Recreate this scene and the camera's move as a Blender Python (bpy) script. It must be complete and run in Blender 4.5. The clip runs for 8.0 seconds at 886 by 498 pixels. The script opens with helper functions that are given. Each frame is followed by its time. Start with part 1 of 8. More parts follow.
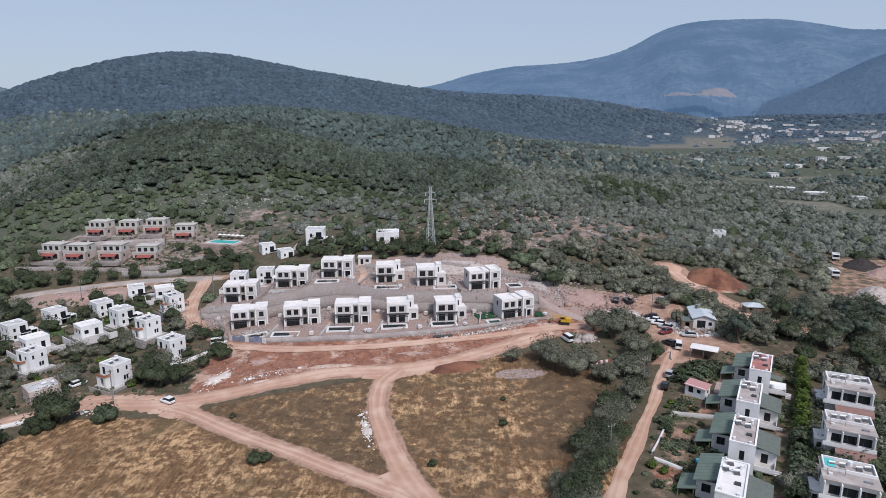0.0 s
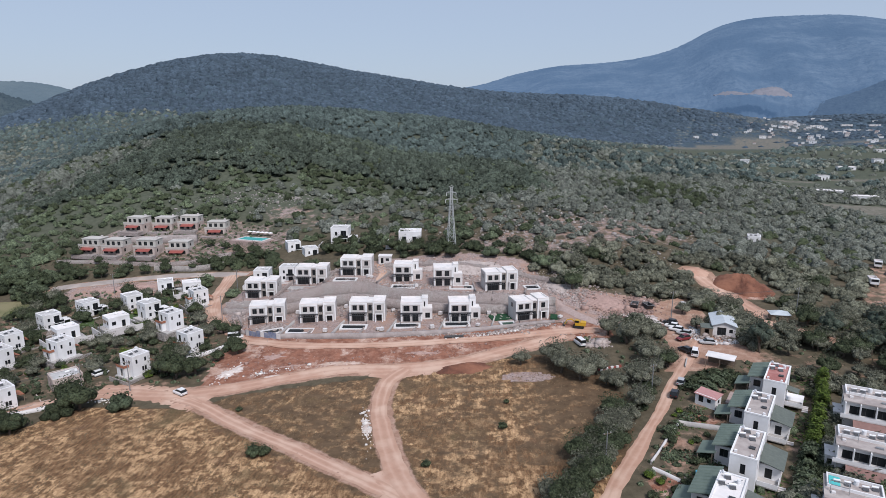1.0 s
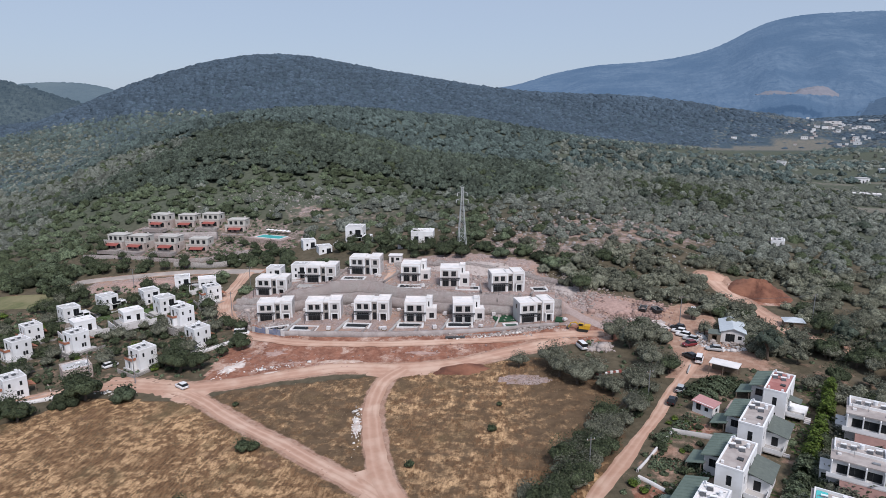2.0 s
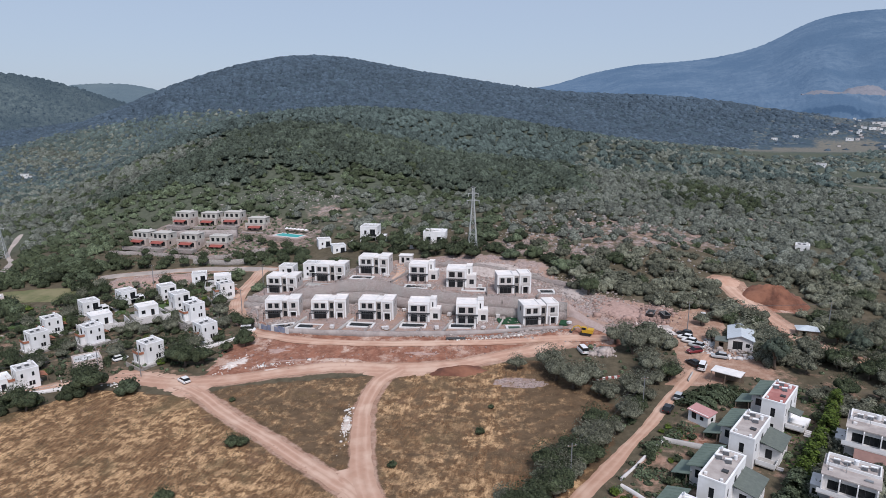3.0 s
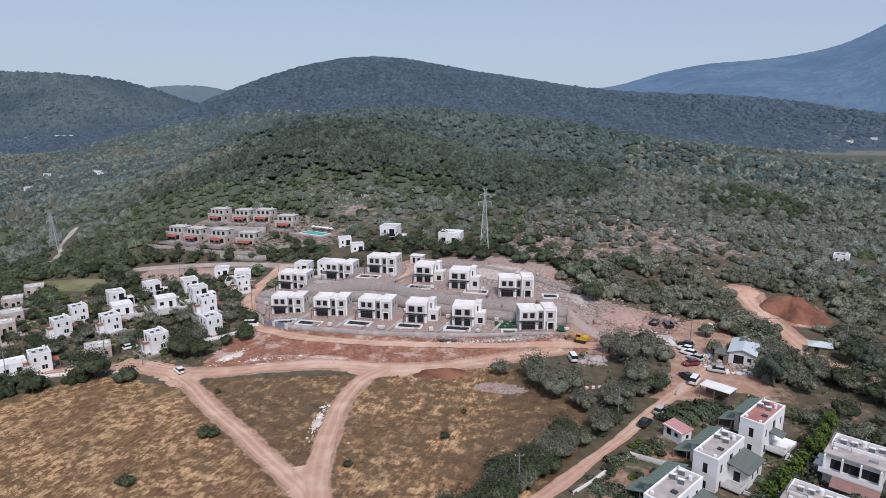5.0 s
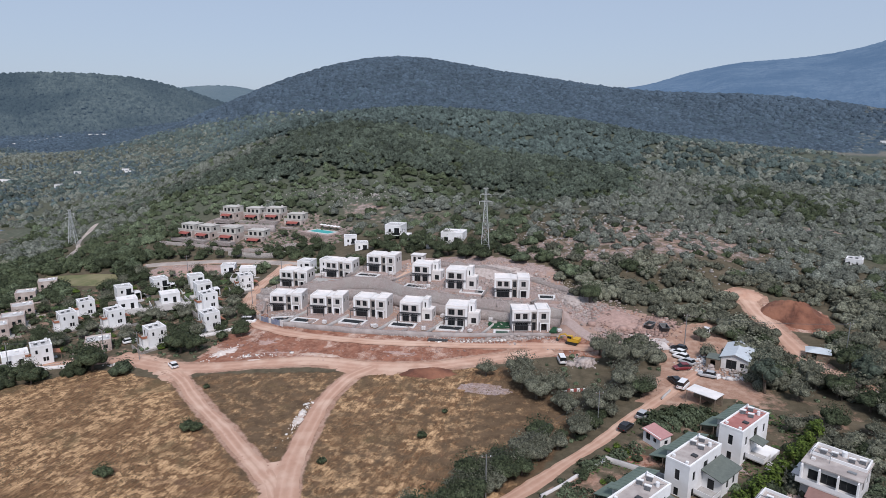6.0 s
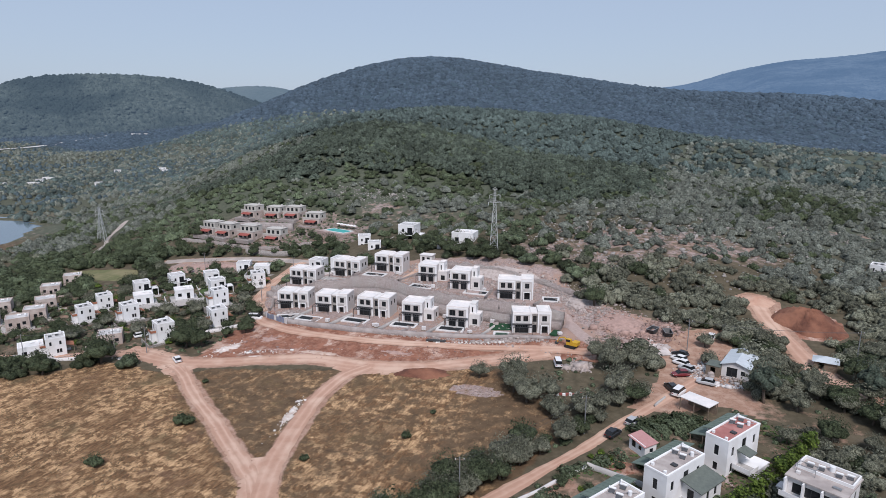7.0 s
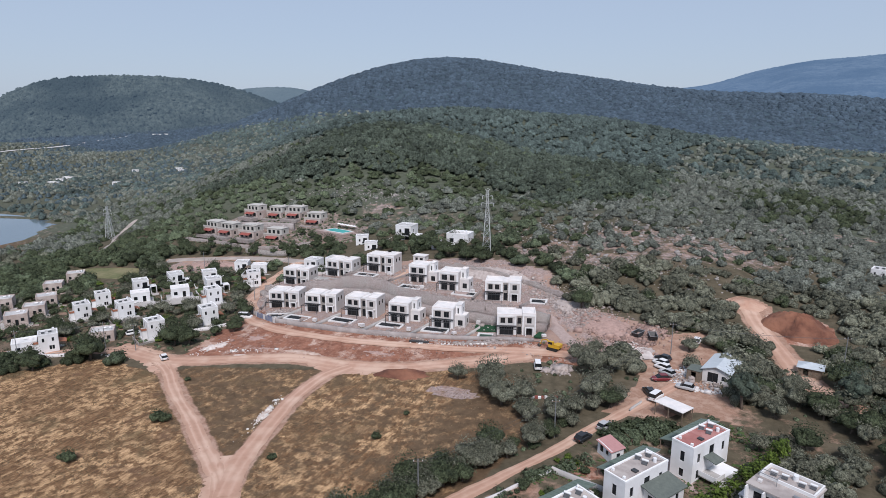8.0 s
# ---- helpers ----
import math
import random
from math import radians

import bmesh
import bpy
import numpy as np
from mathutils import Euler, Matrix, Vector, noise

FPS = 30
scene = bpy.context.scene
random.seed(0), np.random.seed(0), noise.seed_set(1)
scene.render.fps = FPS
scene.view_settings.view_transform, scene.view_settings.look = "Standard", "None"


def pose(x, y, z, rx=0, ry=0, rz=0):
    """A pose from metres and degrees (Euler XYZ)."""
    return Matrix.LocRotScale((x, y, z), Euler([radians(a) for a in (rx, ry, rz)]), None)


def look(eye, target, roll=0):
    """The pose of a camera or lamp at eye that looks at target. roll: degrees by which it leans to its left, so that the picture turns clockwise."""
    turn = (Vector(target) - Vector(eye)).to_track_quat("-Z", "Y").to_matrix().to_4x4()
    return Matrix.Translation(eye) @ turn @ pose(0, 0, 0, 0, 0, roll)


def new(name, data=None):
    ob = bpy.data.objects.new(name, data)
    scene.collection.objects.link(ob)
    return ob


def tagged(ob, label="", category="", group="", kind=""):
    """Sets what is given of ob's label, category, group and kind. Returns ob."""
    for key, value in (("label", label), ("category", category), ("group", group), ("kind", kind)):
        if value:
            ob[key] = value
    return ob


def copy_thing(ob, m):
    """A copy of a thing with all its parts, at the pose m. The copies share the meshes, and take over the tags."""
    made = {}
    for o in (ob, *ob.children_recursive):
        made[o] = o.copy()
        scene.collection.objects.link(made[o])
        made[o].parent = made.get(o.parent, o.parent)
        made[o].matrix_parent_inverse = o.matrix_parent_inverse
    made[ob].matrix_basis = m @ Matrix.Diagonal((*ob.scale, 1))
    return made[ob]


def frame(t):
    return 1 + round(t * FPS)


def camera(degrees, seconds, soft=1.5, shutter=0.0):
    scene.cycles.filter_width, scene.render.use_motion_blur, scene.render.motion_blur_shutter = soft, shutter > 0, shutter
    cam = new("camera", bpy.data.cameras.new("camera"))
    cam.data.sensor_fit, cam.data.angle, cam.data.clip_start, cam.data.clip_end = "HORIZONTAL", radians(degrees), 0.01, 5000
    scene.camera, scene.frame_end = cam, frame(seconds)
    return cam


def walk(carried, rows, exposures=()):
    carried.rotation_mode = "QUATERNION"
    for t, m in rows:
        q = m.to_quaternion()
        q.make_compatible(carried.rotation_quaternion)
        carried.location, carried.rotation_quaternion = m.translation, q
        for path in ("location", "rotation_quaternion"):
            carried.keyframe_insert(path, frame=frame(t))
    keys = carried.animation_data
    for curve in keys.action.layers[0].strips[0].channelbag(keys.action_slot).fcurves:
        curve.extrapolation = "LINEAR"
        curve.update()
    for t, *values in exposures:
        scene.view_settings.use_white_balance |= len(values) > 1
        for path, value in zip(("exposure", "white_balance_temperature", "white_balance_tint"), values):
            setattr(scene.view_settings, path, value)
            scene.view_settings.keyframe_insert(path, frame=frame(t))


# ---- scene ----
cam = camera(72.3, 8.0, soft=0.88)
METRES, EYE, TILT, LEAN, TURN = 74.0, 62.0, -12.5, 0.0, 0.0
ROWS = [
    (0.0, 0.0, 0.0, 0.0, 0.0, 0.0, -0.0),
    (0.5, 0.0581, 0.0043, 0.0007, 2.16, -0.02, -0.47),
    (1.0, 0.1169, 0.0106, 0.0019, 4.16, -0.04, -0.92),
    (1.5, 0.1761, 0.0187, 0.0033, 5.81, -0.08, -1.3),
    (3.0, 0.3577, 0.0543, 0.0116, 10.83, -0.21, -2.43),
    (3.5, 0.4186, 0.0701, 0.0151, 12.46, -0.28, -2.8),
    (4.0, 0.4787, 0.0876, 0.0191, 14.11, -0.34, -3.16),
    (4.5, 0.5388, 0.1073, 0.0236, 15.53, -0.4, -3.47),
    (6.0, 0.7176, 0.1734, 0.0347, 19.28, -0.68, -4.31),
    (6.5, 0.7771, 0.1977, 0.0404, 20.92, -0.81, -4.65),
    (7.0, 0.8354, 0.2236, 0.0462, 22.61, -0.94, -4.99),
    (7.5, 0.8937, 0.251, 0.0526, 23.77, -1.0, -5.21),
    (8.0, 0.951, 0.2791, 0.0587, 24.45, -1.05, -5.35),
]
walk(cam, [(t, pose(0, 0, EYE, TILT, LEAN, TURN) @ pose(METRES * x, METRES * y, METRES * z, 90 + pitch, roll, yaw)) for t, x, y, z, yaw, pitch, roll in ROWS])

# ---- sky, sun, exposure ----
scene.view_settings.exposure = 0.0
SUN_ELEVATION, SUN_FROM = 52.0, 150.0        # degrees; SUN_FROM clockwise from +y
world = bpy.data.worlds.new("overcast_sky")
scene.world = world
world.use_nodes = True
wn = world.node_tree
sky = wn.nodes.new("ShaderNodeTexSky")
sky.sky_type, sky.sun_disc = "NISHITA", False
sky.sun_elevation, sky.sun_rotation = radians(SUN_ELEVATION), radians(SUN_FROM)
sky.altitude, sky.air_density, sky.dust_density, sky.ozone_density = 50.0, 1.0, 1.2, 2.0
cloud = wn.nodes.new("ShaderNodeMix")              # an even sheet of thin high cloud before the blue
cloud.data_type = "RGBA"
cloud.inputs["Factor"].default_value = 0.8
cloud.inputs["B"].default_value = (2.82, 3.36, 4.42, 1)
wn.links.new(sky.outputs["Color"], cloud.inputs["A"])
wn.links.new(cloud.outputs["Result"], wn.nodes["Background"].inputs["Color"])
wn.nodes["Background"].inputs["Strength"].default_value = 0.15
sun_data = bpy.data.lights.new("sun", "SUN")
sun_data.energy, sun_data.angle, sun_data.color = 3.4, radians(14), (1.0, 0.942, 0.958)
sun = new("sun", sun_data)
sun.matrix_world = look((0, 0, 400), (-math.sin(radians(SUN_FROM)) * 100, -math.cos(radians(SUN_FROM)) * 100, 400 - 100 * math.tan(radians(SUN_ELEVATION))))


# ---- materials ----
def material(name, colour, second=None, scale=1.0, rough=0.85, metal=0.0, bump=0.0, fine=8.0, tint=0.0, third=None, patch=0.12, island=False):
    """A surface of two colours mixed by grain, a third in larger patches, and fine relief; lengths in metres."""
    m = bpy.data.materials.new(name)
    m.use_nodes = True
    nt = m.node_tree
    n, link = nt.nodes, nt.links.new
    b = n["Principled BSDF"]
    b.inputs["Roughness"].default_value, b.inputs["Metallic"].default_value = rough, metal
    b.inputs["Specular IOR Level"].default_value = 0.3
    place = n.new("ShaderNodeNewGeometry")
    grain = n.new("ShaderNodeTexNoise")
    grain.inputs["Scale"].default_value, grain.inputs["Detail"].default_value, grain.inputs["Roughness"].default_value = scale, 5.0, 0.65
    link(place.outputs["Position"], grain.inputs["Vector"])
    ramp = n.new("ShaderNodeMapRange")
    ramp.inputs["From Min"].default_value, ramp.inputs["From Max"].default_value = 0.32, 0.68
    link(grain.outputs["Fac"], ramp.inputs["Value"])
    mix = n.new("ShaderNodeMix")
    mix.data_type = "RGBA"
    mix.inputs["A"].default_value = (*colour, 1)
    mix.inputs["B"].default_value = (*(second or [c * 0.8 for c in colour]), 1)
    link(ramp.outputs["Result"], mix.inputs["Factor"])
    out = mix.outputs["Result"]
    if third:
        big = n.new("ShaderNodeTexNoise")
        big.inputs["Scale"].default_value, big.inputs["Detail"].default_value = patch, 4.0
        link(place.outputs["Position"], big.inputs["Vector"])
        cut = n.new("ShaderNodeMapRange")
        cut.inputs["From Min"].default_value, cut.inputs["From Max"].default_value = 0.45, 0.62
        link(big.outputs["Fac"], cut.inputs["Value"])
        over = n.new("ShaderNodeMix")
        over.data_type = "RGBA"
        over.inputs["B"].default_value = (*third, 1)
        link(cut.outputs["Result"], over.inputs["Factor"])
        link(out, over.inputs["A"])
        out = over.outputs["Result"]
    if tint:
        hsv = n.new("ShaderNodeHueSaturation")
        span = n.new("ShaderNodeMapRange")
        span.inputs["To Min"].default_value, span.inputs["To Max"].default_value = 1 - tint, 1 + tint
        if island:
            link(place.outputs["Random Per Island"], span.inputs["Value"])
        else:
            info = n.new("ShaderNodeObjectInfo")
            link(info.outputs["Random"], span.inputs["Value"])
        link(span.outputs["Result"], hsv.inputs["Value"])
        link(out, hsv.inputs["Color"])
        out = hsv.outputs["Color"]
    if island:
        own = n.new("ShaderNodeAttribute")          # each tree's own tone
        own.attribute_name = "tone"
        lift = n.new("ShaderNodeMath")
        lift.operation = "ADD"
        lift.inputs[1].default_value = 1.0
        link(own.outputs["Fac"], lift.inputs[0])
        deep = n.new("ShaderNodeHueSaturation")
        link(lift.outputs[0], deep.inputs["Value"])
        link(out, deep.inputs["Color"])
        out = deep.outputs["Color"]
    link(out, b.inputs["Base Color"])
    if bump:
        relief = n.new("ShaderNodeTexNoise")
        relief.inputs["Scale"].default_value, relief.inputs["Detail"].default_value = fine, 4.0
        link(place.outputs["Position"], relief.inputs["Vector"])
        up = n.new("ShaderNodeBump")
        up.inputs["Strength"].default_value, up.inputs["Distance"].default_value = 0.6, bump
        link(relief.outputs["Fac"], up.inputs["Height"])
        link(up.outputs["Normal"], b.inputs["Normal"])
    return m


WHITE = material("white_render", (0.78, 0.785, 0.79), (0.70, 0.70, 0.705), 0.6, 0.8, bump=0.01, third=(0.66, 0.655, 0.645), patch=0.25, tint=0.05)
ROOFWHITE = material("white_roof_coat", (0.76, 0.725, 0.705), (0.66, 0.63, 0.61), 0.9, 0.7, bump=0.01, third=(0.62, 0.61, 0.60), patch=0.35)
RENDER = material("pale_grey_render", (0.56, 0.52, 0.5), (0.48, 0.445, 0.43), 1.2, 0.85, bump=0.015, third=(0.52, 0.51, 0.50), patch=0.3)
PALE = material("pale_render", (0.61, 0.585, 0.577), (0.54, 0.517, 0.51), 1.0, 0.85, bump=0.012, third=(0.64, 0.63, 0.62), patch=0.3)
CLAD = material("stone_cladding", (0.43, 0.395, 0.37), (0.33, 0.305, 0.285), 2.5, 0.9, bump=0.03, fine=4.0, third=(0.41, 0.385, 0.36), patch=0.5)
STONE = material("rubble_masonry", (0.46, 0.395, 0.375), (0.34, 0.288, 0.272), 1.1, 0.95, bump=0.12, fine=2.4, third=(0.42, 0.385, 0.365), patch=0.18)
SITEWALL = material("grey_block_wall", (0.33, 0.292, 0.28), (0.25, 0.218, 0.206), 1.3, 0.95, bump=0.05, fine=3.0, third=(0.37, 0.335, 0.32), patch=0.3)
CONCRETE = material("bare_concrete", (0.40, 0.385, 0.37), (0.31, 0.30, 0.29), 1.5, 0.9, bump=0.015, third=(0.44, 0.42, 0.40), patch=0.3)
GLASS = material("dark_window_glass", (0.012, 0.014, 0.016), (0.02, 0.022, 0.025), 0.5, 0.12)
FRAME = material("dark_grey_frame", (0.05, 0.052, 0.055), (0.04, 0.042, 0.045), 3.0, 0.5)
PERGOLA = material("anthracite_steel", (0.055, 0.06, 0.065), (0.04, 0.042, 0.046), 3.0, 0.5, metal=0.3)
POOLBLACK = material("dark_pool_lining", (0.012, 0.015, 0.017), (0.02, 0.023, 0.026), 1.0, 0.8)
POOLBLUE = material("turquoise_pool_water", (0.07, 0.42, 0.42), (0.09, 0.47, 0.46), 0.8, 0.1)
DECK = material("white_pool_deck", (0.66, 0.65, 0.64), (0.56, 0.55, 0.54), 1.4, 0.8, bump=0.01)
PAVING = material("pinkish_paving", (0.40, 0.315, 0.285), (0.29, 0.222, 0.2), 1.6, 0.9, bump=0.02)
DIRT = material("pale_dirt_track", (0.46, 0.284, 0.208), (0.385, 0.226, 0.161), 0.5, 0.95, bump=0.05, fine=3.0, third=(0.53, 0.37, 0.285), patch=0.16)
TARRED = material("grey_lane", (0.34, 0.30, 0.275), (0.28, 0.245, 0.22), 0.6, 0.95, bump=0.03, third=(0.42, 0.36, 0.32), patch=0.15)
REDEARTH = material("red_earth", (0.17, 0.072, 0.046), (0.095, 0.042, 0.029), 0.6, 0.95, bump=0.6, fine=1.2, third=(0.25, 0.115, 0.072), patch=0.12)
ROCK = material("pale_limestone_rubble", (0.42, 0.365, 0.34), (0.28, 0.24, 0.222), 1.0, 0.95, bump=0.04, tint=0.25, island=True)
PINKROCK = material("pinkish_rubble", (0.37, 0.255, 0.22), (0.24, 0.165, 0.14), 1.0, 0.95, bump=0.04, tint=0.3, island=True)
GREENROOF = material("green_sheet_roof", (0.14, 0.18, 0.15), (0.105, 0.14, 0.118), 0.8, 0.6, bump=0.01)
DARKROOF = material("grey_green_tiles", (0.13, 0.15, 0.13), (0.095, 0.11, 0.10), 1.5, 0.7, bump=0.02)
LIGHTROOF = material("pale_grey_roof", (0.46, 0.455, 0.45), (0.36, 0.355, 0.35), 0.9, 0.8, bump=0.01, third=(0.54, 0.53, 0.52), patch=0.4)
REDROOF = material("red_roof_coat", (0.36, 0.15, 0.135), (0.29, 0.12, 0.105), 1.0, 0.8, bump=0.01, third=(0.40, 0.20, 0.18), patch=0.4)
GREYROOF = material("grey_roof_screed", (0.36, 0.315, 0.295), (0.29, 0.255, 0.24), 1.0, 0.85, bump=0.01, third=(0.42, 0.38, 0.355), patch=0.4)
AWNING = material("brick_red_awning", (0.3, 0.085, 0.07), (0.23, 0.07, 0.058), 1.0, 0.8, bump=0.01)
TERRACOTTA = material("terracotta", (0.36, 0.15, 0.09), (0.28, 0.115, 0.07), 1.0, 0.85, bump=0.02)
TARP = material("blue_tarpaulin", (0.13, 0.16, 0.26), (0.30, 0.33, 0.40), 0.8, 0.6, bump=0.05, fine=1.5)
STEEL = material("galvanised_steel", (0.34, 0.35, 0.36), (0.27, 0.28, 0.29), 2.0, 0.5, metal=0.6)
BLUEROOF = material("pale_blue_sheet_roof", (0.50, 0.55, 0.58), (0.42, 0.46, 0.49), 0.7, 0.6, bump=0.01)
TIMBER = material("weathered_timber", (0.22, 0.17, 0.13), (0.15, 0.115, 0.085), 3.0, 0.9, bump=0.01)
BARK = material("grey_brown_bark", (0.14, 0.11, 0.085), (0.09, 0.07, 0.055), 4.0, 0.95, bump=0.02)
YELLOW = material("yellow_machine_paint", (0.55, 0.34, 0.03), (0.48, 0.28, 0.03), 1.0, 0.5)
RUBBER = material("black_rubber", (0.02, 0.02, 0.02), (0.03, 0.03, 0.03), 5.0, 0.9)
SOLAR = material("solar_collector", (0.06, 0.062, 0.068), (0.09, 0.092, 0.096), 2.0, 0.25)
TANK = material("white_tank", (0.72, 0.73, 0.74), (0.66, 0.67, 0.68), 2.0, 0.4)
LAWN = material("lawn", (0.05, 0.085, 0.028), (0.07, 0.11, 0.035), 1.0, 0.95, bump=0.03)
FALSETURF = material("dark_green_turf", (0.012, 0.05, 0.022), (0.018, 0.065, 0.03), 2.0, 0.95, bump=0.01)


def foliage(name, dark, light, patch=0.15, sprig=2.2, tint=0.16, depth=1.0):
    m = material(name, dark, light, 0.9, 0.75, tint=tint, island=True, third=[(a + b) * 0.55 for a, b in zip(dark, light)], patch=patch)
    b = m.node_tree.nodes["Principled BSDF"]
    b.inputs["Specular IOR Level"].default_value = 0.12
    nt = m.node_tree
    n, link = nt.nodes, nt.links.new
    # leaf sprays: relief, light sprigs, and gap shade painted in as dark ones
    place = n.new("ShaderNodeNewGeometry")
    spray = n.new("ShaderNodeTexNoise")
    spray.inputs["Scale"].default_value, spray.inputs["Detail"].default_value, spray.inputs["Roughness"].default_value = sprig, 4.0, 0.75
    link(place.outputs["Position"], spray.inputs["Vector"])
    up = n.new("ShaderNodeBump")
    up.inputs["Strength"].default_value, up.inputs["Distance"].default_value = 1.0, 1.5 * depth / sprig
    link(spray.outputs["Fac"], up.inputs["Height"])
    link(up.outputs["Normal"], b.inputs["Normal"])
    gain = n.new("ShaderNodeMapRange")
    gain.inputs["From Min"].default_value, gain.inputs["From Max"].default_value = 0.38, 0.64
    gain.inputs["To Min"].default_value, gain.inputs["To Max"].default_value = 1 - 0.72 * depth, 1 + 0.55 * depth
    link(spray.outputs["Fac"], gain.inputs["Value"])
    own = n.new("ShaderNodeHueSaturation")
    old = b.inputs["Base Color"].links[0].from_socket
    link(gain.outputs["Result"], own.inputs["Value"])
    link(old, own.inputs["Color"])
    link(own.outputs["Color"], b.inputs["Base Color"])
    return m


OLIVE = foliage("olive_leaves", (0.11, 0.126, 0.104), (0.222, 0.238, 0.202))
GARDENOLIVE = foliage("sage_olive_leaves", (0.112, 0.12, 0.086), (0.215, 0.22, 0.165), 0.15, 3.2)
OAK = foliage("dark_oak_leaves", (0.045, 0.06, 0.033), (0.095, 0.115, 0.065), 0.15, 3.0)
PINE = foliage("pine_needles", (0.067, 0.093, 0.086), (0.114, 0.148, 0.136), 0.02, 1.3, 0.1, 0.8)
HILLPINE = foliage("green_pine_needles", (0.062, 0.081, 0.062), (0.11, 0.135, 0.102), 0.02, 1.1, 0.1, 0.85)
# distance haze is painted into these three as a blue cast
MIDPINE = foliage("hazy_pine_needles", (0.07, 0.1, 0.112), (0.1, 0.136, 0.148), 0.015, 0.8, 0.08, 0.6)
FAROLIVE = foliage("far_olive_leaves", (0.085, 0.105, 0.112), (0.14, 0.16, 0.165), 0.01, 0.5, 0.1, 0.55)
FARPINE = foliage("haze_blue_pine_needles", (0.055, 0.081, 0.108), (0.075, 0.108, 0.141), 0.008, 0.3, 0.08, 0.4)
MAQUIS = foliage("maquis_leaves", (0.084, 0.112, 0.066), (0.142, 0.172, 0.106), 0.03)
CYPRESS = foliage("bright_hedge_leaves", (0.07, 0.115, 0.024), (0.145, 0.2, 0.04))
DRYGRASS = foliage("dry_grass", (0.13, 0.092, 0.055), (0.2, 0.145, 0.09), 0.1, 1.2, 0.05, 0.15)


def ground_material():
    """Soil, dry grass, scrub, red earth and stony ground, mixed by the cover laid on the sheet."""
    m = bpy.data.materials.new("open_ground")
    m.use_nodes = True
    nt = m.node_tree
    n, link = nt.nodes, nt.links.new
    b = n["Principled BSDF"]
    b.inputs["Roughness"].default_value = 0.95
    b.inputs["Specular IOR Level"].default_value = 0.1
    place = n.new("ShaderNodeNewGeometry")

    def noise_at(scale, detail=5.0):
        t = n.new("ShaderNodeTexNoise")
        t.inputs["Scale"].default_value, t.inputs["Detail"].default_value, t.inputs["Roughness"].default_value = scale, detail, 0.65
        link(place.outputs["Position"], t.inputs["Vector"])
        return t.outputs["Fac"]

    def spread(value, lo, hi):
        r = n.new("ShaderNodeMapRange")
        r.inputs["From Min"].default_value, r.inputs["From Max"].default_value = lo, hi
        link(value, r.inputs["Value"])
        return r.outputs["Result"]

    def blend(fac, a, c):
        x = n.new("ShaderNodeMix")
        x.data_type = "RGBA"
        link(fac, x.inputs["Factor"])
        for slot, v in (("A", a), ("B", c)):
            if isinstance(v, tuple):
                x.inputs[slot].default_value = (*v, 1)
            else:
                link(v, x.inputs[slot])
        return x.outputs["Result"]

    def ragged(value):
        """The cover's edge, broken up by grain."""
        s = n.new("ShaderNodeMath")
        s.operation = "ADD"
        g = n.new("ShaderNodeMath")
        g.operation = "MULTIPLY_ADD"
        g.inputs[1].default_value, g.inputs[2].default_value = 0.9, -0.45
        link(edge, g.inputs[0])
        link(value, s.inputs[0])
        link(g.outputs[0], s.inputs[1])
        return spread(s.outputs[0], 0.42, 0.6)

    edge = noise_at(0.35, 6.0)
    fine, mid, wide = noise_at(2.2), noise_at(0.45), noise_at(0.07)
    cover = n.new("ShaderNodeAttribute")
    cover.attribute_name = "cover"
    split = n.new("ShaderNodeSeparateColor")
    link(cover.outputs["Color"], split.inputs["Color"])
    scrub = blend(spread(mid, 0.35, 0.65), (0.072, 0.062, 0.042), (0.12, 0.1, 0.068))
    scrub = blend(spread(wide, 0.6, 0.74), scrub, (0.15, 0.125, 0.095))
    weeds = blend(spread(mid, 0.35, 0.65), (0.086, 0.058, 0.036), (0.138, 0.094, 0.058))
    scrub = blend(spread(split.outputs["Green"], 0.1, 0.35), scrub, weeds)
    litter = n.new("ShaderNodeAttribute")
    litter.attribute_name = "woodland"
    floor_ = blend(spread(mid, 0.35, 0.65), (0.066, 0.077, 0.055), (0.1, 0.11, 0.08))
    scrub = blend(litter.outputs["Fac"], scrub, floor_)
    # far ground is tinted blue here, as painted distance haze
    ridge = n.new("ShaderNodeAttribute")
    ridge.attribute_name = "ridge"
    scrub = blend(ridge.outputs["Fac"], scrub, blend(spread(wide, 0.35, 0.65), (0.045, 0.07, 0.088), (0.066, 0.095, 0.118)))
    laid = n.new("ShaderNodeMapping")                 # grass streaks, stretched along y to read as upright in the camera's view
    laid.inputs["Scale"].default_value = (1.5, 0.42, 1.0)
    laid.inputs["Rotation"].default_value = (0.0, 0.0, 0.12)
    link(place.outputs["Position"], laid.inputs["Vector"])
    blades = n.new("ShaderNodeTexNoise")
    blades.inputs["Scale"].default_value, blades.inputs["Detail"].default_value, blades.inputs["Roughness"].default_value = 1.2, 7.0, 0.75
    link(laid.outputs["Vector"], blades.inputs["Vector"])
    clumps = noise_at(0.5, 4.0)
    straw = blend(spread(blades.outputs["Fac"], 0.38, 0.6), (0.086, 0.05, 0.028), (0.215, 0.127, 0.068))
    pale = blend(spread(blades.outputs["Fac"], 0.38, 0.6), (0.25, 0.15, 0.08), (0.57, 0.38, 0.212))
    drift = n.new("ShaderNodeMath")
    drift.operation = "MULTIPLY"
    link(spread(clumps, 0.45, 0.56), drift.inputs[0])
    link(spread(noise_at(0.075, 4.0), 0.34, 0.52), drift.inputs[1])
    straw = blend(drift.outputs[0], straw, pale)
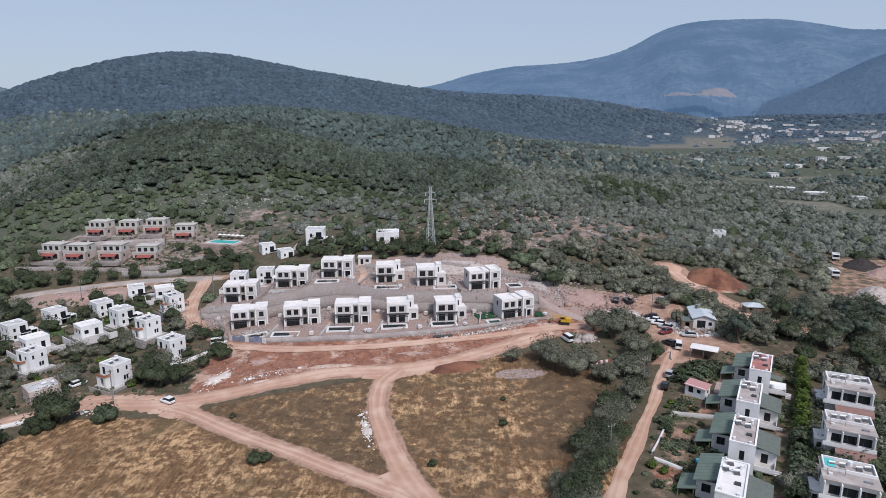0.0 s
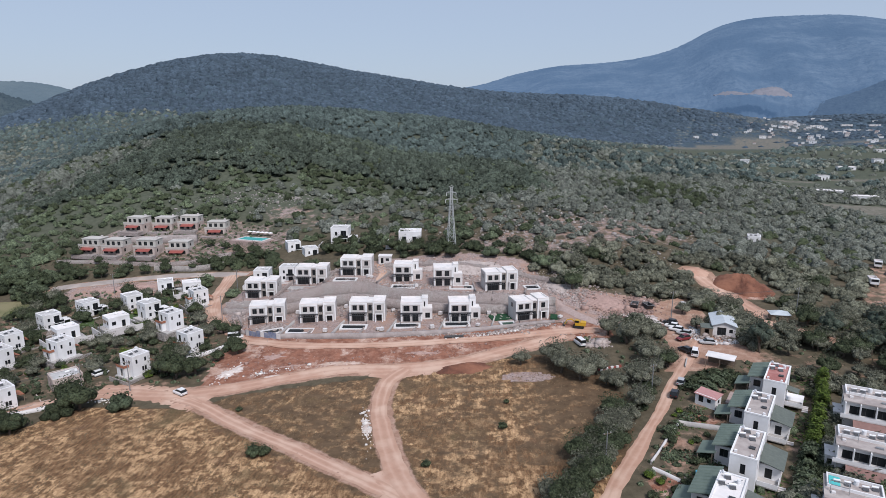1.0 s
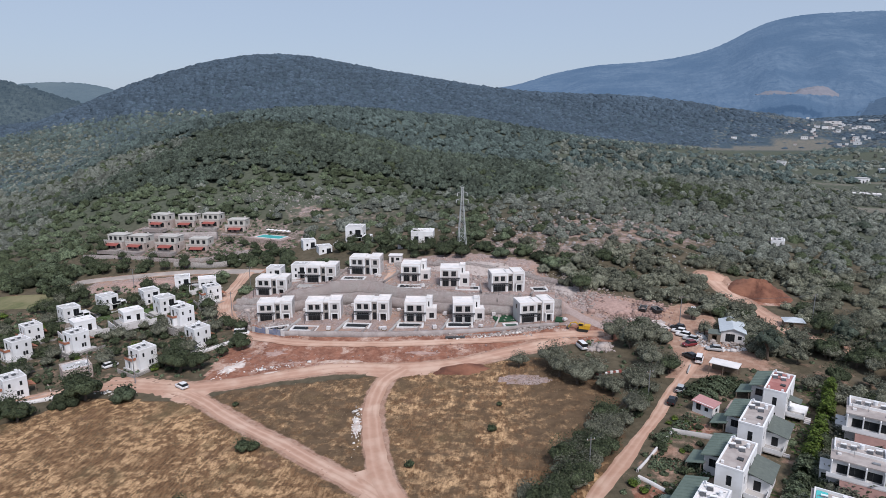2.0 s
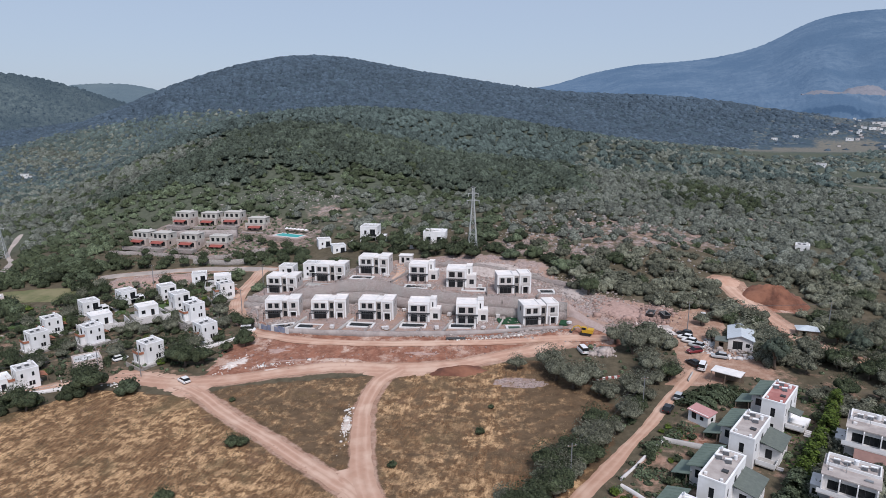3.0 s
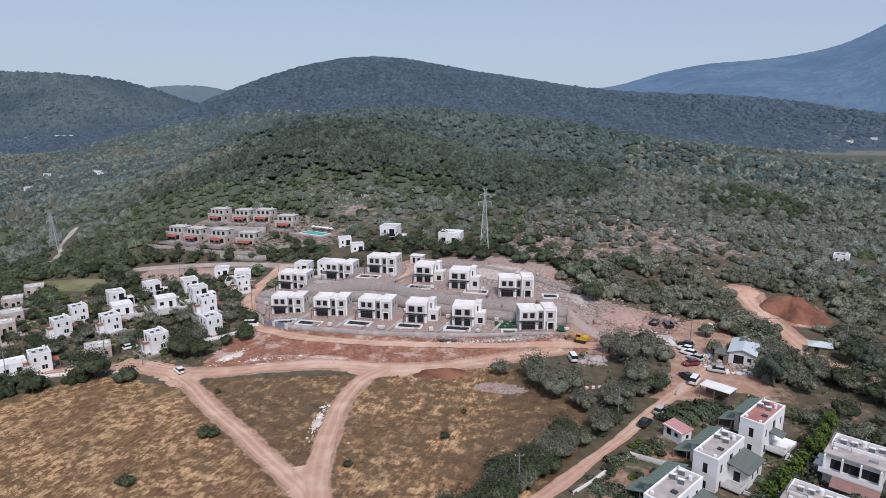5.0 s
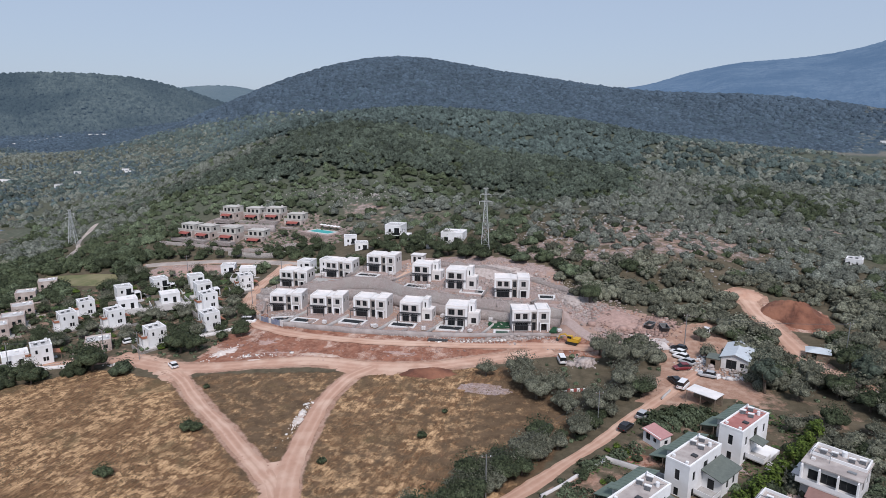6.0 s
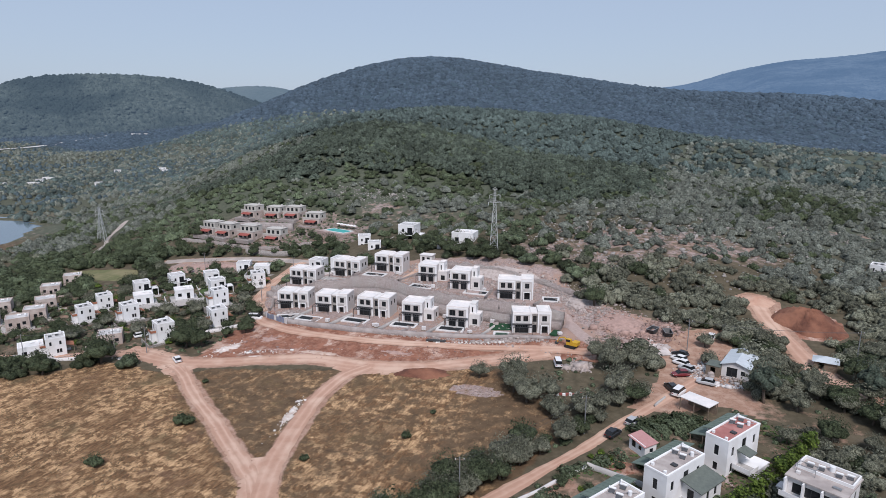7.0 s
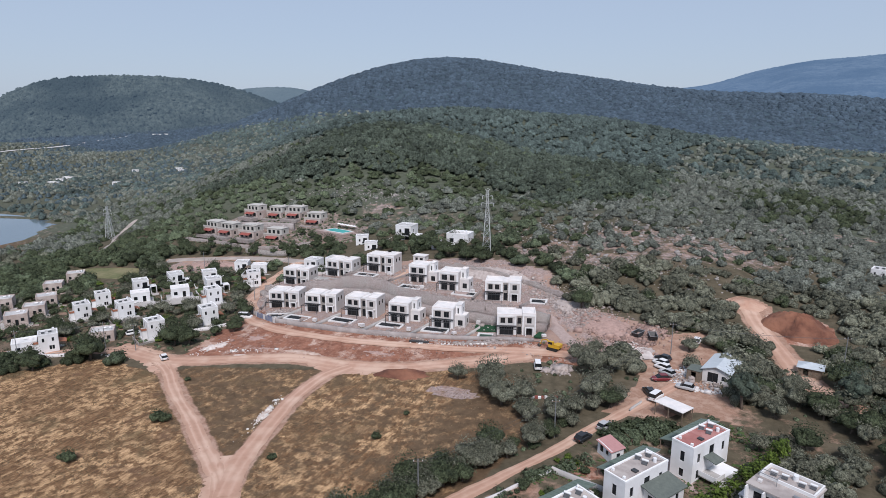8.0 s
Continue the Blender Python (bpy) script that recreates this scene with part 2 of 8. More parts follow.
    straw = blend(spread(noise_at(0.13, 5.0), 0.56, 0.68), straw, blend(spread(blades.outputs["Fac"], 0.35, 0.65), (0.105, 0.062, 0.038), (0.19, 0.115, 0.07)))
    straw = blend(spread(wide, 0.55, 0.68), straw, blend(spread(fine, 0.3, 0.7), (0.09, 0.066, 0.037), (0.145, 0.105, 0.058)))
    # far fields greyed: haze put into the straw's colour
    straw = blend(litter.outputs["Fac"], straw, blend(spread(mid, 0.35, 0.65), (0.2, 0.184, 0.152), (0.132, 0.128, 0.105)))
    earth = blend(spread(fine, 0.3, 0.7), (0.35, 0.222, 0.163), (0.265, 0.158, 0.113))
    earth = blend(spread(mid, 0.45, 0.65), earth, (0.41, 0.283, 0.218))
    red = blend(spread(mid, 0.35, 0.65), (0.29, 0.135, 0.09), (0.165, 0.075, 0.052))
    red = blend(spread(noise_at(0.16), 0.52, 0.62), red, blend(spread(fine, 0.35, 0.65), (0.52, 0.40, 0.34), (0.36, 0.22, 0.16)))
    red = blend(spread(noise_at(0.7, 6.0), 0.48, 0.8), red, (0.37, 0.22, 0.16))
    red = blend(spread(noise_at(1.1, 6.0), 0.58, 0.8), red, (0.12, 0.058, 0.042))
    stony = blend(spread(fine, 0.35, 0.65), (0.40, 0.322, 0.30), (0.20, 0.155, 0.142))
    stony = blend(spread(mid, 0.5, 0.62), stony, blend(spread(fine, 0.35, 0.65), (0.36, 0.26, 0.215), (0.22, 0.145, 0.115)))
    stony = blend(spread(wide, 0.52, 0.62), stony, (0.33, 0.225, 0.18))
    shade = blend(ragged(split.outputs["Green"]), scrub, straw)
    shade = blend(ragged(cover.outputs["Alpha"]), shade, stony)
    shade = blend(ragged(split.outputs["Blue"]), shade, red)
    shade = blend(ragged(split.outputs["Red"]), shade, earth)
    link(shade, b.inputs["Base Color"])
    up = n.new("ShaderNodeBump")
    up.inputs["Strength"].default_value, up.inputs["Distance"].default_value = 0.7, 0.18
    link(noise_at(1.4, 6.0), up.inputs["Height"])
    link(up.outputs["Normal"], b.inputs["Normal"])
    return m


GROUND = ground_material()


def masonry(m, size=1.5, joint=(0.13, 0.11, 0.1)):
    """Rough stones with dark recessed joints."""
    nt = m.node_tree
    n, link = nt.nodes, nt.links.new
    b = n["Principled BSDF"]
    place = n.new("ShaderNodeNewGeometry")
    cells, tones = n.new("ShaderNodeTexVoronoi"), n.new("ShaderNodeTexVoronoi")
    cells.feature = "DISTANCE_TO_EDGE"
    for v in (cells, tones):
        v.inputs["Scale"].default_value = size
        link(place.outputs["Position"], v.inputs["Vector"])
    gap = n.new("ShaderNodeMapRange")
    gap.inputs["From Max"].default_value = 0.11
    link(cells.outputs["Distance"], gap.inputs["Value"])
    grey = n.new("ShaderNodeRGBToBW")
    link(tones.outputs["Color"], grey.inputs["Color"])
    span = n.new("ShaderNodeMapRange")
    span.inputs["To Min"].default_value, span.inputs["To Max"].default_value = 0.86, 1.12
    link(grey.outputs["Val"], span.inputs["Value"])
    hsv = n.new("ShaderNodeHueSaturation")
    link(span.outputs["Result"], hsv.inputs["Value"])
    link(b.inputs["Base Color"].links[0].from_socket, hsv.inputs["Color"])
    mix = n.new("ShaderNodeMix")
    mix.data_type = "RGBA"
    mix.inputs["A"].default_value = (*joint, 1)
    link(gap.outputs["Result"], mix.inputs["Factor"])
    link(hsv.outputs["Color"], mix.inputs["B"])
    link(mix.outputs["Result"], b.inputs["Base Color"])
    up = n.new("ShaderNodeBump")
    up.inputs["Strength"].default_value, up.inputs["Distance"].default_value = 0.9, 0.12
    link(gap.outputs["Result"], up.inputs["Height"])
    link(up.outputs["Normal"], b.inputs["Normal"])


masonry(STONE, 4.2, (0.27, 0.235, 0.215))
masonry(CLAD, 2.6, (0.2, 0.185, 0.17))


def rutted(m, dark, light):
    """Wheel tracks worn pale along a road, with darker, weedy strips between."""
    nt = m.node_tree
    n, link = nt.nodes, nt.links.new
    b = n["Principled BSDF"]
    old = b.inputs["Base Color"].links[0].from_socket
    rut = n.new("ShaderNodeAttribute")
    rut.attribute_name = "rut"
    grain = n.new("ShaderNodeTexNoise")
    grain.inputs["Scale"].default_value = 0.8
    gain = n.new("ShaderNodeMath")
    gain.operation = "MULTIPLY"
    link(rut.outputs["Fac"], gain.inputs[0])
    link(grain.outputs["Fac"], gain.inputs[1])
    mixes = []
    for colour, sign in ((light, 1.1), (dark, -1.1)):
        k = n.new("ShaderNodeMath")
        k.operation, k.use_clamp = "MULTIPLY", True
        k.inputs[1].default_value = sign
        link(gain.outputs[0], k.inputs[0])
        x = n.new("ShaderNodeMix")
        x.data_type = "RGBA"
        x.inputs["B"].default_value = (*colour, 1)
        link(k.outputs[0], x.inputs["Factor"])
        link(old, x.inputs["A"])
        old = x.outputs["Result"]
    link(old, b.inputs["Base Color"])


rutted(DIRT, (0.38, 0.242, 0.175), (0.545, 0.385, 0.3))


# ---- lie of the land ----
def cubic(u):
    return np.stack([-.5 * u + u * u - .5 * u ** 3, 1 - 2.5 * u * u + 1.5 * u ** 3,
                     .5 * u + 2 * u * u - 1.5 * u ** 3, -.5 * u * u + .5 * u ** 3], -1)


def swell(x, y, x0, y0, step, rows):
    """Smooth height over a coarse plan of metres."""
    tab = np.array(rows, float)
    ny, nx = tab.shape
    fx = np.clip((x - x0) / step, 0, nx - 1.0001)
    fy = np.clip((y - y0) / step, 0, ny - 1.0001)
    ix, iy = fx.astype(int), fy.astype(int)
    wx, wy = cubic(fx - ix), cubic(fy - iy)
    z = np.zeros_like(fx)
    for a in range(4):
        for b in range(4):
            z += tab[np.clip(iy + b - 1, 0, ny - 1), np.clip(ix + a - 1, 0, nx - 1)] * wx[..., a] * wy[..., b]
    return z


def ease(t):
    t = np.clip(t, 0, 1)
    return t * t * (3 - 2 * t)


def within(x, y, x0, x1, y0, y1, soft):
    return ease(np.minimum(np.minimum(x - x0, x1 - x), np.minimum(y - y0, y1 - y)) / soft)


COUNTRY = [
    [-15, -17, -17, -16, -13, -8, 0, 3, 1, -1, -1], [-15, -16, -17, -17, -18, -12, 0, 6, 4, 4, 6],
    [-16, -15, -16, -21, -22, -7, 9, 7, 8, 9, 11], [-15, -11, -13, -21, -18, 16, 18, 15, 15, 14, 16],
    [-4, 1, -6, 2, 19, 27, 29, 22, 21, 24, 27], [15, 7, -8, 76, 117, 72, 57, 24, 24, 34, 40],
    [30, 27, 52, 135, 176, 137, 104, 91, 58, 28, 45], [36, 49, 71, 119, 152, 141, 96, 70, 54, 49, 62]]
HILL = [
    [-2, -7, -8, 14, 25, 9, 4, -2, -2, -4], [-3, 2, -3, 10, 33, 17, 8, 3, -2, -5],
    [-9, 4, 13, 36, 40, 19, 8, 1, -4, -4], [-9, 9, 23, 36, 43, 30, 18, 1, -5, -2],
    [-3, 11, 22, 29, 33, 29, 9, -3, -6, -4], [5, 13, 19, 19, 14, 4, -11, -12, -8, -5]]
SLOPE = [
    [0.5, -0.2, -0.8, -1.5, -2.0, -2.0, -1.8, -1.5, -1.0, -0.2],
    [0.5, -0.5, -1.6, -2.6, -3.1, -3.3, -2.7, -2.4, -1.3, -0.1],
    [0.4, -1.0, -2.4, -3.9, -4.2, -5.0, -4.1, -2.8, -1.3, -0.3],
    [0.6, -1.2, -3.7, -5.7, -1.1, -0.8, -2.1, -1.9, -1.1, -1.3],
    [2.4, 2.1, 1.7, -0.8, 2.0, 6.9, 6.8, 1.6, -1.4, -3.3],
    [8.0, 8.4, 8.2, 4.9, 4.6, 8.8, 9.4, 3.8, -1.4, -5.1],
    [14.5, 13.1, 11.3, 9.2, 8.4, 9.7, 9.3, 5.1, -0.7, -6.5]]


def land(x, y):
    """Height of the natural ground."""
    x, y = np.asarray(x, float), np.asarray(y, float)
    z = swell(x, y, -1440, -240, 240, COUNTRY)
    z = z + within(x, y, -600, 390, 260, 810, 90) * swell(x, y, -600, 260, 110, HILL)
    z = z + within(x, y, -250, 200, 30, 330, 50) * swell(x, y, -250, 30, 50, SLOPE)
    return z


def along(x, table):
    """Straight runs between (x, value) pairs."""
    t = np.array(table, float)
    return np.interp(x, t[:, 0], t[:, 1])


# plan of the building site: front wall, middle wall, and the two terraces' heights
FRONT = [(-66, 165.6), (-63, 163.2), (-49, 157.2), (-39, 156.2), (-25, 156.2), (-15, 157.4), (0, 159.6), (12, 162.6), (20, 165.4), (30, 168.5)]
MIDDLE = [(-76, 184), (-62, 183), (-55, 181.5), (-46, 186), (-36, 188), (-29, 187.5), (-23.6, 185), (-13.8, 181.4), (0, 179), (8, 179.6), (20, 178.8), (30, 179)]
LOWER = [(-66, -0.9), (-63, -0.7), (-46, 1.0), (-31, 1.9), (-16, 2.1), (-2, 2.6), (17, 3.0), (30, 3.2)]
UPPER = [(-76, 1.8), (-68, 2.3), (-60, 3.4), (-56, 6.2), (-48, 6.6), (-43, 8.4), (-30, 8.6), (-24, 7.8), (-10, 8.2), (8, 7.9), (30, 7.6)]
LAKE = (-428.0, 231.0, 120.0, 66.0, -17.0)


def height(x, y):
    """Height of the ground as it is now, with the site's terraces and the lake's bed."""
    x, y = np.asarray(x, float), np.asarray(y, float)
    z = land(x, y)
    f, m = along(x, FRONT), along(x, MIDDLE)
    side = ease((x + 69) / 4) * ease((32 - x) / 4)
    lower = side * ease((y - f + 0.3) / 0.6) * ease((m + 3 - y) / 0.6)
    z = z + lower * (along(x, LOWER) - z)
    side = ease((x + 78) / 4) * ease((34 - x) / 6)
    upper = side * ease((y - m - 0.1) / 0.6) * ease((m + 30 - y) / 12)
    z = z + upper * (along(x, UPPER) - z)
    z = z + 0.3 * ease((x + 60) / 8) * ease((28 - x) / 8) * ease(1 - np.abs(y - (along(x, FRONT) - 4)) / 7)
    d = np.hypot((x - LAKE[0]) / LAKE[2], (y - LAKE[1]) / LAKE[3])
    d = d + 0.10 * np.sin(3 * np.arctan2(y - LAKE[1], x - LAKE[0]) + 1)
    z = z + ease((1.5 - d) / 0.4) * (np.maximum(z, LAKE[4] + 0.6) - z)
    z = z + ease((1.06 - d) / 0.12) * (LAKE[4] - 2.5 - z)
    return z


def z_at(x, y):
    return float(height(np.array([x]), np.array([y]))[0])


# ---- building blocks ----
class Solid:
    """Collects corners and faces for one mesh."""

    def __init__(self):
        self.v, self.f = [], []

    def add(self, verts, faces, m=None):
        k = len(self.v)
        self.v += [tuple(m @ Vector(p)) for p in verts] if m is not None else [tuple(p) for p in verts]
        self.f += [tuple(k + i for i in f) for f in faces]
        return self

    def box(self, x0, x1, y0, y1, z0, z1, m=None):
        v = [(x, y, z) for z in (z0, z1) for x, y in ((x0, y0), (x1, y0), (x1, y1), (x0, y1))]
        return self.add(v, [(3, 2, 1, 0), (4, 5, 6, 7), (0, 1, 5, 4), (1, 2, 6, 5), (2, 3, 7, 6), (3, 0, 4, 7)], m)

    def prism(self, plan, z0, z1):
        """A plan (anticlockwise) raised from z0 to z1."""
        n = len(plan)
        v = [(x, y, z0) for x, y in plan] + [(x, y, z1) for x, y in plan]
        return self.add(v, [tuple(range(n - 1, -1, -1)), tuple(range(n, 2 * n))] + [(i, (i + 1) % n, n + (i + 1) % n, n + i) for i in range(n)])

    def rod(self, p, q, r, r2=None, n=6):
        p, q = Vector(p), Vector(q)
        r2 = r if r2 is None else r2
        d = (q - p).normalized()
        a = d.orthogonal().normalized()
        b = d.cross(a)
        ring = [(math.cos(2 * math.pi * i / n), math.sin(2 * math.pi * i / n)) for i in range(n)]
        v = [p + (a * c + b * s) * r for c, s in ring] + [q + (a * c + b * s) * r2 for c, s in ring]
        return self.add(v, [tuple(range(n - 1, -1, -1)), tuple(range(n, 2 * n))] + [(i, (i + 1) % n, n + (i + 1) % n, n + i) for i in range(n)])

    def wall(self, p, q, z0, z1, thick, holes=()):
        """A wall from p to q in plan, its thickness to the left of that way, with holes (from, to, bottom, top) right through."""
        dx, dy = q[0] - p[0], q[1] - p[1]
        length = math.hypot(dx, dy)
        m = Matrix.Translation((p[0], p[1], 0)) @ Matrix.Rotation(math.atan2(dy, dx), 4, "Z")
        xs = sorted({0.0, length, *[h[0] for h in holes], *[h[1] for h in holes]})
        zs = sorted({z0, z1, *[h[2] for h in holes], *[h[3] for h in holes]})
        nx, nz = len(xs) - 1, len(zs) - 1

        def solid(i, j):
            if not (0 <= i < nx and 0 <= j < nz):
                return False
            x, z = (xs[i] + xs[i + 1]) / 2, (zs[j] + zs[j + 1]) / 2
            return not any(h[0] < x < h[1] and h[2] < z < h[3] for h in holes)
        k, made = [], {}

        def corner(i, j, back):
            if (i, j, back) not in made:
                made[i, j, back] = len(k)
                k.append((xs[i], thick if back else 0.0, zs[j]))
            return made[i, j, back]
        faces = []
        for i in range(nx):
            for j in range(nz):
                if not solid(i, j):
                    continue
                f = [(i, j), (i + 1, j), (i + 1, j + 1), (i, j + 1)]
                faces.append(tuple(corner(*c, 0) for c in f))
                faces.append(tuple(corner(*c, 1) for c in f[::-1]))
                for a, b, di, dj in ((0, 1, 0, -1), (1, 2, 1, 0), (2, 3, 0, 1), (3, 0, -1, 0)):
                    if not solid(i + di, j + dj):
                        faces.append((corner(*f[b], 0), corner(*f[a], 0), corner(*f[a], 1), corner(*f[b], 1)))
        return self.add(k, faces, m)

    def mesh(self, name, mat, smooth=False):
        me = bpy.data.meshes.new(name)
        me.from_pydata(self.v, [], self.f)
        me.materials.append(mat)
        if smooth:
            me.polygons.foreach_set("use_smooth", [True] * len(me.polygons))
        me.update()
        return me


def array_mesh(name, v, f, mat):
    """A mesh from arrays of corners and of four-cornered faces."""
    me = bpy.data.meshes.new(name)
    me.vertices.add(len(v))
    me.vertices.foreach_set("co", np.asarray(v, np.float32).ravel())
    me.loops.add(f.size)
    me.loops.foreach_set("vertex_index", f.astype(np.int32).ravel())
    me.polygons.add(len(f))
    me.polygons.foreach_set("loop_start", np.arange(0, f.size, f.shape[1], dtype=np.int32))
    me.materials.append(mat)
    me.update(calc_edges=True)
    return me


def part(name, solid, mat, parent, label="", smooth=False):
    ob = new(name, solid.mesh(name, mat, smooth))
    ob.parent = parent
    return tagged(ob, label)


def thing(name, label, category, group="", kind="", at=None):
    ob = new(name)
    if at is not None:
        ob.matrix_basis = at
    return tagged(ob, label, category, group, kind)


def inside(x, y, plan):
    """Which points lie in a plan outline."""
    hit = np.zeros(x.shape, bool)
    for (ax, ay), (bx, by) in zip(plan, plan[1:] + plan[:1]):
        cross = ((ay > y) != (by > y)) & (x < (bx - ax) * (y - ay) / ((by - ay) or 1e-9) + ax)
        hit ^= cross
    return hit


def away(x, y, line):
    """Distance from a run of straight pieces."""
    best = np.full(x.shape, 1e9)
    for (ax, ay), (bx, by) in zip(line, line[1:]):
        dx, dy = bx - ax, by - ay
        t = np.clip(((x - ax) * dx + (y - ay) * dy) / (dx * dx + dy * dy), 0, 1)
        best = np.minimum(best, np.hypot(x - ax - t * dx, y - ay - t * dy))
    return best


def curve_through(pts, step=1.5):
    """A smooth line through plan points."""
    p = np.array([pts[0]] + list(pts) + [pts[-1]], float)
    out = []
    for i in range(1, len(p) - 2):
        n = max(2, int(np.hypot(*(p[i + 1] - p[i])) / step))
        w = cubic(np.arange(n) / n)
        out.append(w @ p[i - 1:i + 3])
    return np.concatenate(out + [p[-2:-1]])


# ---- plan of roads and open ground ----
TRACK_WEST = [(-170, 118), (-130, 112), (-104, 121), (-90, 128), (-81, 131), (-67, 128.6), (-56, 123.6), (-46.8, 117.4), (-37.4, 111.4), (-28.2, 106), (-20.5, 100.8), (-11.4, 94.9), (-5, 90.4), (0.5, 83), (8, 66), (18, 40), (24, 0), (33, -60), (60, -160), (110, -320)]
TRACK_LOWER = [(-81, 131), (-66, 129), (-52, 131.2), (-40, 136.2), (-27, 140.3), (-14, 140.9), (-5, 142.2), (4.5, 145.3), (13.6, 150.1), (22, 154.5), (30, 160)]
TRACK_BRANCH = [(-11, 141), (-14.4, 135.5), (-14.9, 129), (-14.3, 122), (-12, 114), (-9, 104.2), (-5.6, 95.4), (-1.5, 87.7)]
TRACK_RING = [(40, 164), (30, 162.2), (15, 157.6), (0, 155.2), (-15, 153), (-32, 152.2), (-48, 153.8), (-61, 159.2), (-71.4, 170.8), (-80.4, 184), (-85, 195.5), (-87, 206), (-88.5, 219)]
LANE_EAST = [(66, 158), (60.6, 149), (55.8, 141.2), (50.2, 130.6), (45.8, 121.8), (40.7, 112.6), (35.6, 103.4), (29.6, 92), (21, 70), (14, 40)]
LANE_NORTH = [(-156, 210.5), (-149, 213), (-133, 217.5), (-116, 221.5), (-100, 222), (-82, 219)]
YARD = [(52, 140), (57, 155), (53, 170), (60, 182), (70, 187), (73, 176), (69, 166), (74, 156), (84, 150), (95, 146), (120, 148), (128, 140), (118, 128), (96, 133), (84, 139), (70, 146), (60, 139)]
HEAP_TRACK = [(97, 158), (92, 164), (88.5, 175), (85.5, 185), (81.5, 196), (79, 207)]
VALLEY_ROAD = [(-1060, 560), (-1096, 672), (-1123, 780), (-1192, 932), (-1222, 1049)]
WORKS = [(124, 189), (122, 180), (150, 180), (180, 210), (180, 232), (150, 236), (138, 212)]
CLEARED = [(-150, 200), (-112, 205), (-100, 214), (-98, 220), (-130, 216), (-150, 211)]
FIELD = [(-300, 30), (-150, 80), (-118, 98), (-96, 110), (-84, 124), (-57, 122), (-50, 128), (-10, 139), (16, 147), (27, 150), (36, 139), (41, 124), (37, 108), (30, 92), (20, 60), (14, 20), (14, -120), (-300, -120)]
BANK = [(-60, 131), (-52, 132.5), (-42, 136), (-30, 140), (-5, 144), (15, 151), (30, 158), (30, 161), (15, 157.5), (0, 153.2), (-15, 150.6), (-32, 150), (-47, 152), (-58, 156), (-64, 150)]
SITE = [(-66, 164), (-49, 156), (-25, 155), (0, 159), (30, 168), (44, 166), (62, 178), (56, 186), (42, 190), (35, 189), (29, 198), (22, 209), (10, 213), (-6, 216), (-30, 216), (-50, 210), (-76, 205), (-82, 186), (-72, 175)]
GARDENS = [(36, 100), (47, 116), (54, 133), (60, 139), (70, 145), (84, 138), (70, 108), (54, 82), (40, 60), (26, 60), (33, 90)]
GROVE = [(13, 149), (27, 137), (36, 124), (42, 121), (52, 140), (54, 160), (42, 166), (26, 156)]
VILLAGE = [(-170, 118), (-100, 118), (-86, 132), (-62, 132), (-62, 158), (-74, 172), (-90, 200), (-100, 214), (-150, 205), (-170, 160)]


def stretch(lo, hi, dense_lo, dense_hi, step, growth):
    """Grid lines: even in the middle, wider and wider outside."""
    mid = list(np.arange(dense_lo, dense_hi + step / 2, step))
    s, a = step, mid[0]
    left = []
    while a > lo:
        s = min(s * growth, 260)
        a -= s
        left.append(a)
    s, a = step, mid[-1]
    right = []
    while a < hi:
        s = min(s * growth, 260)
        a += s
        right.append(a)
    return np.array(left[::-1] + mid + right)


# pale fields on the valley floor: x, y, half width, half depth
FAR_FIELDS = [(330, 840, 92, 62), (420, 975, 56, 28), (372, 915, 78, 40), (268, 830, 42, 34), (560, 930, 60, 26), (240, 476, 26, 13), (215, 350, 26, 14), (292, 498, 22, 9)]


def lumps_plan(x, y):
    """Slow variation from 0 to 1: small fields among groves."""
    return 0.5 + 0.25 * np.sin(x / 31 + 1.5 * np.sin(y / 47)) + 0.25 * np.sin(y / 27 + 1.7 * np.sin(x / 53 + 1))


